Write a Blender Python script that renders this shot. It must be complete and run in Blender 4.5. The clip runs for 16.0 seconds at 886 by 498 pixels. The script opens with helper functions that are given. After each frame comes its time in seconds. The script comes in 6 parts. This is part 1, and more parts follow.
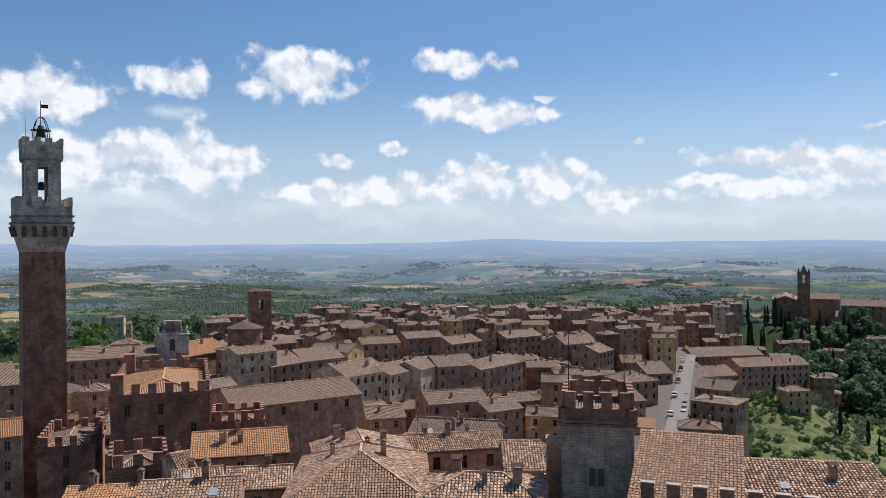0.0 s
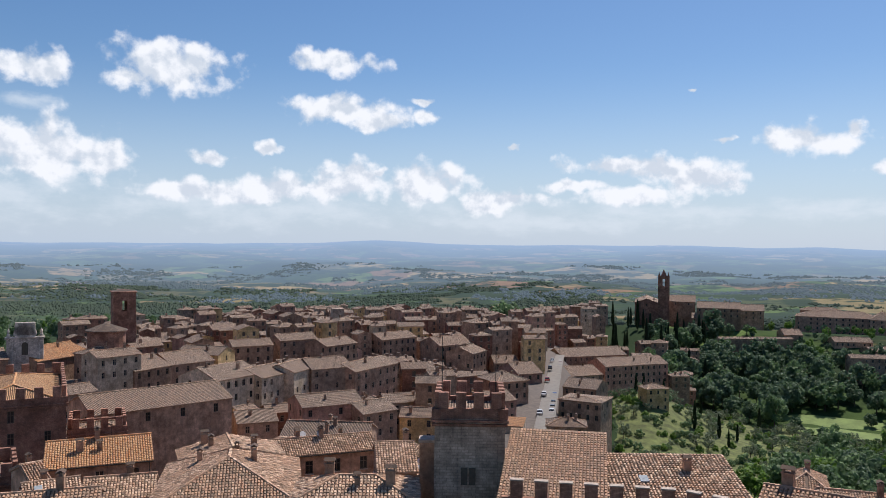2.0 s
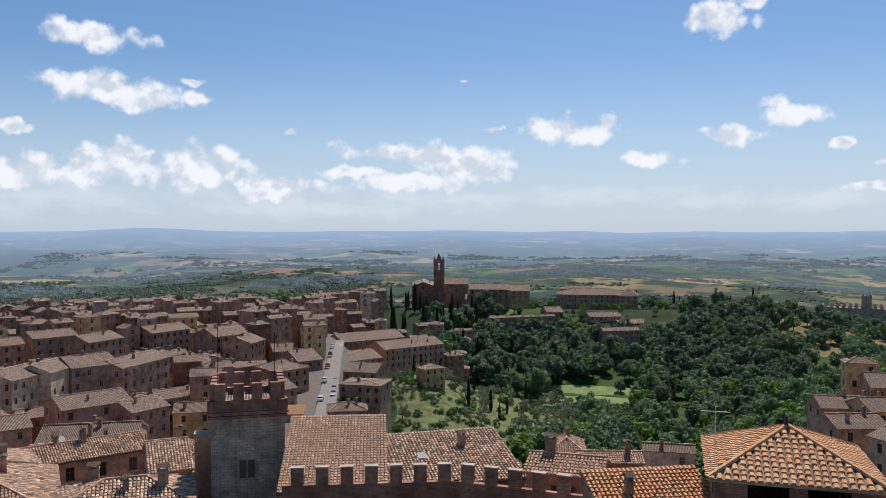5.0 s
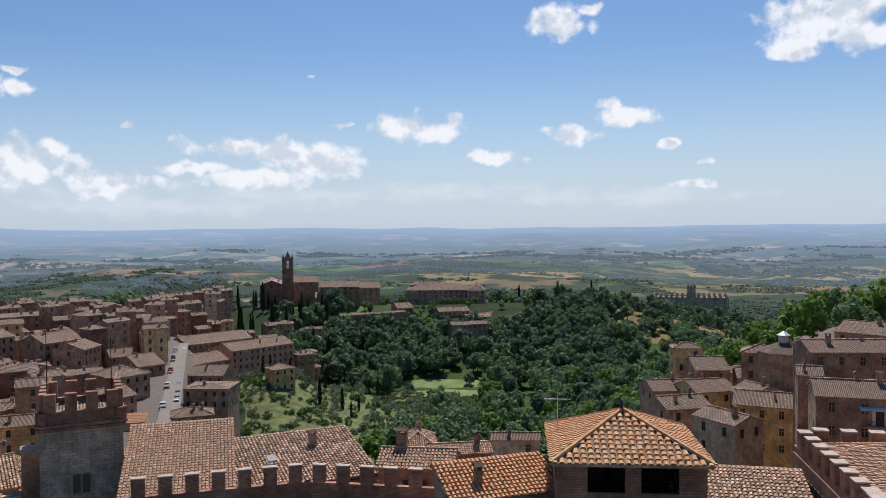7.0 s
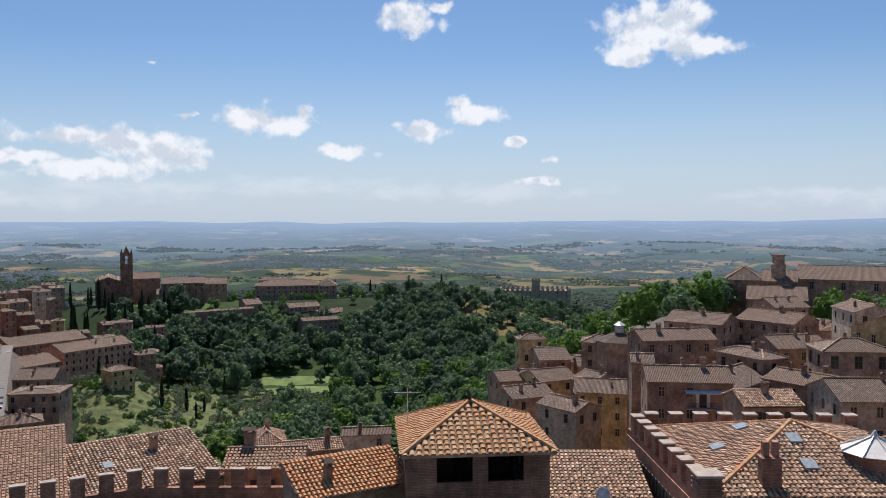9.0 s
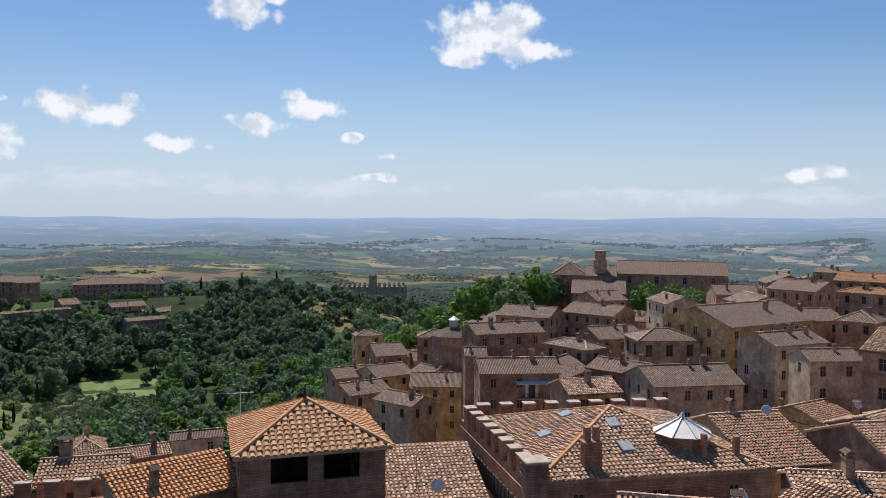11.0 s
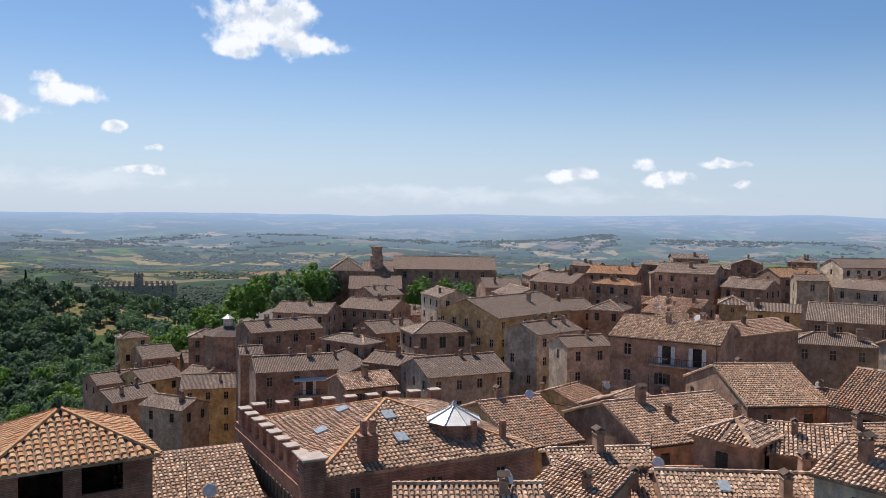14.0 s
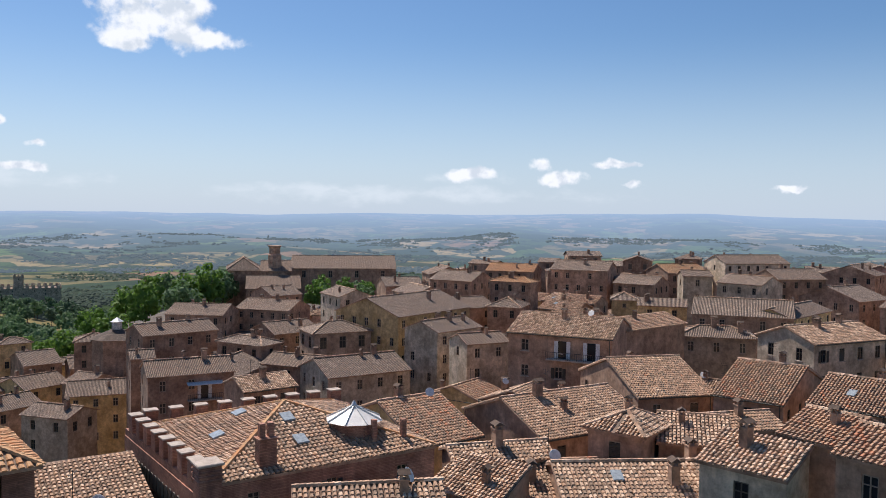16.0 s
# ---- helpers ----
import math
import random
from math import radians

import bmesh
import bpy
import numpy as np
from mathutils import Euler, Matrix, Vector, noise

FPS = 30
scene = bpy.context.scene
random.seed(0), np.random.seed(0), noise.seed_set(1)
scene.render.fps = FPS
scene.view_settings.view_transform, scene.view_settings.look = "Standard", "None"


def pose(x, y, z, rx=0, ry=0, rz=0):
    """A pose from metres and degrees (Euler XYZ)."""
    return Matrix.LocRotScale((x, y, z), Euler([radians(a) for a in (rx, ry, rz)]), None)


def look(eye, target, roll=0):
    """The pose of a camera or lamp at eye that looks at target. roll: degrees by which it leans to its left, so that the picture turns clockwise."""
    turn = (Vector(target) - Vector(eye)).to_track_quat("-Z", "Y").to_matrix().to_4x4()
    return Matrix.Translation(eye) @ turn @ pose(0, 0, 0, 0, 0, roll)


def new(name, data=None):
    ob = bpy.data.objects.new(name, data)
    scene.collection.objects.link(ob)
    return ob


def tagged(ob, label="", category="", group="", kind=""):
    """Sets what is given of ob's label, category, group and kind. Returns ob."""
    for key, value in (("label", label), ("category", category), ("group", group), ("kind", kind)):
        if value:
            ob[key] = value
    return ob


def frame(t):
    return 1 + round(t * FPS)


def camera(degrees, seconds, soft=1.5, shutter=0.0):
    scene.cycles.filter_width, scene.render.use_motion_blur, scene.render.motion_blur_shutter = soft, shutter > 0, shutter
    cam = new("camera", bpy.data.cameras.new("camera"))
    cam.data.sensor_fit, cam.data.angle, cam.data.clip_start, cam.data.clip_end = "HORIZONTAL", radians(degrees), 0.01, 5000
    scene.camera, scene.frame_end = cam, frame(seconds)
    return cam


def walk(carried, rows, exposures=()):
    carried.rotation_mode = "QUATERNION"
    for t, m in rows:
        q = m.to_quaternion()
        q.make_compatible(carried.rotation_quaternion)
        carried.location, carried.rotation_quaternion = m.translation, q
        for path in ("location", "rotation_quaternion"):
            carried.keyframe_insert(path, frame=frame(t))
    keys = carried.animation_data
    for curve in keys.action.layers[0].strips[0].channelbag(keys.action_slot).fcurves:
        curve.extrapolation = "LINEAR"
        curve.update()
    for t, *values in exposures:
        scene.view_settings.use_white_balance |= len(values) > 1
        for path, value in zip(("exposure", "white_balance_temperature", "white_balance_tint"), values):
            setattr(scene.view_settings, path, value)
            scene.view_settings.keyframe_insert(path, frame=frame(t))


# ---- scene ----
# One turn on the spot on a high terrace: the eye swings 0.3 m about a fixed centre.
cam = camera(57.71, 16.0, soft=0.85)
EYE, SWING = 100.0, 0.3
ROWS = [
    (0.0, 0.00, -0.42, -0.31),
    (0.5, 1.60, -0.53, -0.05),
    (1.0, 3.70, -0.55, 0.07),
    (1.5, 6.06, -0.41, 0.33),
    (2.0, 8.78, -0.29, 0.48),
    (2.5, 11.75, -0.32, 0.48),
    (3.0, 14.62, -0.40, 0.29),
    (3.5, 17.36, -0.72, 0.10),
    (4.0, 19.72, -1.06, 0.00),
    (6.5, 32.22, -1.29, -0.38),
    (7.0, 35.11, -1.51, -0.51),
    (7.5, 38.23, -1.57, -0.43),
    (8.0, 40.79, -1.70, -0.42),
    (10.5, 54.01, -2.13, 0.26),
    (11.0, 57.23, -2.19, 0.27),
    (11.5, 60.46, -2.22, 0.38),
    (12.0, 63.75, -2.20, 0.35),
    (12.5, 66.72, -2.18, 0.10),
    (13.0, 69.21, -2.23, 0.14),
    (13.5, 71.29, -2.28, 0.46),
    (14.0, 72.97, -2.35, 0.70),
    (14.5, 74.77, -2.38, 0.53),
    (15.0, 76.85, -2.24, 0.42),
    (15.5, 78.64, -2.28, 0.48),
    (16.0, 80.09, -2.36, 0.66),
]


def standing(yaw):
    return SWING * math.sin(radians(yaw)), SWING * math.cos(radians(yaw))


walk(cam, [(t, pose(*standing(yaw), EYE, 90 + pitch, -roll, -yaw)) for t, yaw, pitch, roll in ROWS],
     exposures=[(0.0, 0.13, 6330, 14), (4.0, 0.1, 6330, 14), (8.0, 0.06, 6330, 14), (10.5, 0.07, 6330, 14), (12.5, 0.15, 6330, 14), (16.0, 0.18, 6330, 14)])

# ---------------------------------------------------------------- light
SUN_AZ, SUN_EL = 42.0, 56.0
sun_way = Vector((math.sin(radians(SUN_AZ)) * math.cos(radians(SUN_EL)), math.cos(radians(SUN_AZ)) * math.cos(radians(SUN_EL)), math.sin(radians(SUN_EL))))
sun = new("sun", bpy.data.lights.new("sun", "SUN"))
sun.data.energy, sun.data.angle, sun.data.color = 5.0, radians(0.53), (1.0, 0.925, 0.83)
sun.matrix_world = look(sun_way * 300, (0, 0, 0))

world = bpy.data.worlds.new("sky")
scene.world = world
world.use_nodes = True
wt = world.node_tree
wn, wl = wt.nodes, wt.links


def wmath(op, a, b=None, c=None):
    n = wn.new("ShaderNodeMath")
    n.operation = op
    for i, v in enumerate((a, b, c)):
        if v is None:
            continue
        if isinstance(v, (int, float)):
            n.inputs[i].default_value = v
        else:
            wl.new(v, n.inputs[i])
    return n.outputs[0]


def wramp(x, lo, hi, a=0.0, b=1.0):
    n = wn.new("ShaderNodeMapRange")
    n.interpolation_type = "SMOOTHSTEP"
    wl.new(x, n.inputs[0])
    for i, v in enumerate((lo, hi, a, b)):
        n.inputs[i + 1].default_value = v
    return n.outputs[0]


def wmix(f, a, b):
    n = wn.new("ShaderNodeMix")
    n.data_type = "RGBA"
    for i, v in ((0, f), (6, a), (7, b)):
        if isinstance(v, tuple):
            n.inputs[i].default_value = (*v, 1)
        elif isinstance(v, (int, float)):
            n.inputs[i].default_value = v
        else:
            wl.new(v, n.inputs[i])
    return n.outputs[2]


sky = wn.new("ShaderNodeTexSky")
sky.sky_type, sky.sun_disc = "NISHITA", False
sky.sun_elevation, sky.sun_rotation = radians(SUN_EL), radians(SUN_AZ)
sky.altitude, sky.air_density, sky.dust_density, sky.ozone_density = 300, 1.0, 0.5, 3.0
wco = wn.new("ShaderNodeTexCoord")
wsep = wn.new("ShaderNodeSeparateXYZ")
wl.new(wco.outputs["Generated"], wsep.inputs[0])
w_az = wmath("MULTIPLY", wmath("ARCTAN2", wsep.outputs[0], wsep.outputs[1]), 180 / math.pi)
w_el = wmath("MULTIPLY", wmath("ARCSINE", wsep.outputs[2]), 180 / math.pi)
wcmb = wn.new("ShaderNodeCombineXYZ")
wl.new(w_az, wcmb.inputs[0])
wl.new(w_el, wcmb.inputs[1])


def wnoise(scale, detail, rough, stretch=(1, 1, 1)):
    v = wn.new("ShaderNodeVectorMath")
    v.operation = "MULTIPLY"
    wl.new(wcmb.outputs[0], v.inputs[0])
    v.inputs[1].default_value = stretch
    n = wn.new("ShaderNodeTexNoise")
    wl.new(v.outputs[0], n.inputs["Vector"])
    n.inputs["Scale"].default_value, n.inputs["Detail"].default_value, n.inputs["Roughness"].default_value = scale, detail, rough
    return n


puff = wnoise(0.5, 6, 0.52)
wisp = wnoise(0.25, 6, 0.6, (1, 2.2, 1))
warp = wn.new("ShaderNodeVectorMath")
warp.operation = "MULTIPLY_ADD"
wl.new(wnoise(0.7, 3, 0.5).outputs["Color"], warp.inputs[0])
warp.inputs[1].default_value = (1.6, 1.0, 0)
wl.new(wcmb.outputs[0], warp.inputs[2])
nearest = {"heap": [], "veil": []}


def cloud(az, el, w, h, kind="heap"):
    """One cloud of the sky: middle and half sizes in degrees."""
    v = wn.new("ShaderNodeVectorMath")
    v.operation = "MULTIPLY_ADD"
    wl.new(warp.outputs[0], v.inputs[0])
    v.inputs[1].default_value = (1 / w, 1 / h, 0)
    v.inputs[2].default_value = (-(az + 0.8) / w, -(el + 0.5) / h, 0)
    d = wn.new("ShaderNodeVectorMath")
    d.operation = "LENGTH"
    wl.new(v.outputs[0], d.inputs[0])
    nearest[kind].append(d.outputs["Value"])


cloud(-26.6, 9.6, 5.24, 2.01)
cloud(-18.7, 11.0, 3.02, 1.21)
cloud(-10.0, 11.6, 4.63, 2.01)
cloud(-12.6, 10.9, 2.01, 1.01)
cloud(1.1, 12.6, 3.83, 0.97)
cloud(1.1, 9.4, 4.63, 1.21)
cloud(3.9, 8.6, 2.42, 0.81)
cloud(7.2, 10.0, 1.21, 0.32)
cloud(7.6, 9.0, 1.05, 0.56)
cloud(-3.6, 6.6, 1.13, 0.48)
cloud(13.8, 6.9, 0.56, 0.28)
cloud(-23.6, 5.5, 5.64, 2.01)
cloud(-17.7, 5.8, 5.24, 2.21)
cloud(-14.3, 5.5, 2.42, 1.61)
cloud(0.7, 4.0, 2.82, 1.21)
cloud(6.9, 4.0, 2.82, 1.29)
cloud(4.1, 5.2, 1.13, 0.48)
cloud(-7.3, 5.8, 1.37, 0.56)
cloud(-4.2, 3.5, 3.62, 0.97)
cloud(-8.9, 3.6, 3.62, 0.97)
cloud(12.0, 2.7, 2.42, 0.72)
cloud(13.7, 3.5, 1.61, 0.40)
cloud(20.8, 5.5, 4.43, 0.81)
cloud(26.1, 4.6, 3.62, 1.13)
cloud(18.1, 4.2, 2.82, 0.56)
cloud(32.7, 7.0, 2.82, 1.13)
cloud(25.9, 10.6, 0.40, 0.24)
cloud(33.6, 6.9, 3.22, 1.05)
cloud(35.8, 7.4, 0.89, 0.81)
cloud(38.7, 5.0, 2.62, 0.56)
cloud(44.3, 6.4, 2.01, 0.72)
cloud(43.3, 13.8, 2.62, 1.21)
cloud(43.4, 13.9, 2.21, 1.13)
cloud(45.6, 14.9, 1.21, 0.56)
cloud(48.0, 7.6, 2.42, 0.81)
cloud(47.1, 8.4, 1.13, 0.64)
cloud(44.6, 6.4, 2.01, 0.64)
cloud(38.4, 5.0, 2.34, 0.56)
cloud(50.9, 5.6, 0.81, 0.40)
cloud(53.4, 4.4, 0.81, 0.32)
cloud(52.5, 2.9, 2.01, 0.36)
cloud(59.8, 12.9, 3.62, 2.01)
cloud(62.4, 11.8, 2.42, 1.61)
cloud(58.8, 11.1, 2.01, 0.72)
cloud(13.8, 7.0, 0.56, 0.28)
cloud(28.0, 7.2, 0.97, 0.32)
cloud(43.3, 14.0, 2.42, 1.21)
cloud(61.0, 13.3, 3.62, 1.93)
cloud(63.6, 11.6, 2.3, 0.85)
cloud(59.0, 11.3, 1.81, 0.72)
cloud(82.4, 3.1, 1.81, 0.56)
cloud(82.1, 2.9, 2.01, 0.48)
cloud(86.9, 3.7, 1.05, 0.56)
cloud(88.4, 2.7, 1.45, 0.64)
cloud(92.4, 3.7, 2.01, 0.36)
cloud(93.4, 2.3, 0.81, 0.36)
cloud(103.3, 2.1, 1.21, 0.24)
cloud(103.4, 2.1, 1.01, 0.32)
cloud(86.9, 3.7, 1.01, 0.52)
cloud(2.4, 4.6, 3.4, 1.5)
cloud(7.6, 4.4, 3.6, 1.6)
cloud(-2.5, 3.9, 4.2, 1.2)
cloud(13.0, 3.2, 3.4, 0.9)
cloud(-8.0, 3.6, 4.0, 1.1)
cloud(24.0, 5.2, 5.0, 1.2)
cloud(22.0, 3.6, 3.4, 0.8)
cloud(-24.0, 3.1, 16.91, 2.42, "veil")
cloud(-3.4, 2.4, 16.91, 1.61, "veil")
cloud(14.4, 1.7, 14.10, 1.21, "veil")
cloud(21.7, 2.3, 10.07, 1.05, "veil")
cloud(-18.4, 8.8, 2.42, 0.64, "veil")
cloud(27.8, 2.4, 16.91, 1.05, "veil")
cloud(47.6, 2.0, 12.08, 0.89, "veil")
cloud(77.4, 1.5, 16.91, 0.81, "veil")
cloud(71.4, 1.8, 10.07, 0.56, "veil")
cloud(82.5, 2.7, 4.43, 0.56, "veil")


def lowest(values):
    out = values[0]
    for v in values[1:]:
        out = wmath("MINIMUM", out, v)
    return out


heap = wmath("ADD", wmath("SUBTRACT", 1.0, lowest(nearest["heap"])), wmath("MULTIPLY", wmath("SUBTRACT", puff.outputs[0], 0.5), 2.3))
heap_mask = wramp(heap, -0.02, 0.55)
veil = wmath("ADD", wmath("SUBTRACT", 1.0, lowest(nearest["veil"])), wmath("MULTIPLY", wmath("SUBTRACT", wisp.outputs[0], 0.5), 3.0))
veil_mask = wramp(veil, 0.0, 1.2, 0.0, 0.62)
above = wn.new("ShaderNodeVectorMath")
above.operation = "ADD"
wl.new(wcmb.outputs[0], above.inputs[0])
above.inputs[1].default_value = (0.35, 0.75, 0)
puff_up = wn.new("ShaderNodeTexNoise")
wl.new(above.outputs[0], puff_up.inputs["Vector"])
puff_up.inputs["Scale"].default_value, puff_up.inputs["Detail"].default_value, puff_up.inputs["Roughness"].default_value = 0.5, 6, 0.52
lit = wmath("MULTIPLY_ADD", wmath("SUBTRACT", puff.outputs[0], puff_up.outputs[0]), -4.0, 0.35)
white = wmix(wramp(wmath("ADD", wmath("MULTIPLY", heap, 0.3), lit), 0.2, 1.0), (8.9, 9.2, 9.4), (6.2, 6.9, 7.6))
deep = wn.new("ShaderNodeHueSaturation")
deep.inputs["Saturation"].default_value, deep.inputs["Value"].default_value = 1.18, 0.91
wl.new(sky.outputs[0], deep.inputs["Color"])
haze_mask = wramp(w_el, -2.0, 13.0, 0.85, 0.0)
sky_col = wmix(haze_mask, deep.outputs[0], (5.1, 6.25, 7.6))
sky_col = wmix(veil_mask, sky_col, (7.3, 8.0, 8.5))
sky_col = wmix(heap_mask, sky_col, white)
bg = wn["Background"]
wl.new(sky_col, bg.inputs[0])
bg.inputs[1].default_value = 0.095


# ---------------------------------------------------------------- materials
def material(name):
    m = bpy.data.materials.new(name)
    m.use_nodes = True
    return m, m.node_tree.nodes, m.node_tree.links, m.node_tree.nodes["Principled BSDF"]


def tex(nodes, links, scale, detail=4, rough=0.6, vec=None, kind="Noise"):
    n = nodes.new("ShaderNodeTex" + kind)
    n.inputs["Scale"].default_value = scale
    if kind == "Noise":
        n.inputs["Detail"].default_value, n.inputs["Roughness"].default_value = detail, rough
    if vec is not None:
        links.new(vec, n.inputs["Vector"])
    return n


def place(nodes):
    return nodes.new("ShaderNodeNewGeometry").outputs["Position"]


def ramp(nodes, links, x, *stops):
    n = nodes.new("ShaderNodeValToRGB")
    links.new(x, n.inputs[0])
    while len(n.color_ramp.elements) < len(stops):
        n.color_ramp.elements.new(0.5)
    for e, (p, c) in zip(n.color_ramp.elements, stops):
        e.position, e.color = p, (*c, 1)
    return n.outputs[0]


def mix(nodes, links, f, a, b, blend="MIX"):
    n = nodes.new("ShaderNodeMix")
    n.data_type, n.blend_type = "RGBA", blend
    for i, v in ((0, f), (6, a), (7, b)):
        if isinstance(v, tuple):
            n.inputs[i].default_value = (*v, 1)
        elif isinstance(v, (int, float)):
            n.inputs[i].default_value = v
        else:
            links.new(v, n.inputs[i])
    return n.outputs[2]


def relief(nodes, links, bsdf, height, strength, dist):
    b = nodes.new("ShaderNodeBump")
    b.inputs["Strength"].default_value, b.inputs["Distance"].default_value = strength, dist
    links.new(height, b.inputs["Height"])
    links.new(b.outputs[0], bsdf.inputs["Normal"])


def mathn(nodes, links, op, a, b=0.0):
    n = nodes.new("ShaderNodeMath")
    n.operation = op
    for i, v in enumerate((a, b)):
        if isinstance(v, (int, float)):
            n.inputs[i].default_value = v
        else:
            links.new(v, n.inputs[i])
    return n.outputs[0]


def plaster(name, c1, c2, stain=(0.16, 0.12, 0.09), brick=False, block=(0.5, 0.25)):
    """Old plaster or masonry: two tones, rain streaks, grain; hue varies from house to house."""
    m, N, L, B = material(name)
    p = place(N)
    isl = N.new("ShaderNodeNewGeometry").outputs["Random Per Island"]
    big = tex(N, L, 0.35, 5, 0.62, p)
    base = ramp(N, L, big.outputs[0], (0.38, tuple(v * 0.82 for v in c1)), (0.62, tuple(v * 1.12 for v in c2)))
    patch = tex(N, L, 1.1, 5, 0.7, p)
    base = mix(N, L, 0.8, base, ramp(N, L, patch.outputs[0], (0.36, (0.6, 0.58, 0.56)), (0.62, (1.2, 1.18, 1.15))), "MULTIPLY")
    mp = N.new("ShaderNodeMapping")
    mp.inputs["Scale"].default_value = (1.3, 1.3, 0.12)
    L.new(p, mp.inputs[0])
    streak = tex(N, L, 1.0, 5, 0.7, mp.outputs[0])
    f = N.new("ShaderNodeMapRange")
    L.new(streak.outputs[0], f.inputs[0])
    f.inputs[1].default_value, f.inputs[2].default_value, f.inputs[4].default_value = 0.5, 0.75, 0.6
    col = mix(N, L, f.outputs[0], base, stain)
    fine = tex(N, L, 5.0 if brick else 2.6, 4, 0.7, p)
    col = mix(N, L, 0.5, col, ramp(N, L, fine.outputs[0], (0.3, (0.55, 0.55, 0.55)), (0.7, (1.15, 1.12, 1.08))), "MULTIPLY")
    if brick:
        sx = N.new("ShaderNodeSeparateXYZ")
        L.new(p, sx.inputs[0])
        cx = N.new("ShaderNodeCombineXYZ")
        L.new(mathn(N, L, "ADD", sx.outputs[0], sx.outputs[1]), cx.inputs[0])
        L.new(sx.outputs[2], cx.inputs[1])
        bt = N.new("ShaderNodeTexBrick")
        L.new(cx.outputs[0], bt.inputs["Vector"])
        bt.inputs["Scale"].default_value = 1.0
        bt.inputs["Brick Width"].default_value, bt.inputs["Row Height"].default_value = block
        bt.inputs["Mortar Size"].default_value = 0.02
        for key, v in (("Color1", 0.75), ("Color2", 1.2), ("Mortar", 0.55)):
            bt.inputs[key].default_value = (v, v, v, 1)
        col = mix(N, L, 0.7, col, bt.outputs["Color"], "MULTIPLY")
    hs = N.new("ShaderNodeHueSaturation")
    L.new(mathn(N, L, "MULTIPLY_ADD", isl, 0.5), hs.inputs["Value"])
    n = hs.inputs["Value"].links[0].from_node
    n.inputs[2].default_value = 0.75
    L.new(col, hs.inputs["Color"])
    col = hs.outputs[0]
    L.new(col, B.inputs["Base Color"])
    B.inputs["Roughness"].default_value = 0.92
    relief(N, L, B, fine.outputs[0], 0.5, 0.05)
    return m


MAT = {}
MAT["brick"] = plaster("old_brick", (0.33, 0.16, 0.105), (0.43, 0.225, 0.155), (0.18, 0.095, 0.07), True, (0.3, 0.09))
MAT["brown"] = plaster("brown_plaster", (0.36, 0.22, 0.145), (0.47, 0.305, 0.21))
MAT["ochre"] = plaster("ochre_plaster", (0.6, 0.41, 0.18), (0.68, 0.49, 0.25), (0.3, 0.21, 0.12))
MAT["cream"] = plaster("cream_plaster", (0.52, 0.41, 0.29), (0.62, 0.51, 0.38), (0.3, 0.25, 0.2))
MAT["pink"] = plaster("rose_plaster", (0.42, 0.23, 0.17), (0.5, 0.3, 0.22), (0.25, 0.15, 0.11))
MAT["grey"] = plaster("grey_plaster", (0.33, 0.235, 0.17), (0.43, 0.32, 0.235))
MAT["stone"] = plaster("grey_stone", (0.42, 0.34, 0.265), (0.54, 0.44, 0.35), (0.16, 0.125, 0.1), True)
MAT["white_stone"] = plaster("pale_travertine", (0.48, 0.43, 0.37), (0.64, 0.58, 0.51), (0.22, 0.19, 0.16), True)


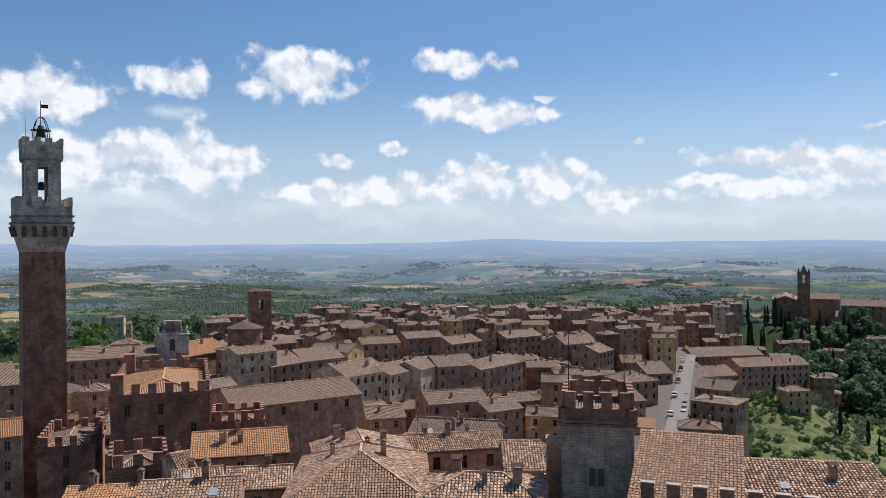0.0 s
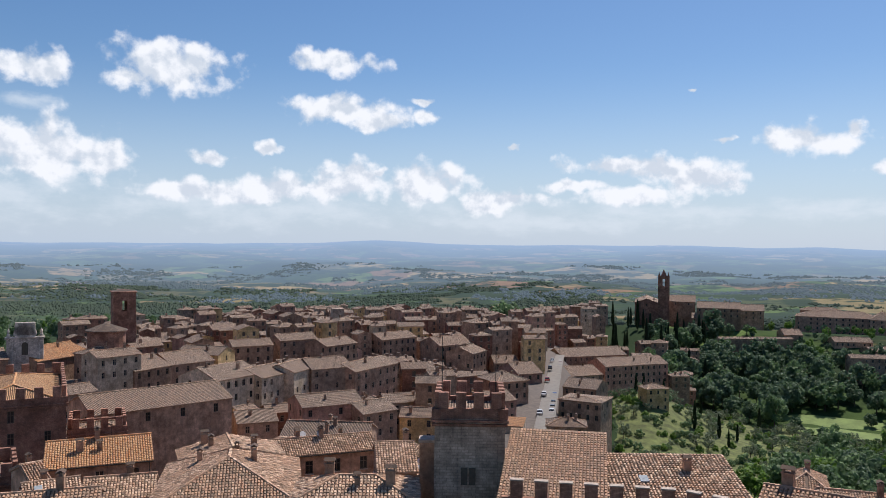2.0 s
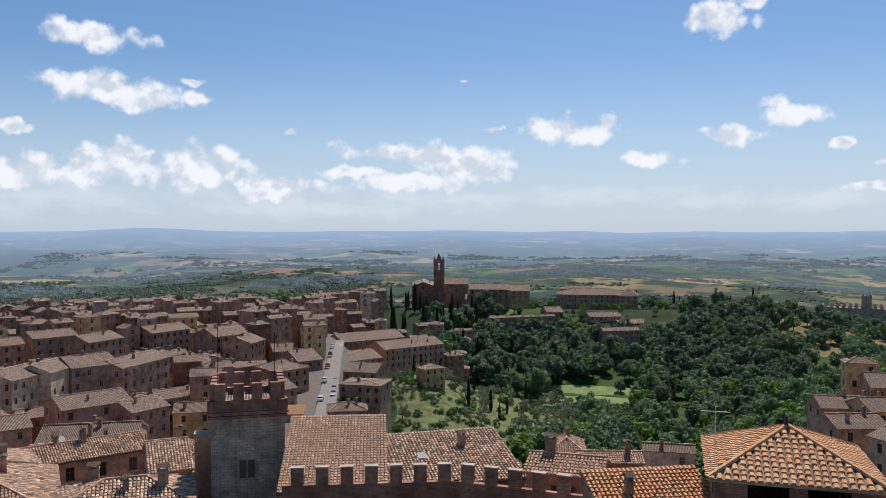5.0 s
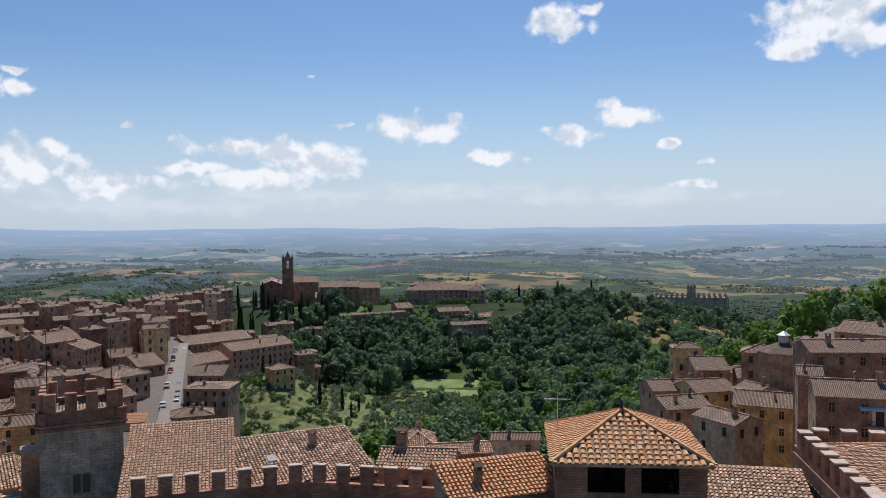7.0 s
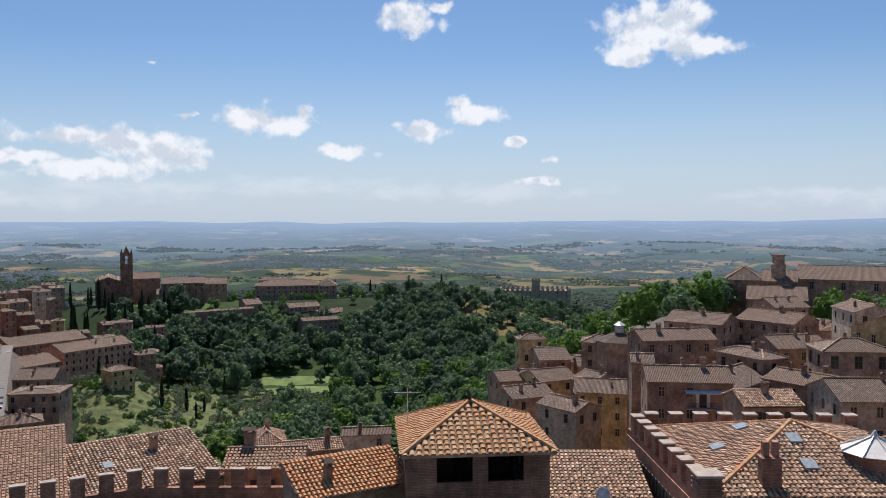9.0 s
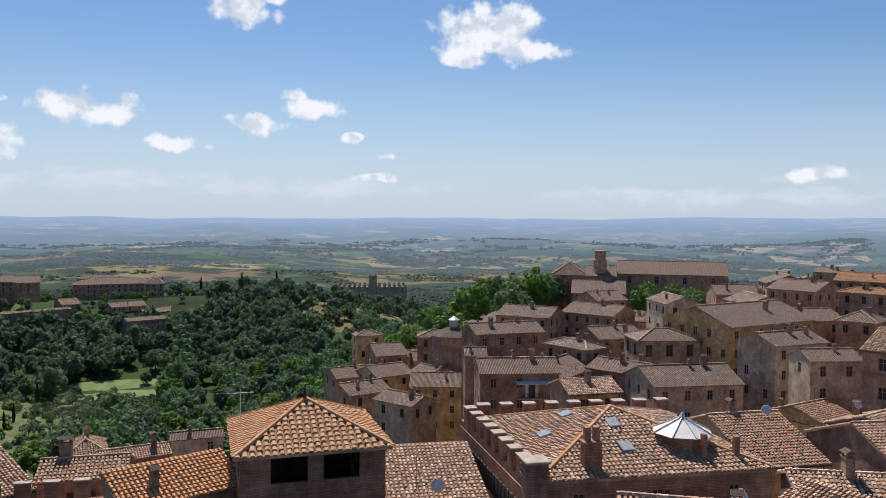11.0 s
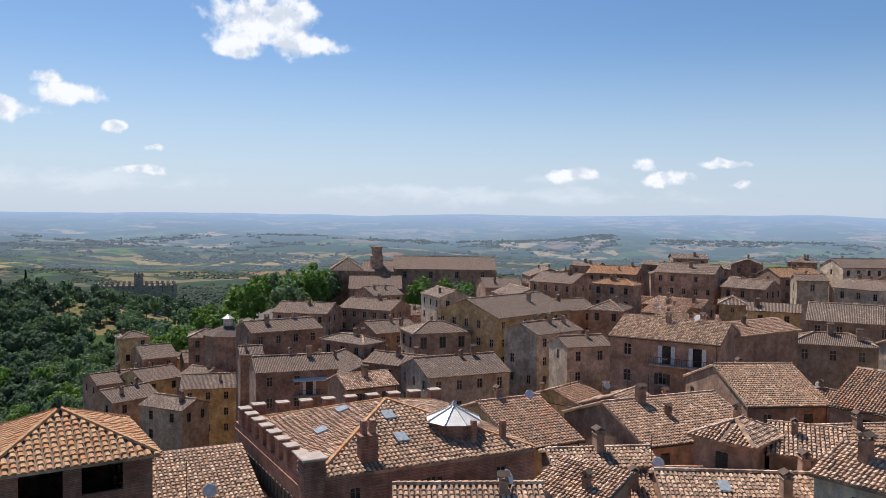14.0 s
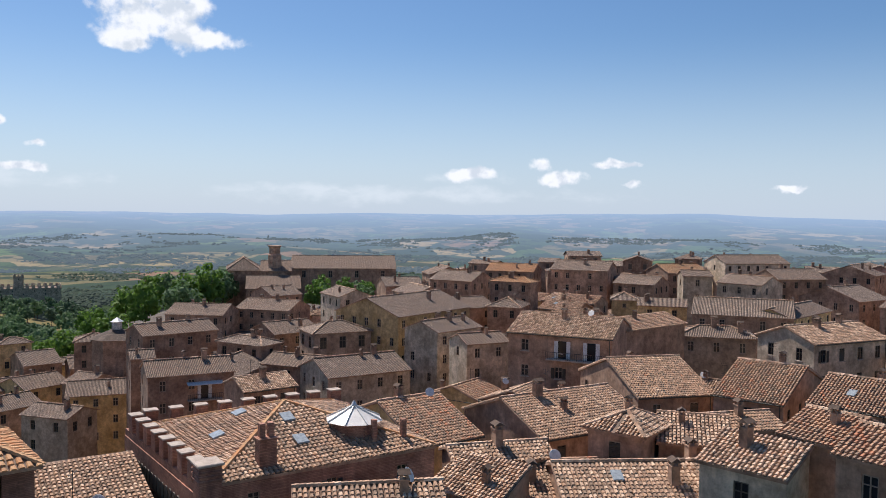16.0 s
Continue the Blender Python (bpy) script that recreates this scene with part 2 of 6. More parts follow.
def tiles(name, cols, island):
    """Fired clay roof tiles with lichen: single tiles differ."""
    m, N, L, B = material(name)
    p = place(N)
    uv = N.new("ShaderNodeUVMap").outputs[0]
    if island:
        rnd = N.new("ShaderNodeNewGeometry").outputs["Random Per Island"]
    else:
        mp = N.new("ShaderNodeMapping")
        mp.inputs["Scale"].default_value = (1 / 0.26, 1 / 0.4, 1)
        L.new(uv, mp.inputs[0])
        fl = N.new("ShaderNodeVectorMath")
        fl.operation = "FLOOR"
        L.new(mp.outputs[0], fl.inputs[0])
        wnz = N.new("ShaderNodeTexWhiteNoise")
        L.new(fl.outputs[0], wnz.inputs["Vector"])
        rnd = wnz.outputs["Value"]
    if not island:
        rnd = mathn(N, L, "ADD", mathn(N, L, "MULTIPLY", rnd, 0.5), mathn(N, L, "MULTIPLY", N.new("ShaderNodeNewGeometry").outputs["Random Per Island"], 0.6))
    big = tex(N, L, 0.22, 5, 0.65, p)
    info = N.new("ShaderNodeObjectInfo")
    x = mathn(N, L, "ADD", mathn(N, L, "MULTIPLY", rnd, 0.62), mathn(N, L, "MULTIPLY", big.outputs[0], 0.8))
    x = mathn(N, L, "ADD", x, mathn(N, L, "MULTIPLY", info.outputs["Random"], 0.25))
    mott = tex(N, L, 0.9, 4, 0.7, p)
    x = mathn(N, L, "ADD", x, mathn(N, L, "MULTIPLY", mathn(N, L, "SUBTRACT", mott.outputs[0], 0.5), 0.9))
    x = mathn(N, L, "SUBTRACT", x, 0.33)
    if island:
        x = mathn(N, L, "ADD", mathn(N, L, "MULTIPLY", x, 0.8), mathn(N, L, "MULTIPLY", info.outputs["Random"], 0.22))
    col = ramp(N, L, x, *[(i / (len(cols) - 1), c) for i, c in enumerate(cols)])
    lich = tex(N, L, 3.0, 6, 0.75, p)
    col = mix(N, L, ramp(N, L, lich.outputs[0], (0.48, (0, 0, 0)), (0.72, (0.55, 0.55, 0.55))), col, (0.14, 0.115, 0.09))
    L.new(col, B.inputs["Base Color"])
    B.inputs["Roughness"].default_value = 0.9
    if island:
        relief(N, L, B, lich.outputs[0], 0.4, 0.03)
    else:
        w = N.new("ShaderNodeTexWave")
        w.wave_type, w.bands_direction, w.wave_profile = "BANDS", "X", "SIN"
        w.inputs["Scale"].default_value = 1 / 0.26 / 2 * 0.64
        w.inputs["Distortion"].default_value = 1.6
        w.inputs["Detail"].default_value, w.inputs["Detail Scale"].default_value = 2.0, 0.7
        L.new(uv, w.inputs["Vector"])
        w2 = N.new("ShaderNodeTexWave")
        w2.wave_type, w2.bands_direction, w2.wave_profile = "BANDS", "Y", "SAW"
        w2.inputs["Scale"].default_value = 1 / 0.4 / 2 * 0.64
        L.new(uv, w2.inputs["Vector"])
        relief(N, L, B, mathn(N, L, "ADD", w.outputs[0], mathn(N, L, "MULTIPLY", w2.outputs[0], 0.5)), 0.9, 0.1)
        # Self-shadow of the tile grooves, multiplied into the colour in stripes.
        groove_shade = ramp(N, L, w.outputs[0], (0.15, (0.28, 0.26, 0.25)), (0.75, (0.86, 0.85, 0.84)))
        L.new(mix(N, L, 1.0, col, groove_shade, "MULTIPLY"), B.inputs["Base Color"])
    return m


TILE_COLS = ((0.552, 0.222, 0.108), (0.3, 0.18, 0.114), (0.528, 0.318, 0.192), (0.24, 0.162, 0.108), (0.504, 0.312, 0.198), (0.744, 0.528, 0.36), (0.288, 0.204, 0.144))
FRESH_COLS = ((0.46, 0.18, 0.075), (0.58, 0.26, 0.1), (0.5, 0.26, 0.12), (0.62, 0.37, 0.18), (0.36, 0.19, 0.1))
OLD_COLS = ((0.456, 0.239, 0.141), (0.293, 0.19, 0.131), (0.423, 0.293, 0.206), (0.239, 0.174, 0.131), (0.543, 0.402, 0.299), (0.26, 0.195, 0.152))
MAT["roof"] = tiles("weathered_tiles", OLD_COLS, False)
MAT["tile"] = tiles("single_tiles", TILE_COLS, True)
MAT["tile_fresh"] = tiles("orange_tiles", FRESH_COLS, True)
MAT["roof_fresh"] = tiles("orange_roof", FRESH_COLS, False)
BED_COLS = ((0.23, 0.132, 0.086), (0.172, 0.109, 0.075), (0.276, 0.178, 0.121), (0.138, 0.098, 0.069), (0.322, 0.218, 0.149))
MAT["bed"] = tiles("channel_tiles", BED_COLS, True)


def simple(name, c, rough=0.6, metal=0.0, vary=0.25, scale=4.0):
    m, N, L, B = material(name)
    n = tex(N, L, scale, 5, 0.65, place(N))
    lo = tuple(v * (1 - vary) for v in c)
    hi = tuple(min(1, v * (1 + vary)) for v in c)
    L.new(ramp(N, L, n.outputs[0], (0.3, lo), (0.7, hi)), B.inputs["Base Color"])
    B.inputs["Roughness"].default_value, B.inputs["Metallic"].default_value = rough, metal
    return m


MAT["glass"] = simple("dark_glass", (0.02, 0.022, 0.025), 0.12, 0, 0.3, 0.7)
MAT["frame"] = simple("painted_wood", (0.3, 0.23, 0.17), 0.6)
MAT["skylight"] = simple("skylight_glass", (0.3, 0.33, 0.34), 0.2)
MAT["white_paint"] = simple("white_paint", (0.65, 0.63, 0.6), 0.6)
MAT["shutter"] = simple("shutter_paint", (0.085, 0.07, 0.05), 0.7)
MAT["iron"] = simple("dark_iron", (0.05, 0.048, 0.045), 0.5, 0.6)
MAT["bronze"] = simple("bell_bronze", (0.09, 0.085, 0.07), 0.45, 0.7)
MAT["zinc"] = simple("pale_sheet_metal", (0.6, 0.6, 0.58), 0.45, 0.4)
MAT["lantern_glass"] = simple("wired_glass", (0.66, 0.63, 0.58), 0.5, 0, 0.2, 1.5)
MAT["asphalt"] = simple("asphalt", (0.17, 0.155, 0.135), 0.9, 0, 0.2, 0.5)
MAT["bark"] = simple("bark", (0.1, 0.075, 0.055), 0.95)
MAT["cap"] = simple("pale_coping", (0.4, 0.33, 0.27), 0.9, 0, 0.3, 2.0)


def foliage(name, c1, c2, c3, far=0.0):
    m, N, L, B = material(name)
    isl = N.new("ShaderNodeNewGeometry").outputs["Random Per Island"]
    tone = tex(N, L, 0.11, 3, 0.6, place(N))
    x = mathn(N, L, "ADD", mathn(N, L, "MULTIPLY", isl, 0.35), mathn(N, L, "MULTIPLY", mathn(N, L, "SUBTRACT", tone.outputs[0], 0.2), 1.1))
    L.new(ramp(N, L, x, (0.1, c1), (0.5, c2), (0.9, c3)), B.inputs["Base Color"])
    B.inputs["Roughness"].default_value = 0.7
    B.inputs["Specular IOR Level"].default_value = 0.3
    tr = N.new("ShaderNodeBsdfTranslucent")
    tr.inputs[0].default_value = (*[v * 1.3 for v in c2], 1)
    ms = N.new("ShaderNodeMixShader")
    ms.inputs[0].default_value = 0.4
    L.new(B.outputs[0], ms.inputs[1])
    L.new(tr.outputs[0], ms.inputs[2])
    L.new(ms.outputs[0], N["Material Output"].inputs[0])
    # Distant crowns get a constant blue glow that stands in for haze.
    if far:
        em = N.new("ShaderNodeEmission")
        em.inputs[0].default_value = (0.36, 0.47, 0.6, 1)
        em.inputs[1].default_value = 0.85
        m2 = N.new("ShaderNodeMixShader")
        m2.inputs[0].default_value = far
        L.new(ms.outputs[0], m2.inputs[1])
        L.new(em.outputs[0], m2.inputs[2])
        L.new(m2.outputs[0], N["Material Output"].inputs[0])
    return m


MAT["leaf"] = foliage("broad_leaves", (0.045, 0.082, 0.04), (0.108, 0.178, 0.08), (0.21, 0.3, 0.115))
MAT["leaf_dark"] = foliage("dark_leaves", (0.04, 0.068, 0.042), (0.088, 0.142, 0.08), (0.165, 0.235, 0.108))
MAT["leaf_bright"] = foliage("bright_leaves", (0.07, 0.13, 0.025), (0.11, 0.2, 0.035), (0.17, 0.27, 0.055))
MAT["olive"] = foliage("olive_leaves", (0.09, 0.12, 0.065), (0.14, 0.175, 0.105), (0.2, 0.23, 0.155))
MAT["cypress"] = foliage("cypress_needles", (0.014, 0.026, 0.013), (0.022, 0.038, 0.018), (0.034, 0.056, 0.022))
# Last value: share of painted haze glow in the distant foliage.
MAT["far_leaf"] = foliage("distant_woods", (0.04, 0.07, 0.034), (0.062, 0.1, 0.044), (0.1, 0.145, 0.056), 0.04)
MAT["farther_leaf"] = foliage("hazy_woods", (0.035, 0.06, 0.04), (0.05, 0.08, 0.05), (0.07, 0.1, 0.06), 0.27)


def land(name, haze_glow=False):
    """Meadows, ploughed fields and scrub in patches."""
    m, N, L, B = material(name)
    p = place(N)
    w = tex(N, L, 0.006, 3, 0.5, p)
    v = N.new("ShaderNodeVectorMath")
    v.operation = "MULTIPLY_ADD"
    L.new(w.outputs["Color"], v.inputs[0])
    v.inputs[1].default_value = (150, 150, 0)
    L.new(p, v.inputs[2])
    mp = N.new("ShaderNodeMapping")
    mp.inputs["Scale"].default_value = (0.0055, 0.0055, 0.0)
    L.new(v.outputs[0], mp.inputs[0])
    vor = N.new("ShaderNodeTexVoronoi")
    vor.inputs["Scale"].default_value = 1.0
    L.new(mp.outputs[0], vor.inputs["Vector"])
    sep = N.new("ShaderNodeSeparateColor")
    L.new(vor.outputs["Color"], sep.inputs[0])
    fields = ramp(N, L, sep.outputs[0], (0.0, (0.035, 0.06, 0.02)), (0.2, (0.026, 0.046, 0.018)), (0.36, (0.075, 0.125, 0.036)), (0.5, (0.028, 0.05, 0.02)), (0.6, (0.34, 0.255, 0.13)), (0.68, (0.26, 0.185, 0.1)), (0.74, (0.045, 0.08, 0.028)), (0.88, (0.26, 0.15, 0.095)), (0.92, (0.09, 0.15, 0.045)), (1.0, (0.1, 0.15, 0.045)))
    copse = tex(N, L, 0.011, 7, 0.62, p)
    fields = mix(N, L, ramp(N, L, copse.outputs[0], (0.48, (0, 0, 0)), (0.53, (0.95, 0.95, 0.95))), fields, (0.024, 0.044, 0.02))
    n2 = tex(N, L, 0.05, 6, 0.7, p)
    col = mix(N, L, 0.7, fields, ramp(N, L, n2.outputs[0], (0.3, (0.55, 0.6, 0.5)), (0.7, (1.25, 1.2, 1.1))), "MULTIPLY")
    n3 = tex(N, L, 0.5, 5, 0.7, p)
    col = mix(N, L, 0.5, col, ramp(N, L, n3.outputs[0], (0.3, (0.6, 0.65, 0.55)), (0.7, (1.2, 1.15, 1.1))), "MULTIPLY")
    L.new(col, B.inputs["Base Color"])
    B.inputs["Roughness"].default_value = 1.0
    B.inputs["Specular IOR Level"].default_value = 0.1
    # Haze is put into the colour: a blue emission that strengthens with distance.
    if haze_glow:
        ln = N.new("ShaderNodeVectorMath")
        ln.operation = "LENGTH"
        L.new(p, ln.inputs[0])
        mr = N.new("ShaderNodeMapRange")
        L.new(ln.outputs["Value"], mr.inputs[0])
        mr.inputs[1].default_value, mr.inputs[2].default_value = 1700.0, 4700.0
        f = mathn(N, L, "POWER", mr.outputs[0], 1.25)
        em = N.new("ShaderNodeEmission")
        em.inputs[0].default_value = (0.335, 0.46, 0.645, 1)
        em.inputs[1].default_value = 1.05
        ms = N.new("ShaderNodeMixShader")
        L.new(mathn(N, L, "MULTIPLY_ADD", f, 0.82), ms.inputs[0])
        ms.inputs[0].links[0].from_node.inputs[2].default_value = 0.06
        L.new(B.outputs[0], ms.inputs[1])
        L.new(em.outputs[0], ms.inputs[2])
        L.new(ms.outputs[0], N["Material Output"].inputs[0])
    return m


MAT["land"] = land("meadow_and_fields")
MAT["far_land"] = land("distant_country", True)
MAT["lawn"] = simple("mown_grass", (0.13, 0.185, 0.05), 0.95, 0, 0.3, 0.15)
MAT["meadow"] = simple("rough_meadow", (0.095, 0.115, 0.03), 0.95, 0, 0.6, 0.25)


# ---------------------------------------------------------------- helpers
def mesh_of(bm, name, mats):
    me = bpy.data.meshes.new(name)
    bm.to_mesh(me)
    bm.free()
    for m in mats if isinstance(mats, (list, tuple)) else (mats,):
        me.materials.append(m)
    return me


def thing(name, at, rz=0.0, label="", category="", group="", kind=""):
    ob = new(name)
    ob.empty_display_size = 0.5
    ob.matrix_basis = pose(*at, 0, 0, rz)
    return tagged(ob, label, category, group, kind)


def part(name, data, parent, m=None, label="", kind=""):
    ob = new(name, data)
    ob.parent = parent
    if m is not None:
        ob.matrix_basis = m
    return tagged(ob, label, kind=kind)


def box(bm, x0, y0, z0, x1, y1, z1, mat=0):
    vs = [bm.verts.new(c) for c in ((x0, y0, z0), (x1, y0, z0), (x1, y1, z0), (x0, y1, z0), (x0, y0, z1), (x1, y0, z1), (x1, y1, z1), (x0, y1, z1))]
    for q in ((0, 3, 2, 1), (4, 5, 6, 7), (0, 1, 5, 4), (1, 2, 6, 5), (2, 3, 7, 6), (3, 0, 4, 7)):
        bm.faces.new([vs[i] for i in q]).material_index = mat
    return vs


def box_mesh(name, size, mat, bevel=0.0):
    """A block standing on its base's middle."""
    bm = bmesh.new()
    x, y, z = size
    box(bm, -x / 2, -y / 2, 0, x / 2, y / 2, z)
    if bevel:
        bmesh.ops.bevel(bm, geom=bm.edges[:], offset=bevel, segments=1, affect="EDGES")
    return mesh_of(bm, name, mat)


def lathe(name, profile, mat, seg=24):
    """A turned form from (radius, height) pairs."""
    bm = bmesh.new()
    rings = [[bm.verts.new((r * math.cos(2 * math.pi * i / seg), r * math.sin(2 * math.pi * i / seg), z)) for i in range(seg)] for r, z in profile]
    for a, b in zip(rings, rings[1:]):
        for i in range(seg):
            bm.faces.new((a[i], a[(i + 1) % seg], b[(i + 1) % seg], b[i]))
    bm.faces.new(rings[-1])
    bm.faces.new(rings[0][::-1])
    return mesh_of(bm, name, mat)


def prism(name, sides, r0, r1, h, mat, turn=0.0):
    bm = bmesh.new()
    a = [bm.verts.new((r0 * math.cos(turn + 2 * math.pi * i / sides), r0 * math.sin(turn + 2 * math.pi * i / sides), 0)) for i in range(sides)]
    b = [bm.verts.new((r1 * math.cos(turn + 2 * math.pi * i / sides), r1 * math.sin(turn + 2 * math.pi * i / sides), h)) for i in range(sides)]
    for i in range(sides):
        bm.faces.new((a[i], a[(i + 1) % sides], b[(i + 1) % sides], b[i]))
    bm.faces.new(b)
    bm.faces.new(a[::-1])
    return mesh_of(bm, name, mat)


# ---------------------------------------------------------------- the land
TOWN = ([0, 60, 110, 150, 300, 450, 600, 800, 1200, 1700, 5000], [60, 60, 52, 48, 48, 44, 36, 14, -12, -22, -25])
VALLEY = ([0, 60, 110, 250, 330, 430, 500, 590, 700, 900, 1300, 5000], [60, 58, 44, 22, 14, 13, 24, 44, 31, 18, -10, -25])
SOUTH = ([0, 60, 150, 270, 330, 450, 700, 1000, 5000], [60, 66, 66, 70, 60, 35, 0, -25, -25])


def ground_z(x, y):
    d = math.hypot(x, y)
    az = math.degrees(math.atan2(x, y))
    def s(a, b):
        k = min(1, max(0, (az - a) / (b - a)))
        return k * k * (3 - 2 * k)
    t, v, u = (float(np.interp(d, *q)) for q in (TOWN, VALLEY, SOUTH))
    wv = s(16, 21)
    z = t * (1 - wv) + v * wv
    near = 1 - min(1, max(0, (d - 170) / 60))
    ws = s(44 + 7 * near, 62 + 9 * near)
    z = z * (1 - ws) + u * ws
    k = min(1.0, max(0.0, (d - 800) / 1500)) * (1 - 0.75 * min(1.0, max(0.0, (d - 2800) / 1800)))
    z += k * (noise.noise((x / 620, y / 620, 0.3)) * 42 + noise.noise((x / 190, y / 190, 1.7)) * 12)
    z += 17 * math.exp(-((az - 22.8) / 4) ** 2 - ((d - 380) / 60) ** 2)
    z += 1.5 * noise.noise((x / 60, y / 60, 4.1)) * min(1, d / 200)
    return z


def far_rise(x, y):
    """The long ridges that close the view."""
    d = math.hypot(x, y)
    az = math.degrees(math.atan2(x, y))
    k = min(1.0, max(0.0, (d - 2600) / 2100)) ** 1.6
    crest = 120 + 14 * noise.noise((az / 17, 2.2, 0)) + 7 * noise.noise((az / 4, 7.1, 0)) + 36 * math.exp(-((az - 95) / 9) ** 2) + 20 * math.exp(-((az - 4) / 3.5) ** 2)
    return k * crest


def land_sheet(name, mat, radii, a0, a1, steps, lift, rise):
    bm = bmesh.new()
    rows = []
    for r in radii:
        row = []
        for i in range(steps + 1):
            a = radians(a0 + (a1 - a0) * i / steps)
            x, y = r * math.sin(a), r * math.cos(a)
            row.append(bm.verts.new((x, y, ground_z(x, y) + (lift if r > radii[0] or lift == 0 else -6) + (far_rise(x, y) if rise else 0))))
        rows.append(row)
    for p, q in zip(rows, rows[1:]):
        for i in range(steps):
            bm.faces.new((p[i], p[i + 1], q[i + 1], q[i]))
    bmesh.ops.recalc_face_normals(bm, faces=bm.faces[:])
    for f in bm.faces:
        f.smooth = True
        if f.normal.z < 0:
            f.normal_flip()
    return new(name, mesh_of(bm, name, mat))


tagged(land_sheet("ground", MAT["land"], [0.5, 20, 50, 80, 110] + [110 + 22 * i for i in range(1, 56)] + [1320 + 90 * i for i in range(1, 40)], -180, 180, 300, 0, True), "green and tan meadows falling away from the town", "ground", kind="structure")
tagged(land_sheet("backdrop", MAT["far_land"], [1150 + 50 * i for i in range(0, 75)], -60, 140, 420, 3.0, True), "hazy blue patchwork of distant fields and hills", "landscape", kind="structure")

MAT["paving"] = simple("stone_paving", (0.1, 0.08, 0.066), 0.9, 0, 0.3, 0.6)
for a0, a1, far in ((-60, -12, 310), (-12, 19, 660), (19, 52, 120), (52, 125, 290)):
    tagged(land_sheet("pavement", MAT["paving"], [1 + far * i / 24 for i in range(25)], a0, a1, 40, 0.35, False), "brown stone paving of the narrow town lanes", "pavement", kind="structure")

# ---------------------------------------------------------------- houses
WINDOWS = {}


def window_mesh(kind):
    """A unit opening one metre wide and high, seen from its outer side (-y): frame, bars and dark panes."""
    if kind not in WINDOWS:
        bm = bmesh.new()
        xs, zs = (-0.5, -0.42, -0.04, 0.04, 0.42, 0.5), (0, 0.06, 0.6, 0.64, 0.94, 1)
        for i in range(5):
            for j in range(5):
                q = [(xs[i], zs[j]), (xs[i + 1], zs[j]), (xs[i + 1], zs[j + 1]), (xs[i], zs[j + 1])]
                if i in (1, 3) and j in (1, 3):
                    bm.faces.new([bm.verts.new((x, 0.13, z)) for x, z in q]).material_index = 1
                    for k in range(4):
                        (xa, za), (xb, zb) = q[k], q[(k + 1) % 4]
                        bm.faces.new([bm.verts.new(c) for c in ((xa, 0.07, za), (xb, 0.07, zb), (xb, 0.13, zb), (xa, 0.13, za))])
                else:
                    bm.faces.new([bm.verts.new((x, 0.07, z)) for x, z in q])
        bmesh.ops.remove_doubles(bm, verts=bm.verts[:], dist=1e-4)
        me = mesh_of(bm, "window", (MAT["frame"] if kind != "dark" else MAT["shutter"], MAT["glass"]))

        def louvres(x0, x1, y0):
            bm = bmesh.new()
            prev = None
            for i in range(11):
                for y, z in ((y0, i * 0.088), (y0 + 0.05, i * 0.088 + 0.03)):
                    row = [bm.verts.new((x, y, min(1, z))) for x in (x0, x1)]
                    if prev:
                        bm.faces.new((prev[0], prev[1], row[1], row[0]))
                    prev = row
            return mesh_of(bm, "shutter", MAT["shutter"])
        sh = louvres(0.53, 0.98, -0.09), louvres(-0.98, -0.53, -0.09)
        shut = louvres(-0.48, 0.48, 0.0)
        bm = bmesh.new()
        box(bm, -0.6, -0.1, -0.08, 0.6, 0.1, 0.0)
        WINDOWS[kind] = (me, sh, shut, mesh_of(bm, "sill", MAT["cap"]))
    return WINDOWS[kind]


def wall_face(bm, o, u, inward, width, z0, z1, us, zs, w, h, blind):
    """One wall with real openings: returns the middles of their sills."""
    xs = sorted({0.0, width, *[c - w / 2 for c in us], *[c + w / 2 for c in us]})
    hs = sorted({z0, z1, *zs, *[c + h for c in zs]})
    grid = [[bm.verts.new((o[0] + u[0] * x, o[1] + u[1] * x, z)) for x in xs] for z in hs]
    found = []
    for j in range(len(hs) - 1):
        for i in range(len(xs) - 1):
            q = (grid[j][i], grid[j][i + 1], grid[j + 1][i + 1], grid[j + 1][i])
            cx = (xs[i] + xs[i + 1]) / 2
            hole = any(abs(c - cx) < 1e-3 for c in us) and any(abs(c - hs[j]) < 1e-3 for c in zs)
            if hole and (cx, hs[j]) not in blind and not blind_hit(blind, cx, hs[j]):
                found.append((cx, hs[j]))
                back = [bm.verts.new((v.co.x + inward[0] * 0.24, v.co.y + inward[1] * 0.24, v.co.z)) for v in q]
                for k in range(4):
                    bm.faces.new((q[k], q[(k + 1) % 4], back[(k + 1) % 4], back[k]))
            else:
                bm.faces.new(q)
    return found


def blind_hit(blind, x, z):
    return any(abs(a - x) < 1e-3 and abs(b - z) < 1e-3 for a, b in blind)


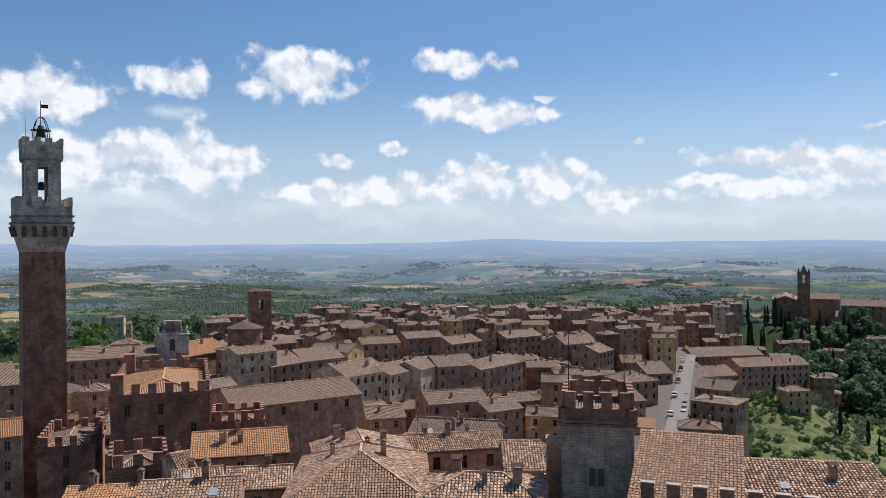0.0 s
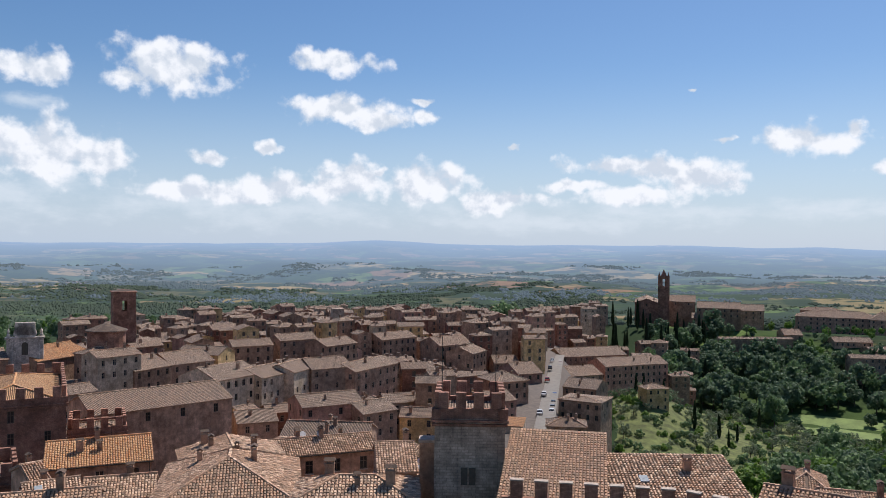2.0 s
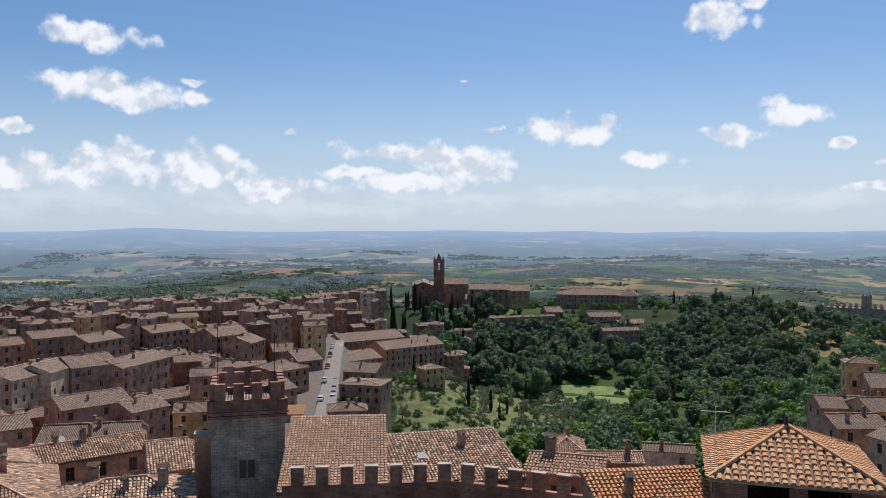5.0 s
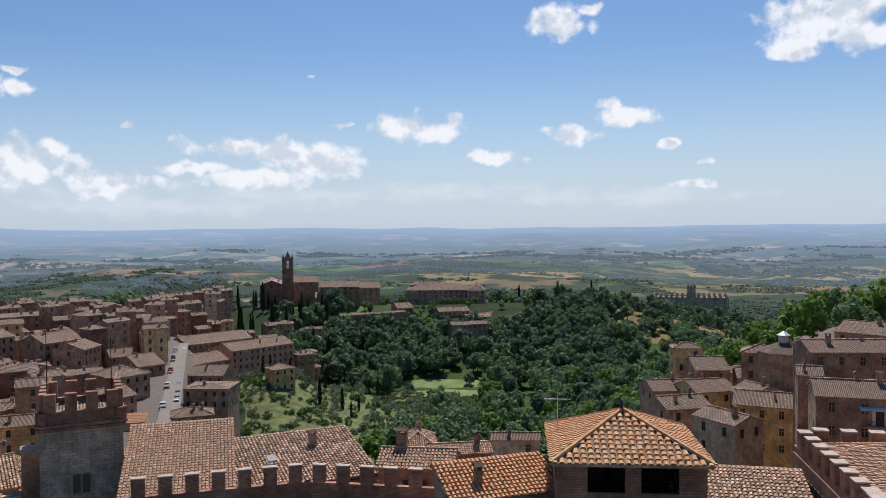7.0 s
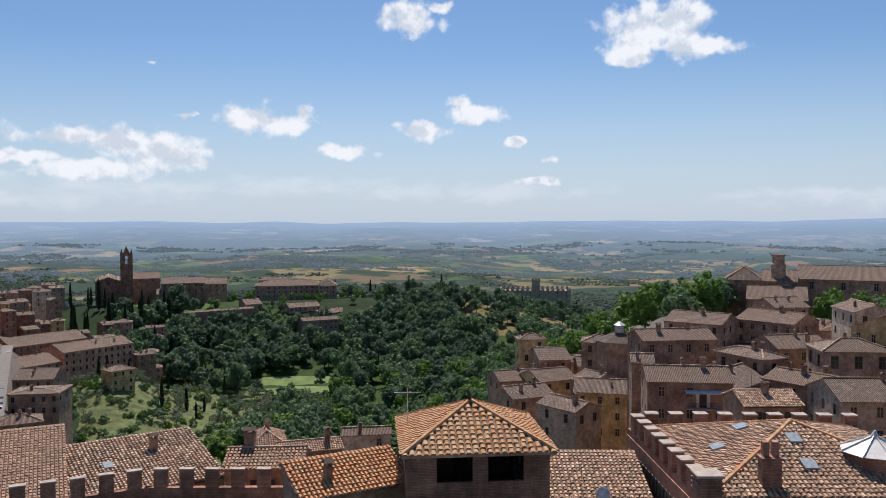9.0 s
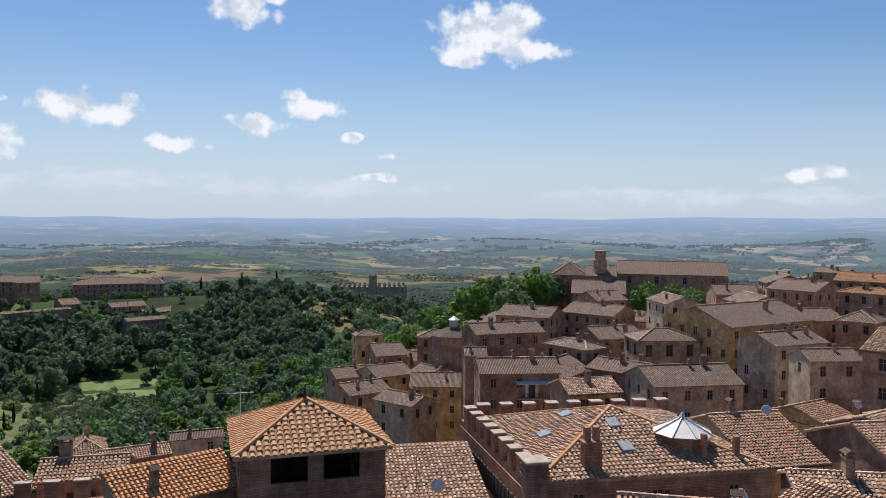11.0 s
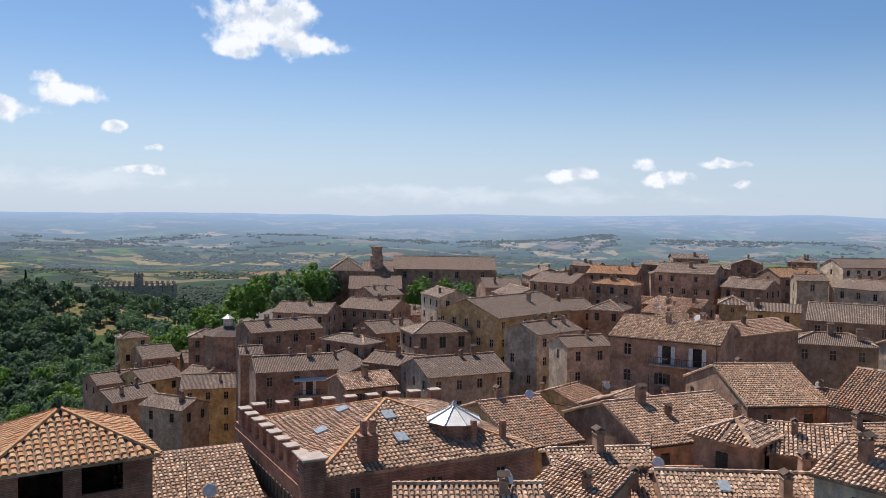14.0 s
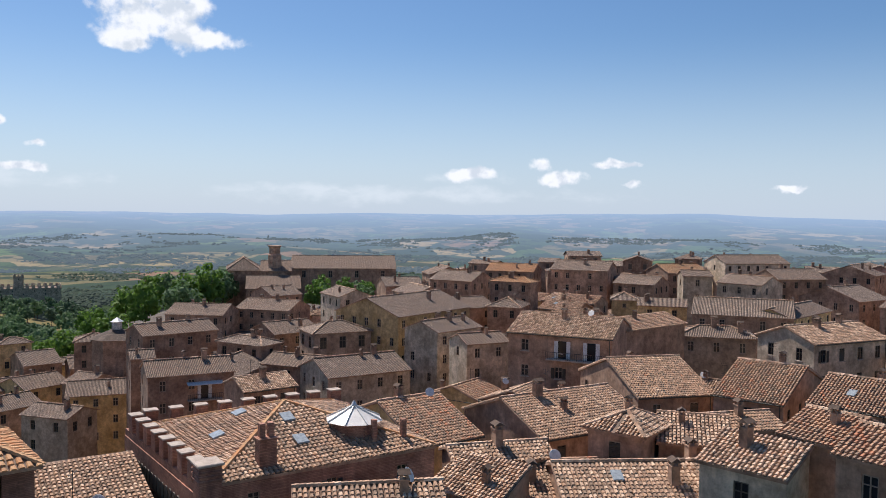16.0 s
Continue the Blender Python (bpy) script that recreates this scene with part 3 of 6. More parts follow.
def slope(bm, uvl, pts, thick=0.16, mat=0):
    """One roof plane as a slab; pts start with the eave, left to right. u runs along the eave, v up the slope."""
    o, e = Vector(pts[0]), (Vector(pts[1]) - Vector(pts[0])).normalized()
    n = e.cross(Vector(pts[-1]) - o).normalized()
    if n.z < 0:
        n = -n
    up = n.cross(e)
    top = [bm.verts.new(p) for p in pts]
    low = [bm.verts.new(Vector(p) - Vector((0, 0, thick))) for p in pts]
    f = bm.faces.new(top)
    f.material_index = mat
    for l in f.loops:
        d = l.vert.co - o
        l[uvl].uv = (d.dot(e), d.dot(up))
    for i in range(len(pts)):
        k = (i + 1) % len(pts)
        bm.faces.new((top[i], low[i], low[k], top[k])).material_index = 1
    bm.faces.new(low[::-1]).material_index = 1
    return o, e, up, n


def lay_tiles(name, planes, mat, rnd, parent, pitch_u=0.29, pitch_v=0.38, singles=0):
    """Rows of overlapping half-round tiles on each plane, all with their own edges."""
    verts, faces = [], []
    tile_me = None
    left = singles
    for pts in planes:
        o, e = Vector(pts[0]), (Vector(pts[1]) - Vector(pts[0])).normalized()
        n = e.cross(Vector(pts[-1]) - o).normalized()
        n = -n if n.z < 0 else n
        up = n.cross(e)
        if up.z < 0:
            up = -up
        flat = [((Vector(p) - o).dot(e), (Vector(p) - o).dot(up)) for p in pts]
        u0, u1 = min(a for a, _ in flat), max(a for a, _ in flat)
        cols = max(1, int((u1 - u0) / pitch_u))
        step = (u1 - u0) / cols
        for c in range(cols):
            uc = u0 + (c + 0.5) * step
            cut = []
            for (a, b), (a2, b2) in zip(flat, flat[1:] + flat[:1]):
                if (a - uc) * (a2 - uc) < 0:
                    cut.append(b + (b2 - b) * (uc - a) / (a2 - a))
            if len(cut) < 2:
                continue
            v0, v1 = min(cut), max(cut)
            rows = max(1, int((v1 - v0 + 0.1) / pitch_v))
            for r in range(rows):
                va = v0 - 0.06 + r * pitch_v + rnd.uniform(-0.04, 0.04)
                vb = min(va + pitch_v * 1.2, v1 + 0.08)
                du, tw, dz = rnd.uniform(-0.022, 0.022), rnd.uniform(-0.035, 0.035), rnd.uniform(0, 0.03)
                if left > 0:
                    left -= 1
                    if tile_me is None:
                        tile_me = bpy.data.meshes.new("tile")
                        prof = ((-0.41, -0.02), (-0.24, 0.075), (0.24, 0.075), (0.41, -0.02))
                        tv = [(a * step, 0, b + 0.085) for a, b in prof] + [(a * 0.84 * step, pitch_v * 1.2, b * 0.9 + 0.01) for a, b in prof]
                        tile_me.from_pydata(tv, [], [(0, 1, 5, 4), (1, 2, 6, 5), (2, 3, 7, 6), (0, 3, 2, 1)])
                        tile_me.materials.append(mat)
                    p = o + e * (uc + du) + up * va + n * dz
                    m = Matrix((e, up, n)).transposed().to_4x4()
                    part("tile", tile_me, parent, Matrix.Translation(p) @ m @ pose(0, 0, 0, 0, 0, math.degrees(tw)))
                    continue
                k = len(verts)
                for v, s, z in ((va, 1.0, 0.085 + dz), (vb, 0.86, 0.005 + dz)):
                    for a, b in ((-0.41, -0.02), (-0.24, 0.075), (0.24, 0.075), (0.41, -0.02)):
                        p = o + e * (uc + du + a * s * step + tw * (v - va)) + up * v + n * (b + z)
                        verts.append((p.x, p.y, p.z))
                faces += [(k, k + 1, k + 5, k + 4), (k + 1, k + 2, k + 6, k + 5), (k + 2, k + 3, k + 7, k + 6), (k, k + 3, k + 2, k + 1)]
    me = bpy.data.meshes.new(name)
    me.from_pydata(verts, [], faces)
    me.materials.append(mat)
    return part(name, me, parent, kind="stuff")


def ridge_row(parent, a, b, mat, rnd):
    """A line of larger tiles bedded over a ridge or hip."""
    a, b = Vector(a), Vector(b)
    e = (b - a).normalized()
    side = Vector((-e.y, e.x, 0)).normalized()
    up = side.cross(e)
    up = -up if up.z < 0 else up
    verts, faces = [], []
    n = max(1, int((b - a).length / 0.36))
    for i in range(n):
        k = len(verts)
        w = rnd.uniform(0.15, 0.18)
        for q, s, z in ((i, 0.9, 0.06), (i + 1.12, 1.08, 0.10)):
            c = a + e * ((b - a).length * q / n)
            for x, h in ((-w * s, -0.02), (-w * 0.6 * s, 0.1), (w * 0.6 * s, 0.1), (w * s, -0.02)):
                p = c + side * x + up * (h + z)
                verts.append((p.x, p.y, p.z))
        faces += [(k, k + 1, k + 5, k + 4), (k + 1, k + 2, k + 6, k + 5), (k + 2, k + 3, k + 7, k + 6), (k + 4, k + 5, k + 6, k + 7)]
    me = bpy.data.meshes.new("ridge_tiles")
    me.from_pydata(verts, [], faces)
    me.materials.append(mat)
    part("ridge_tiles", me, parent, kind="stuff")


CHIMNEYS = []


def chimney(parent, x, y, z, rnd):
    """Brick stack with a little tiled cap on four posts."""
    if not CHIMNEYS:
        for i in range(3):
            bm = bmesh.new()
            w, d, h = (0.62, 0.5, 1.0) if i == 0 else (0.8, 0.55, 1.3) if i == 1 else (0.45, 0.45, 0.8)
            box(bm, -w / 2, -d / 2, -0.9, w / 2, d / 2, h, 0)
            box(bm, -w / 2 - 0.06, -d / 2 - 0.06, h, w / 2 + 0.06, d / 2 + 0.06, h + 0.09, 0)
            for sx in (-1, 1):
                for sy in (-1, 1):
                    cx, cy = sx * (w / 2 - 0.08), sy * (d / 2 - 0.08)
                    box(bm, cx - 0.07, cy - 0.07, h + 0.09, cx + 0.07, cy + 0.07, h + 0.36, 0)
            top = [bm.verts.new(c) for c in ((-w / 2 - 0.12, -d / 2 - 0.1, h + 0.36), (w / 2 + 0.12, -d / 2 - 0.1, h + 0.36), (w / 2 + 0.12, d / 2 + 0.1, h + 0.36), (-w / 2 - 0.12, d / 2 + 0.1, h + 0.36), (-w / 2 - 0.05, 0, h + 0.58), (w / 2 + 0.05, 0, h + 0.58))]
            for q in ((0, 1, 5, 4), (2, 3, 4, 5), (1, 2, 5), (3, 0, 4), (3, 2, 1, 0)):
                bm.faces.new([top[j] for j in q]).material_index = 1
            CHIMNEYS.append(mesh_of(bm, "chimney", (MAT["brown"], MAT["roof"])))
    me = rnd.choice(CHIMNEYS)
    part("chimney", me, parent, pose(x, y, z, 0, 0, rnd.choice((0, 90)) + rnd.uniform(-4, 4)))


LABELS = {
    "brick": "red brick", "brown": "brown weathered plaster", "ochre": "ochre yellow plaster", "cream": "pale cream plaster",
    "pink": "faded rose plaster", "grey": "grey-brown plaster", "stone": "grey stone", "white_stone": "pale travertine",
}
ROOF_WORDS = {"gable": "a gabled clay tile roof", "cross": "a front-gabled clay tile roof", "hip": "a hipped clay tile roof", "shed": "a lean-to clay tile roof"}


PLACED = []


def house(x, y, rz, w, d, eave, roof="gable", wall="brown", rise=None, fresh=False, fine=False, floors=3, gap=3.0, win=(0.95, 1.6), shut=0.5, stacks=1, seed=1, drop=None, rows=None, label="", name="house", base=None, singles=0, over=0.35, sides=True, blanks=None, sill_gap=0.75, glazed=True, cols=None, ridges=None):
    """A town house: front-left corner, heading of the front, width, depth and height of the eaves."""
    rnd = random.Random(seed * 7919 + int(w * 100))
    c, s = math.cos(radians(rz)), math.sin(radians(rz))
    corners = [(x, y), (x + c * w, y + s * w), (x + c * w - s * d, y + s * w + c * d), (x - s * d, y + c * d)]
    zg = base if base is not None else min(ground_z(*q) for q in corners) - 1.0
    zg = min(zg, eave - 5)
    h = eave - zg
    bearings = [math.degrees(math.atan2(*q)) for q in corners]
    PLACED.append((min(bearings), max(bearings), min(math.hypot(*q) for q in corners), eave - 0.4 - 3.2 * min(floors, 2)))
    ob = thing(name, (x, y, zg), rz, label or "%s house with %s" % (LABELS[wall], ROOF_WORDS[roof]), "house" if name == "house" else name.replace("_", " "), "houses of the old town" if name == "house" else "")
    rise = rise if rise is not None else (w if roof == "cross" else d * (1.9 if roof == "shed" else 1)) / 2 * 0.36
    bm = bmesh.new()
    ww, wh = win
    found = []
    fl = [h - sill_gap - wh - 3.3 * k for k in range(floors) if h - sill_gap - wh - 3.3 * k > 0.6]
    for key, (o, u, inw, wid) in {"f": ((0, 0), (1, 0), (0, 1), w), "l": ((0, d), (0, -1), (1, 0), d), "r": ((w, 0), (0, 1), (-1, 0), d), "b": ((w, d), (-1, 0), (0, -1), w)}.items():
        out = (-(c * inw[0] - s * inw[1]), -(s * inw[0] + c * inw[1]))
        mx, my = x + c * (o[0] + u[0] * wid / 2) - s * (o[1] + u[1] * wid / 2), y + s * (o[0] + u[0] * wid / 2) + c * (o[1] + u[1] * wid / 2)
        seen = out[0] * -mx + out[1] * -my > 0
        n = int((wid - 0.8) / gap) if floors and seen and (sides or key == "f") else 0
        us = [wid * (i + 0.5) / n for i in range(n)] if n else []
        if cols and key == "f":
            us = [wid * q for q in cols]
        blind = [(a, b) for a in us for b in fl if rnd.random() < (blanks if blanks is not None else 0.12 if key == "f" else 0.45)]
        for a, b in wall_face(bm, o, u, inw, wid, 0, h, us, fl, ww, wh, blind):
            found.append((o[0] + u[0] * a, o[1] + u[1] * a, b, {"f": 0, "l": -90, "r": 90, "b": 180}[key]))
    def tri(*pts):
        bm.faces.new([bm.verts.new(p) for p in pts])
    if roof == "gable":
        tri((0, d, h), (0, 0, h), (0, d / 2, h + rise - 0.02))
        tri((w, 0, h), (w, d, h), (w, d / 2, h + rise - 0.02))
    elif roof == "cross":
        tri((0, 0, h), (w, 0, h), (w / 2, 0, h + rise - 0.02))
        tri((w, d, h), (0, d, h), (w / 2, d, h + rise - 0.02))
    elif roof == "shed":
        tri((0, d, h), (0, 0, h), (0, d, h + rise - 0.02))
        tri((w, 0, h), (w, d, h), (w, d, h + rise - 0.02))
        bm.faces.new([bm.verts.new(p) for p in ((w, d, h), (0, d, h), (0, d, h + rise - 0.02), (w, d, h + rise - 0.02))])
    bmesh.ops.remove_doubles(bm, verts=bm.verts[:], dist=2e-3)
    part("wall", mesh_of(bm, "wall", MAT[wall]), ob)
    k, g = over, over * 0.6
    e = -k * rise / (d / 2) if roof in ("gable", "hip") else 0
    t = 0.14
    if roof == "gable":
        planes = [[(-g, -k, h + e + t), (w + g, -k, h + e + t), (w + g, d / 2, h + rise + t), (-g, d / 2, h + rise + t)], [(w + g, d + k, h + e + t), (-g, d + k, h + e + t), (-g, d / 2, h + rise + t), (w + g, d / 2, h + rise + t)]]
        lines = [((-g, d / 2, h + rise + t), (w + g, d / 2, h + rise + t))]
    elif roof == "cross":
        e = -k * rise / (w / 2)
        planes = [[(-k, d + g, h + e + t), (-k, -g, h + e + t), (w / 2, -g, h + rise + t), (w / 2, d + g, h + rise + t)], [(w + k, -g, h + e + t), (w + k, d + g, h + e + t), (w / 2, d + g, h + rise + t), (w / 2, -g, h + rise + t)]]
        lines = [((w / 2, -g, h + rise + t), (w / 2, d + g, h + rise + t))]
    elif roof == "shed":
        e = -k * rise / d
        planes = [[(-g, -k, h + e + t), (w + g, -k, h + e + t), (w + g, d + k * 0.4, h + rise + t), (-g, d + k * 0.4, h + rise + t)]]
        lines = []
    else:
        e = -k * rise / (min(w, d) / 2)
        if w >= d:
            r0, r1 = (d / 2, d / 2, h + rise + t), (w - d / 2, d / 2, h + rise + t)
        else:
            r0, r1 = (w / 2, w / 2, h + rise + t), (w / 2, d - w / 2, h + rise + t)
        A, Bq, C, D = (-k, -k, h + e + t), (w + k, -k, h + e + t), (w + k, d + k, h + e + t), (-k, d + k, h + e + t)
        if abs(w - d) < 0.3:
            r1 = r0
            planes = [[A, Bq, r0], [Bq, C, r0], [C, D, r0], [D, A, r0]]
            lines = [(A, r0), (Bq, r0), (C, r0), (D, r0)]
        elif w > d:
            planes = [[A, Bq, r1, r0], [Bq, C, r1], [C, D, r0, r1], [D, A, r0]]
            lines = [(A, r0), (D, r0), (Bq, r1), (C, r1), (r0, r1)]
        else:
            planes = [[A, Bq, r0], [Bq, C, r1, r0], [C, D, r1], [D, A, r0, r1]]
            lines = [(A, r0), (Bq, r0), (C, r1), (D, r1), (r0, r1)]
    bm = bmesh.new()
    uvl = bm.loops.layers.uv.new("UVMap")
    for p in planes:
        slope(bm, uvl, p)
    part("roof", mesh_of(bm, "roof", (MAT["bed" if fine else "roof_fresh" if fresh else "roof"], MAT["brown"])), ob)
    tm = MAT["tile_fresh" if fresh else "tile"]
    if fine:
        pitch = (0.4, 0.42) if name == "roof_loft" else (0.29, 0.38)
        lay_tiles("roof_tiles", planes[:1], tm, rnd, ob, *pitch, singles=singles)
        if len(planes) > 1:
            lay_tiles("roof_tiles", planes[1:], tm, rnd, ob, *pitch)
    for a, b in lines:
        ridge_row(ob, a, b, MAT[ridges] if ridges else tm, rnd)
    kind = rnd.choice(("light", "dark"))
    me, sh, closed, sill = window_mesh(kind)
    mode = rnd.random()
    for a, b, z, turn in found if glazed else ():
        wo = part("window", me, ob, pose(a, b, z, 0, 0, turn) @ Matrix.Diagonal((ww, 1, wh, 1)))
        if math.hypot(x, y) > 112:
            continue
        q = rnd.random()
        if q < shut * 0.6:
            part("shutter", closed, wo)
        elif q < shut:
            part("shutter", sh[0], wo)
            part("shutter", sh[1], wo)
        part("sill", sill, wo)
    for i in range(stacks):
        px, py = rnd.uniform(0.15, 0.85) * w, rnd.uniform(0.2, 0.8) * d
        if roof == "gable":
            pz = h + rise * (1 - abs(py - d / 2) / (d / 2))
        elif roof == "cross":
            pz = h + rise * (1 - abs(px - w / 2) / (w / 2))
        elif roof == "shed":
            pz = h + rise * py / d
        else:
            pz = h + rise * min(1, min(px, w - px, py, d - py) / (min(w, d) / 2))
        chimney(ob, px, py, pz, rnd)
    if fine and name == "house" and min(w, d) > 5:
        roof_clutter(ob, w, d, h, rise, roof, rnd)
    return ob


CLUTTER = {}


def roof_clutter(ob, w, d, h, rise, roof, rnd):
    """Skylights, an aerial and a dish on a near roof."""
    if not CLUTTER:
        CLUTTER["skylight"] = box_mesh("skylight", (0.75, 1.05, 0.14), MAT["skylight"], 0.03)
        CLUTTER["aerial"] = lathe("aerial", [(0.025, -0.4), (0.02, 2.6)], MAT["iron"], 6)
        CLUTTER["rod"] = box_mesh("rod", (1.1, 0.03, 0.03), MAT["iron"])
        CLUTTER["dish"] = lathe("dish", [(0.05, -0.02), (0.3, 0.06), (0.42, 0.16), (0.4, 0.17)], MAT["white_paint"], 14)
    run = d / 2 if roof in ("gable", "hip") else d
    if roof in ("gable", "shed") and rnd.random() < 0.55:
        y = run * rnd.uniform(0.35, 0.65)
        part("skylight", CLUTTER["skylight"], ob, pose(w * rnd.uniform(0.25, 0.75), y, h + rise * y / run + 0.2, math.degrees(math.atan(rise / run)), 0, 0))
    top = h + rise * (0.5 if roof == "shed" else 0.9)
    if rnd.random() < 0.6:
        a = part("aerial", CLUTTER["aerial"], ob, pose(w * rnd.uniform(0.3, 0.7), d / 2, top, 0, 0, rnd.uniform(0, 90)))
        part("rod", CLUTTER["rod"], a, pose(0, 0, 2.4))
        part("rod", CLUTTER["rod"], a, pose(0, 0, 2.1, 0, 0, 0) @ Matrix.Diagonal((0.7, 1, 1, 1)))
    if rnd.random() < 0.35:
        part("dish", CLUTTER["dish"], ob, pose(w * rnd.uniform(0.2, 0.8), d * 0.45, top + 0.7, 60, 0, rnd.uniform(-30, 60)))
    part("gutter", box_mesh("gutter", (w + 0.4, 0.13, 0.12), MAT["bronze"], 0.04), ob, pose(w / 2, -0.42, h - 0.12))
    part("downpipe", lathe("downpipe", [(0.05, 0), (0.05, h)], MAT["bronze"], 8), ob, pose(w - 0.3, -0.09, 0))


def balcony(ob, x0, x1, z, doors=2, awning=False):
    """A shallow balcony with an iron rail and pale door shutters, z below the eaves."""
    slab = part("balcony", box_mesh("balcony", (x1 - x0, 1.1, 0.18), MAT["cap"], 0.03), ob, pose((x0 + x1) / 2, -0.55, z))
    part("rail", box_mesh("rail", (x1 - x0, 0.05, 0.05), MAT["iron"]), slab, pose(0, -0.5, 1.05))
    bar = box_mesh("baluster", (0.03, 0.03, 0.9), MAT["iron"])
    n = int((x1 - x0) / 0.28)
    for i in range(n + 1):
        part("baluster", bar, slab, pose(-(x1 - x0) / 2 + (x1 - x0) * i / n, -0.5, 0.18))
    leaf = box_mesh("door_leaf", (0.5, 0.06, 2.2), MAT["white_paint"], 0.01)
    for i in range(doors):
        cx = (i + 0.5) / doors * (x1 - x0) - (x1 - x0) / 2
        for s in (-0.8, 0.8):
            part("door_leaf", leaf, slab, pose(cx + s, 0.48, 0.2))
        part("door_pane", box_mesh("door_pane", (1.05, 0.05, 2.2), MAT["glass"]), slab, pose(cx, 0.5, 0.2))
    if awning:
        part("awning", box_mesh("awning", (x1 - x0 + 0.2, 1.3, 0.08), MAT["white_paint"], 0.02), slab, pose(0, -0.1, 2.6, 12, 0, 0))


# ---------------------------------------------------------------- battlements and towers
def merlons(parent, a, b, z, w=1.0, gap=1.0, h=1.3, thick=0.5, mat="brick", cap=True):
    """A row of merlons from a to b, each with its coping, on a low parapet."""
    a, b = Vector((*a, z)), Vector((*b, z))
    e = b - a
    ln = e.length
    rz = math.degrees(math.atan2(e.y, e.x))
    n = max(1, round((ln + gap) / (w + gap)))
    step = ln / n
    me = box_mesh("merlon", (step * w / (w + gap), thick, h), MAT[mat], 0.03)
    cp = box_mesh("coping", (step * w / (w + gap) + 0.1, thick + 0.1, 0.1), MAT["cap"], 0.02)
    for i in range(n):
        p = a + e * ((i + 0.5) / n)
        m = part("merlon", me, parent, pose(*p, 0, 0, rz))
        if cap:
            part("coping", cp, m, pose(0, 0, h))
    mid = (a + b) / 2
    part("parapet", box_mesh("parapet", (ln + thick, thick, 0.9), MAT[mat]), parent, pose(mid.x, mid.y, z - 0.9, 0, 0, rz))


def arch_mesh(name, w, h, depth, mat, seg=8):
    """A round-headed dark recess or panel, lying in the xz plane."""
    bm = bmesh.new()
    pts = [(-w / 2, 0), (w / 2, 0)] + [(w / 2 * math.cos(math.pi * i / seg), h - w / 2 + w / 2 * math.sin(math.pi * i / seg)) for i in range(seg + 1)]
    f = [bm.verts.new((x, -depth / 2, z)) for x, z in pts]
    g = [bm.verts.new((x, depth / 2, z)) for x, z in pts]
    bm.faces.new(f)
    bm.faces.new(g[::-1])
    for i in range(len(pts)):
        k = (i + 1) % len(pts)
        bm.faces.new((f[k], f[i], g[i], g[k]))
    bmesh.ops.recalc_face_normals(bm, faces=bm.faces[:])
    return mesh_of(bm, name, mat)


def square_shell(name, half, z0, z1, mat, holes=(), thick=0.6, half1=None):
    """Four walls, with an opening through each where holes gives (width, sill, head)."""
    bm = bmesh.new()
    h1 = half if half1 is None else half1
    for r in range(4):
        rot = Matrix.Rotation(r * math.pi / 2, 3, "Z")
        xs, zs = [-1, 1], [0, 1]
        if holes:
            w, s0, s1 = holes
            xs = [-1, -w / 2 / half, w / 2 / half, 1]
            zs = [0, (s0 - z0) / (z1 - z0), (s1 - z0) / (z1 - z0), 1]
        def at(x, k, inset):
            hh = half + (h1 - half) * k
            return bm.verts.new(rot @ Vector((x * (hh - inset * (abs(x) == 1)), -hh + inset, z0 + (z1 - z0) * k)))
        for j in range(len(zs) - 1):
            for i in range(len(xs) - 1):
                if holes and i == 1 and j == 1:
                    q = [(xs[1], zs[1]), (xs[2], zs[1]), (xs[2], zs[2]), (xs[1], zs[2])]
                    for k in range(4):
                        (xa, za), (xb, zb) = q[k], q[(k + 1) % 4]
                        bm.faces.new((at(xa, za, 0), at(xb, zb, 0), at(xb, zb, thick), at(xa, za, thick)))
                    continue
                for ins in (0, thick) if holes else (0,):
                    bm.faces.new([at(x, z, ins) for x, z in ((xs[i], zs[j]), (xs[i + 1], zs[j]), (xs[i + 1], zs[j + 1]), (xs[i], zs[j + 1]))])
    return mesh_of(bm, name, mat)


def ring_of_merlons(parent, half, z, n, w, h, mat, thick=0.6):
    me = box_mesh("merlon", (w, thick, h), MAT[mat], 0.04)
    for r in range(4):
        for i in range(n):
            u = -half + w / 2 + (2 * half - w) * i / (n - 1)
            if i == n - 1:
                continue
            p = Matrix.Rotation(r * math.pi / 2, 4, "Z") @ Vector((u, -half + thick / 2, z))
            part("merlon", me, parent, pose(*p, 0, 0, r * 90))


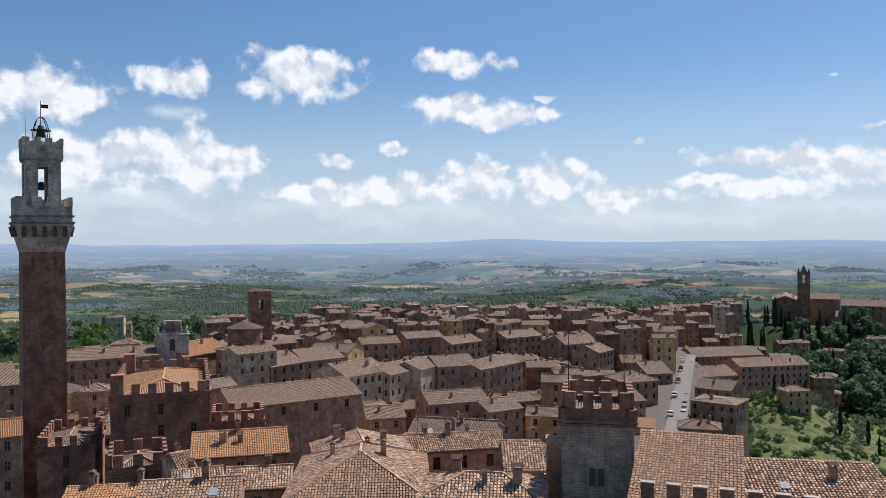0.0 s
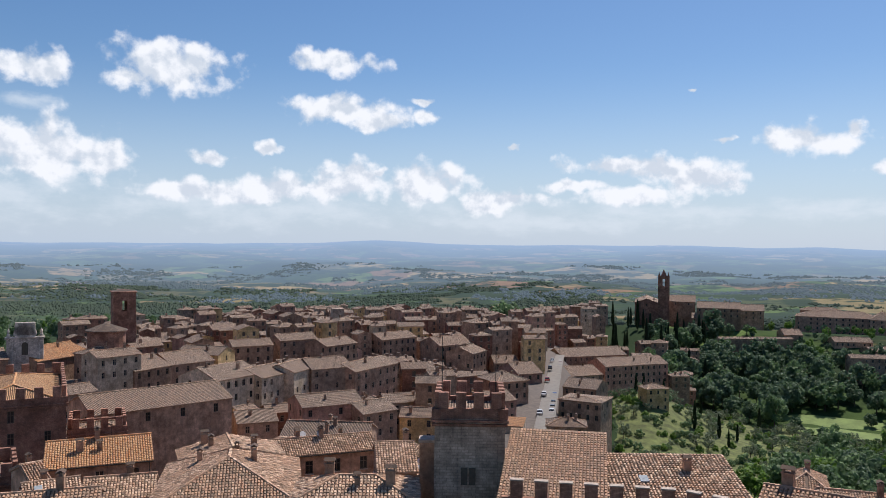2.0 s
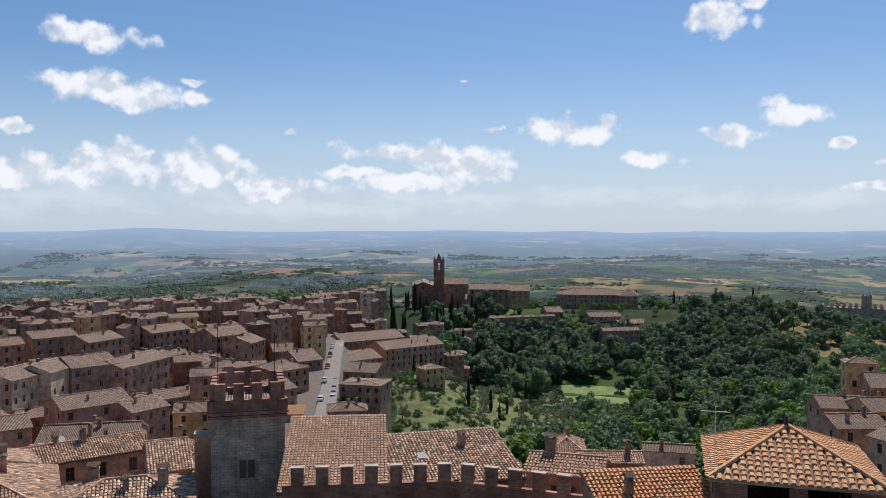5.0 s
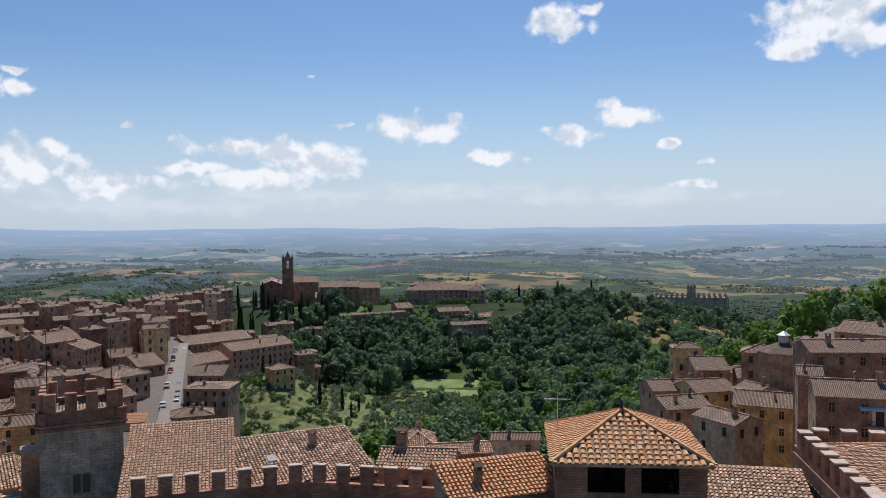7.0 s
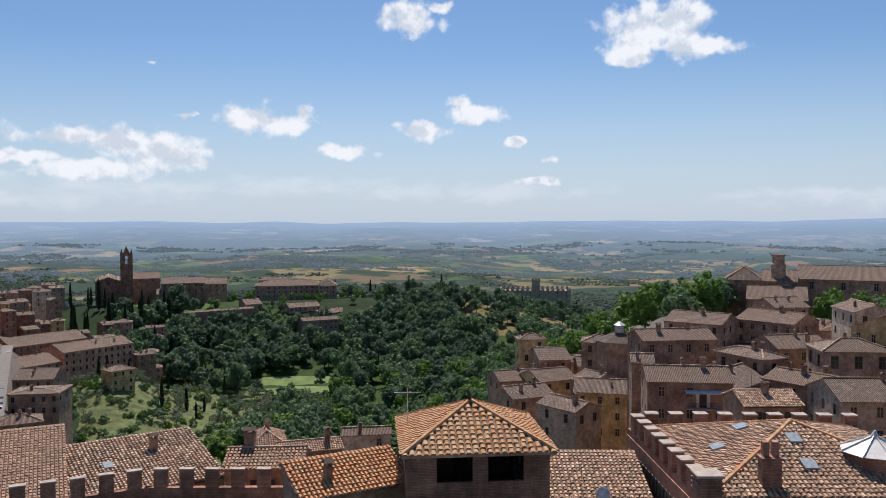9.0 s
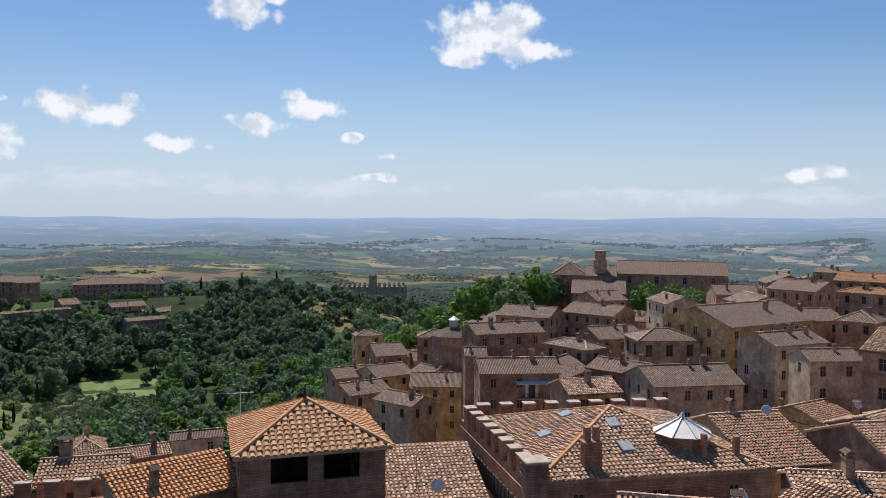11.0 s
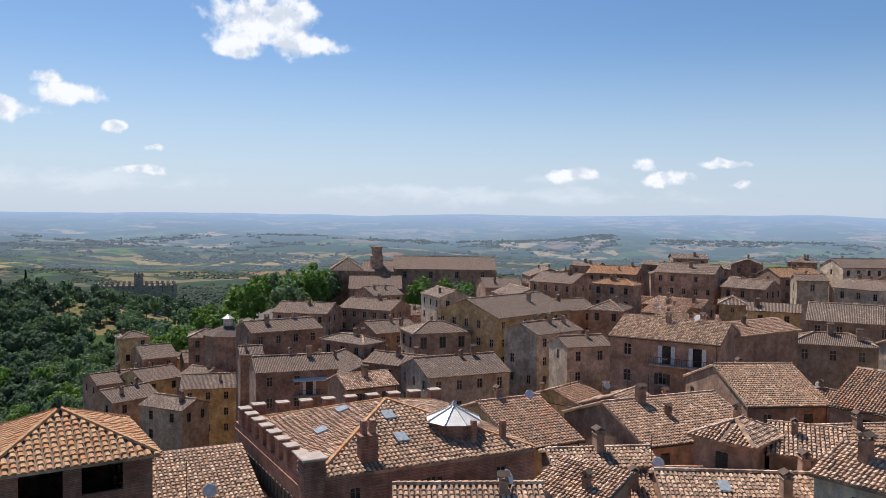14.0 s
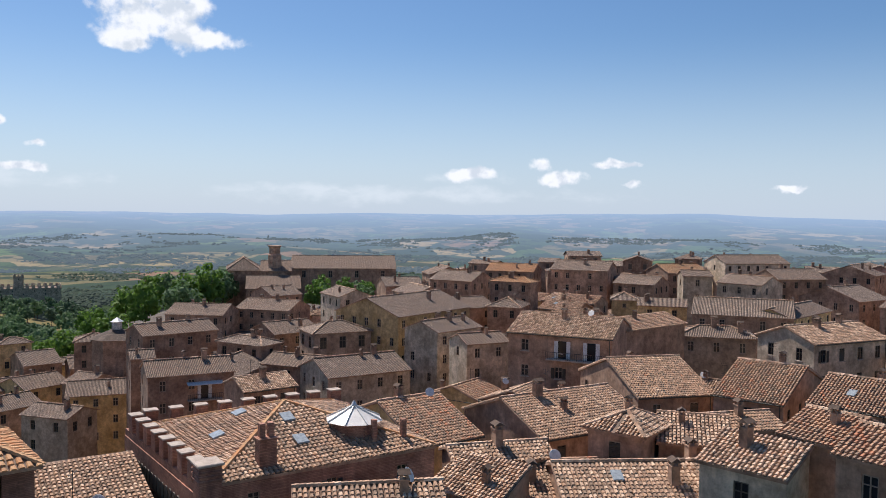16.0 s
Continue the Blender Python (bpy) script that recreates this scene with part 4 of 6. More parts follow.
def bell_tower(x, y, rz):
    """The tall brick shaft with its flared stone crown, belfry, bell cage and vane."""
    ob = thing("bell_tower", (x, y, 40), rz, "very tall red brick bell tower with a pale stone crown", "tower")
    part("shaft", square_shell("shaft", 3.75, 0, 59, MAT["brick"], half1=3.55), ob)
    part("string_course", square_shell("string_course", 3.68, 42.6, 42.9, MAT["brick"]), ob)
    part("crown", square_shell("crown", 3.6, 58.8, 64.0, MAT["white_stone"], half1=4.95), ob)
    # Solid dark panels: the shade inside the corbel arches is painted, not hollowed out.
    rib = arch_mesh("corbel_arch", 0.7, 2.0, 0.4, MAT["shutter"])
    for r in range(4):
        for i in range(5):
            p = Matrix.Rotation(r * math.pi / 2, 4, "Z") @ Vector((-3.4 + 1.7 * i, -4.6, 61.6))
            part("corbel_arch", rib, ob, pose(*p) @ pose(0, 0, 0, 0, 0, r * 90) @ pose(0, 0, 0, 14, 0, 0))
    for z, hf in ((64.0, 5.1), (65.2, 5.0)):
        part("cornice", square_shell("cornice", hf, z, z + 0.35, MAT["white_stone"]), ob)
        bm = bmesh.new()
        box(bm, -hf, -hf, z, hf, hf, z + 0.3)
        part("cornice_slab", mesh_of(bm, "cornice_slab", MAT["white_stone"]), ob)
    part("gallery", square_shell("gallery", 4.7, 64.3, 67.2, MAT["white_stone"]), ob)
    ring_of_merlons(ob, 4.75, 67.2, 4, 1.7, 1.75, "white_stone")
    bm = bmesh.new()
    box(bm, -4.2, -4.2, 66.2, 4.2, 4.2, 66.5)
    part("gallery_floor", mesh_of(bm, "gallery_floor", MAT["stone"]), ob)
    part("belfry", square_shell("belfry", 3.0, 66.4, 78.3, MAT["white_stone"], (1.7, 68.2, 74.6)), ob)
    bm = bmesh.new()
    box(bm, -2.9, -2.9, 77.4, 2.9, 2.9, 77.8)
    part("belfry_floor", mesh_of(bm, "belfry_floor", MAT["stone"]), ob)
    part("cornice", square_shell("cornice", 3.3, 75.7, 76.1, MAT["stone"]), ob)
    part("belfry_parapet", square_shell("belfry_parapet", 3.4, 76.1, 78.6, MAT["white_stone"]), ob)
    ring_of_merlons(ob, 3.45, 78.5, 4, 1.2, 1.5, "white_stone")
    part("belfry_bell", lathe("belfry_bell", [(0.9, 70.4), (0.75, 70.9), (0.55, 71.6), (0.4, 71.9), (0.1, 72.0)], MAT["bronze"]), ob)
    part("bell", lathe("bell", [(1.0, 80.4), (0.8, 80.9), (0.6, 82.0), (0.45, 82.5), (0.1, 82.8)], MAT["bronze"]), ob)
    for i in range(4):
        bm = bmesh.new()
        a = math.pi / 4 + i * math.pi / 2
        for k in range(10):
            t0, t1 = k / 10 * math.pi / 2, (k + 1) / 10 * math.pi / 2
            p0 = Vector((1.9 * math.cos(a) * math.cos(t0), 1.9 * math.sin(a) * math.cos(t0), 79.6 + 4.6 * math.sin(t0)))
            p1 = Vector((1.9 * math.cos(a) * math.cos(t1), 1.9 * math.sin(a) * math.cos(t1), 79.6 + 4.6 * math.sin(t1)))
            d = (p1 - p0).to_track_quat("Z", "Y").to_matrix().to_4x4()
            ring = [[bm.verts.new((Matrix.Translation(p) @ d) @ Vector((0.09 * math.cos(j * 1.571), 0.09 * math.sin(j * 1.571), 0))) for j in range(4)] for p in (p0, p1)]
            for j in range(4):
                bm.faces.new((ring[0][j], ring[0][(j + 1) % 4], ring[1][(j + 1) % 4], ring[1][j]))
        part("cage_bar", mesh_of(bm, "cage_bar", MAT["iron"]), ob)
    part("cage_ring", lathe("cage_ring", [(1.75, 81.6), (1.75, 81.75)], MAT["iron"]), ob)
    part("mast", lathe("mast", [(0.09, 78), (0.06, 87.3)], MAT["iron"], 8), ob)
    part("mast", lathe("mast", [(0.06, 78), (0.04, 83.5)], MAT["iron"], 8), ob, pose(-2.9, -2.9, 0))
    bm = bmesh.new()
    box(bm, 0.05, -0.03, 85.9, 1.3, 0.03, 86.6)
    part("vane", mesh_of(bm, "vane", MAT["iron"]), ob)
    dial = part("clock_face", lathe("clock_face", [(1.75, 0), (1.75, 0.15)], MAT["cap"]), ob, pose(-3.7, -1.8, 29.7, 0, -90, 0))
    pointer_me = box_mesh("pointer", (0.16, 0.06, 1.2), MAT["iron"])
    part("pointer", pointer_me, dial, pose(0, 0, 0.17, 0, 90, 0))
    slit = box_mesh("slit", (0.5, 0.2, 1.6), MAT["shutter"])
    for q in (-1.9, 1.9):
        part("slit", slit, ob, pose(q, -3.57, 56.2))


bell_tower(-75.8, 152.2, 33)


def battlement_block(x, y, rz, w, d, z, inner=0.6, label="", roof=True, floors=2, wall="brick", gap=4.2, mw=1.3, mg=1.3, mh=1.6, base=None, name="palace", fresh=False, win=(0.9, 1.8)):
    """A palace block with merlons on all sides and a tiled roof set within them."""
    ob = house(x, y, rz, w, d, z - 0.9, "hip" if roof else "shed", wall, rise=inner, floors=floors, gap=gap, stacks=0, over=-0.5, label=label, name=name, base=base, shut=0.2, win=win, fresh=fresh)
    h = z - ob.location.z
    for a, b in (((0, 0.25), (w, 0.25)), ((0, d - 0.25), (w, d - 0.25)), ((0.25, 0), (0.25, d)), ((w - 0.25, 0), (w - 0.25, d))):
        merlons(ob, a, b, h, mw, mg, mh, 0.55, wall, False)
    for zz, ex in ((h - 1.5, 0.22), (h - 1.15, 0.32)):
        bm = bmesh.new()
        loops = []
        for e2, z2 in ((-0.02, zz), (ex, zz), (ex, zz + 0.22), (-0.02, zz + 0.22)):
            loops.append([bm.verts.new(c) for c in ((-e2, -e2, z2), (w + e2, -e2, z2), (w + e2, d + e2, z2), (-e2, d + e2, z2))])
        for a, b in zip(loops, loops[1:]):
            for k in range(4):
                bm.faces.new((a[k], a[(k + 1) % 4], b[(k + 1) % 4], b[k]))
        part("cornice", mesh_of(bm, "cornice", MAT[wall]), ob)
    return ob


palace = battlement_block(-51.7, 124.7, 17.2, 14.8, 27.0, 76.6, 1.8, "red brick town palace block crowned with square merlons", fresh=True)
for tx in (0.9, 0.0):
    part("turret", box_mesh("turret", (1.9, 1.9, 3.6), MAT["brick"], 0.05), palace, pose(1.0, 1.0 if tx else 26.0, 76.1 - palace.location.z))
dial = part("sundial", lathe("sundial", [(1.9, 0), (1.9, 0.12)], MAT["cap"]), palace, pose(-0.02, 9.0, 71.6 - palace.location.z, 90, 0, -90))
part("sundial_ring", lathe("sundial_ring", [(1.5, 0.12), (1.5, 0.2)], MAT["stone"]), dial)
battlement_block(-67.8, 133.8, 17.2, 9.0, 15.0, 66.3, 1.6, "lower red brick palace wing with merlons beside the tower", win=(1.0, 2.2))
battlement_block(-43.2, 103.3, 20.8, 7.3, 9.0, 71.2, 1.4, "small brick palace annexe with merlons and a tiled roof", floors=1)
battlement_block(-40.2, 139.3, 14.3, 8.8, 8.0, 69.3, 1.0, "brick palace wing with merlons before the long hall", floors=1)
tower = battlement_block(10.1, 69.3, -10.8, 6.1, 6.4, 85.8, 0.4, "square grey stone tower with a brick battlement", wall="stone", floors=0, mw=1.0, mg=0.75, mh=1.4, name="tower", roof=False)
for ch in tower.children:
    if ch.name.startswith(("merlon", "parapet", "cornice")):
        ch.data = ch.data.copy()
        ch.data.materials[0] = MAT["brick"]
tz = 85.8 - tower.location.z
for px, py, ph in ((0.6, 0.6, 7.0), (5.4, 4.0, 6.0)):
    part("aerial", lathe("aerial", [(0.05, 0), (0.03, ph)], MAT["iron"], 6), tower, pose(px, py, tz - 0.8))
part("slit", box_mesh("slit", (0.55, 0.2, 1.5), MAT["shutter"]), tower, pose(2.6, 0.02, tz - 6.6))
part("slit", box_mesh("slit", (0.55, 0.2, 1.5), MAT["shutter"]), tower, pose(3.3, 0.02, tz - 6.6))
stack = thing("chimney_stack", (10.1, 73.4, 70), -10, "broad brown chimney stack with a pale tiled cap", "chimney")
part("stack", box_mesh("stack", (1.5, 1.5, 12.0), MAT["brown"], 0.04), stack)
part("cap", box_mesh("cap", (1.7, 1.7, 0.3), MAT["cap"], 0.05), stack, pose(0, 0, 12.0))
wall_walk = thing("battlement_wall", (14.0, 59.3, 60), 0, "curved brick palace front topped with merlons", "wall")
ends = [Vector((14.0, 59.3)), Vector((26.1, 55.0)), Vector((33.8, 47.1))]
for va, vb in zip(ends, ends[1:]):
    va, vb = va - ends[0], vb - ends[0]
    merlons(wall_walk, va, vb, 21.15, 1.0, 0.95, 1.25, 0.45, "brick")
    ve, vm = vb - va, (va + vb) / 2
    part("front", box_mesh("front", (ve.length, 0.5, 20.25), MAT["brick"]), wall_walk, pose(vm.x, vm.y, 0, 0, 0, math.degrees(math.atan2(ve.y, ve.x))))
villa = house(41.0, 19.9, -46.5, 14.6, 14.5, 85.0, "hip", "brick", rise=2.25, fine=True, floors=1, gap=4.4, win=(0.7, 0.75), stacks=0, seed=5, ridges="tile_fresh", label="brick palace with a hipped tile roof behind brick battlements", name="palace", over=0.1)
vz = 85.0 - villa.location.z
# Dark panel in place of the shaded hollow below each little arch.
niche = arch_mesh("corbel_arch", 0.5, 1.0, 0.2, MAT["shutter"])
for va, vb in ((Vector((-0.15, 1.3)), Vector((-0.75, 15.2))), (Vector((-0.4, 15.2)), Vector((15.4, 14.6)))):
    merlons(villa, va, vb, vz - 0.15, 0.95, 0.95, 1.15, 0.75, "brick")
    ve, vm = vb - va, (va + vb) / 2
    turn = math.degrees(math.atan2(ve.y, ve.x))
    part("battlement_base", box_mesh("battlement_base", (ve.length + 0.7, 0.9, 2.4), MAT["brick"]), villa, pose(*vm, vz - 3.0, 0, 0, turn))
    if va.y < 2:
        for i in range(19):
            q = va + ve * ((i + 0.5) / 19)
            part("corbel_arch", niche, villa, pose(q.x - 0.42, q.y, vz - 2.5, 0, 0, turn + 180))
part("corner_post", box_mesh("corner_post", (1.25, 1.25, 3.4), MAT["brick"], 0.04), villa, pose(-0.1, 0.35, vz - 2.2))
for zz in (0.35, 0.6, 0.85):
    part("corner_band", box_mesh("corner_band", (1.4, 1.4, 0.12), MAT["brick"], 0.03), villa, pose(-0.1, 0.35, vz + zz))
part("corner_cap", box_mesh("corner_cap", (1.5, 1.5, 0.16), MAT["cap"], 0.04), villa, pose(-0.1, 0.35, vz + 1.2))
drum = part("lantern_drum", prism("lantern_drum", 8, 1.45, 1.45, 1.3, MAT["brick"]), villa, pose(10.4, 3.2, vz + 0.4))
hood = part("lantern_roof", prism("lantern_roof", 8, 1.9, 0.14, 0.85, MAT["lantern_glass"]), drum, pose(0, 0, 1.3))
rib_me = box_mesh("rib", (1.98, 0.07, 0.07), MAT["zinc"], 0.01)
for i in range(8):
    part("rib", rib_me, hood, pose(0, 0, 0, 0, 0, i * 45) @ pose(1.0, 0, 0.45, 0, 25.8, 0))
part("lantern_knob", lathe("lantern_knob", [(0.14, 0), (0.2, 0.15), (0.06, 0.4)], MAT["zinc"], 8), hood, pose(0, 0, 0.8))
part("flue", box_mesh("flue", (0.32, 0.32, 1.7), MAT["brick"], 0.02), villa, pose(10.9, 1.4, vz + 0.3))
part("flue", box_mesh("flue", (0.34, 0.34, 1.6), MAT["brick"], 0.02), villa, pose(13.0, 1.3, vz + 0.2))
big = part("chimney", box_mesh("chimney", (1.05, 0.8, 2.1), MAT["brick"], 0.03), villa, pose(3.5, 0.9, vz + 0.0))
part("chimney_band", box_mesh("chimney_band", (1.2, 0.95, 0.12), MAT["brick"], 0.02), big, pose(0, 0, 1.95))
for cx in (-0.27, 0.27):
    part("flue", box_mesh("flue", (0.34, 0.42, 0.8), MAT["brick"], 0.02), big, pose(cx, 0, 2.1))
sky_me = box_mesh("skylight", (0.8, 1.0, 0.12), MAT["skylight"], 0.02)
for sx, sy, left in ((6.6, 5.2, False), (2.4, 6.4, True), (4.6, 8.6, True), (6.4, 2.6, False)):
    part("skylight", sky_me, villa, pose(sx, sy, vz + 0.308 * min(sx, sy) + 0.28, 0 if left else 17, -17 if left else 0, 0))
house(36.5, 13.4, -70.0, 7.5, 6.0, 84.7, "gable", "brown", floors=0, stacks=1, fine=True, seed=170)
loft = house(31.4, 33.6, -40.5, 8.3, 8.3, 86.7, "hip", "brick", rise=1.9, fresh=True, fine=True, floors=1, gap=3.0, win=(2.1, 1.5), shut=0, stacks=0, seed=11, singles=290, blanks=0.0, sill_gap=0.25, glazed=False, cols=(0.33, 0.69), label="rose brick roof loft with orange tiles and wide dark openings", name="roof_loft")
lz = 86.7 - loft.location.z
part("finial", lathe("finial", [(0.16, 0), (0.1, 0.2), (0.14, 0.35), (0.03, 0.6)], MAT["iron"], 10), loft, pose(4.1, 4.1, lz + 2.1))
mast = part("aerial", lathe("aerial", [(0.03, 0), (0.02, 2.6)], MAT["zinc"], 6), loft, pose(0.3, 5.8, lz))
part("aerial_arm", box_mesh("aerial_arm", (1.7, 0.04, 0.04), MAT["zinc"]), mast, pose(0, 0, 2.3))

campanile = thing("bell_tower", (245.5, 547.5, 42.8), -24, "slender dark brick church bell tower with corner pinnacles", "tower")
part("shaft", square_shell("shaft", 4.0, 0, 27.1, MAT["brick"]), campanile)
part("belfry", square_shell("belfry", 4.0, 27.1, 36.1, MAT["brick"], (1.6, 28.6, 34.1)), campanile)
part("spire", prism("spire", 4, 3.0, 0.1, 5.0, MAT["brick"], math.pi / 4), campanile, pose(0, 0, 36.1))
for i in range(4):
    part("pinnacle", prism("pinnacle", 4, 0.7, 0.05, 2.8, MAT["brick"]), campanile, pose(3.2 * (-1) ** i, 3.2 * (-1) ** (i // 2), 36.1))
battlement_block(686.6, 581.9, -52.2, 78.1, 30.0, 23.0, 1.0, "far grey castle-like villa with merlons among trees", wall="stone", floors=2, gap=9.0, mw=3.0, mg=2.6, mh=2.6, name="castle")
part_tower = battlement_block(712.8, 557.6, -52.2, 9.0, 9.0, 34.5, 0.6, "square keep of the far castle-like villa", wall="stone", floors=1, mw=2.0, mg=1.6, mh=2.0, name="keep")
lantern = thing("church_lantern", (263.9, 105.0, 84.8), 10, "small round brick lantern with a stone cap over the church", "lantern")
part("drum", lathe("drum", [(2.3, -5), (2.3, 1.0), (1.9, 1.4), (1.9, 3.6), (2.3, 3.9), (2.3, 4.3)], MAT["brown"], 16), lantern)
chapel = thing("chapel", (161.2, 100.6, 58.5), 0, "octagonal brown chapel with a tiled roof and a white lantern", "chapel")
part("drum", prism("drum", 8, 5.2, 5.2, 14.0, MAT["brown"]), chapel)
part("roof", prism("roof", 8, 5.8, 1.2, 1.8, MAT["roof"]), chapel, pose(0, 0, 14.0))
part("lantern", prism("lantern", 8, 1.1, 1.1, 1.8, MAT["white_stone"]), chapel, pose(0, 0, 15.7))
part("lantern_roof", prism("lantern_roof", 8, 1.4, 0.1, 0.9, MAT["zinc"]), chapel, pose(0, 0, 17.5))
town_tower = thing("bell_tower", (-63.4, 277.9, 59.4), 20, "stout brick bell tower with arched belfry openings", "tower")
part("shaft", square_shell("shaft", 3.5, 0, 16.1, MAT["brick"]), town_tower)
part("belfry", square_shell("belfry", 3.5, 16.1, 24.1, MAT["brick"], (1.5, 18.1, 21.6)), town_tower)
part("cornice", box_mesh("cornice", (7.6, 7.6, 0.5), MAT["brick"], 0.1), town_tower, pose(0, 0, 24.1))
part("roof", prism("roof", 4, 5.0, 0.3, 0.7, MAT["roof"], math.pi / 4), town_tower, pose(0, 0, 24.6))
drum = thing("church_drum", (-62.8, 254.4, 69.5), 0, "round brick church drum under a shallow tiled roof", "church")
part("drum", lathe("drum", [(5.4, -14), (5.4, 3.4), (5.8, 3.6), (5.8, 4.0)], MAT["brick"], 20), drum)
part("roof", lathe("roof", [(6.0, 4.0), (5.9, 4.2), (0.3, 6.2)], MAT["roof"], 20), drum)
front = thing("church", (-82.4, 244.5, 65.8), 17, "pale travertine baroque church front with a curved gable", "church")
part("lower_order", box_mesh("lower_order", (9.5, 1.6, 15.0), MAT["white_stone"], 0.1), front, pose(0, 0, -8))
part("upper_order", box_mesh("upper_order", (5.2, 1.4, 7.0), MAT["white_stone"], 0.1), front, pose(0, 0, 4.2))
part("gable", arch_mesh("gable", 6.0, 3.2, 1.4, MAT["white_stone"]), front, pose(0, 0, 7.6))
part("cornice", box_mesh("cornice", (10.2, 2.0, 0.5), MAT["white_stone"], 0.08), front, pose(0, -0.1, 6.6))
part("doorway", arch_mesh("doorway", 1.6, 3.6, 0.3, MAT["shutter"]), front, pose(0, -0.85, 2.0))
for sx in (-1, 1):
    part("pinnacle", lathe("pinnacle", [(0.5, 0), (0.5, 0.6), (0.25, 1.0), (0.4, 1.6), (0.05, 2.4)], MAT["white_stone"], 10), front, pose(4.2 * sx, 0, 7.1))
    part("pilaster", box_mesh("pilaster", (0.7, 0.4, 13.5), MAT["white_stone"], 0.05), front, pose(3.4 * sx, -0.9, -7))
old_tower = thing("tower_house", (9.4, 399.9, 52.0), 5, "plain grey brick tower house rising above the roofs", "tower")
part("shaft", square_shell("shaft", 3.0, 0, 16.0, MAT["stone"]), old_tower)
part("top", box_mesh("top", (5.9, 5.9, 0.4), MAT["stone"]), old_tower, pose(0, 0, 16.0))


house(-42.7, 162.5, 32.8, 29.1, 15.0, 66.7, "gable", "brown", floors=1, gap=7.0, stacks=0, win=(1.0, 1.8), label='long brown brick hall with a low gabled tile roof', name='hall', fine=False, seed=3)
house(14.3, 62.6, -19.7, 8.3, 11.0, 79.6, "shed", "brown", rise=3.34, floors=0, stacks=0, fine=True, seed=4)
house(22.2, 59.9, -9.9, 11.7, 9.0, 79.6, "shed", "brown", rise=1.92, floors=0, stacks=1, fine=True, seed=5, singles=200)
house(227.0, 555.4, -23.0, 16.7, 45.0, 59.4, "cross", "brick", floors=1, gap=8, label='large brick church front on the hill', name='church', fine=False, seed=7, stacks=2)
house(253.0, 555.1, -25.4, 18.5, 22.0, 60.2, "gable", "brown", floors=1, gap=8, stacks=0, label='tiled church nave on the hill', name='church', fine=False, seed=8)
house(261.6, 528.8, -27.7, 28.9, 20.3, 57.6, "gable", "brown", floors=2, gap=4, name='convent', label='long brown convent building with a tiled roof', fine=False, seed=9, stacks=2)
house(289.7, 536.8, -29.5, 23.8, 20.7, 55.2, "gable", "brown", floors=2, gap=4, name='convent', label='plain brown convent wing with a tiled roof', fine=False, seed=10, stacks=2)
house(251.7, 477.8, -8.0, 47.5, 5.0, 41.9, "gable", "brown", floors=0, stacks=0, name='shed', label='long low tiled shed along the slope', fine=False, seed=11)
house(343.7, 539.9, -34.9, 54.0, 22.0, 50.4, "hip", "pink", floors=4, gap=4.0, name='hospital', label='long rose brick hospital block with rows of windows', fine=False, seed=12, stacks=2)
house(377.2, 504.6, -37.4, 14.5, 25.0, 50.7, "hip", "pink", floors=4, gap=4.0, name='hospital', label='end wing of the rose brick hospital', fine=False, seed=13, stacks=2)
house(367.8, 571.9, -33.9, 28.5, 12.3, 52.0, "hip", "pink", floors=2, gap=4, name='hospital', label='rear wing of the rose brick hospital', fine=False, seed=14, stacks=2)
house(291.9, 406.0, -16.5, 23.5, 8.4, 39.2, "gable", "brown", floors=2, stacks=1, fine=False, seed=15)
house(319.6, 459.9, -16.4, 22.7, 13.1, 41.4, "gable", "brown", floors=2, stacks=1, fine=False, seed=16)
house(330.8, 439.4, 3.2, 27.4, 11.8, 37.7, "gable", "brown", floors=2, stacks=1, fine=False, seed=17)
house(360.2, 454.6, -4.0, 30.5, 11.6, 36.8, "gable", "brown", floors=2, stacks=1, fine=False, seed=18)
house(403.8, 470.5, -16.4, 22.2, 10.6, 37.6, "gable", "brown", floors=2, stacks=1, fine=False, seed=19)
house(295.2, 475.9, -16.3, 11.5, 16.9, 44.2, "gable", "brown", floors=2, stacks=1, fine=False, seed=20)
house(258.7, 530.2, -27.0, 20.2, 17.6, 50.2, "gable", "brown", floors=2, stacks=1, fine=False, seed=21)
house(271.4, 102.1, -73.1, 37.4, 22.0, 80.8, "gable", "brown", floors=1, gap=9, win=(1.4, 2.6), stacks=0, label='large brown brick church nave with a long tiled roof', name='church', fine=False, seed=22)
house(255.6, 119.1, -66.2, 11.5, 21.2, 80.7, "hip", "brown", floors=0, stacks=0, label='tall brick apse of the church with a hipped roof', name='church', fine=False, seed=23)
house(258.4, 107.8, -68.4, 10.2, 17.1, 80.5, "gable", "brown", floors=0, stacks=0, label='brick transept of the church with a tiled roof', name='church', fine=False, seed=24)
house(245.5, 107.5, -68.2, 17.5, 19.3, 75.6, "gable", "brown", floors=1, stacks=0, label='low brown side chapel with a lean-to roof', name='chapel', fine=False, seed=25)
house(-64.1, 241.6, 49.0, 11.7, 7.5, 67.8, "hip", "brown", floors=2, gap=3.2, label='brown plaster house below the church drum', fine=False, seed=26, stacks=2)
house(-105.4, 254.0, 16.1, 8.9, 7.7, 68.1, "hip", "brown", floors=1, fine=False, seed=27)
terrace_house = house(104.6, 9.4, -105.4, 13.6, 10.8, 85.0, "gable", "brown", floors=2, gap=4.2, win=(1.0, 1.5), fine=True, seed=28, stacks=3)
balcony(terrace_house, 5.4, 12.9, 85.0 - terrace_house.location.z - 3.1)
house(105.9, -3.3, -40.3, 17.3, 3.5, 85.0, "shed", "brown", floors=0, fine=True, seed=30, stacks=3)
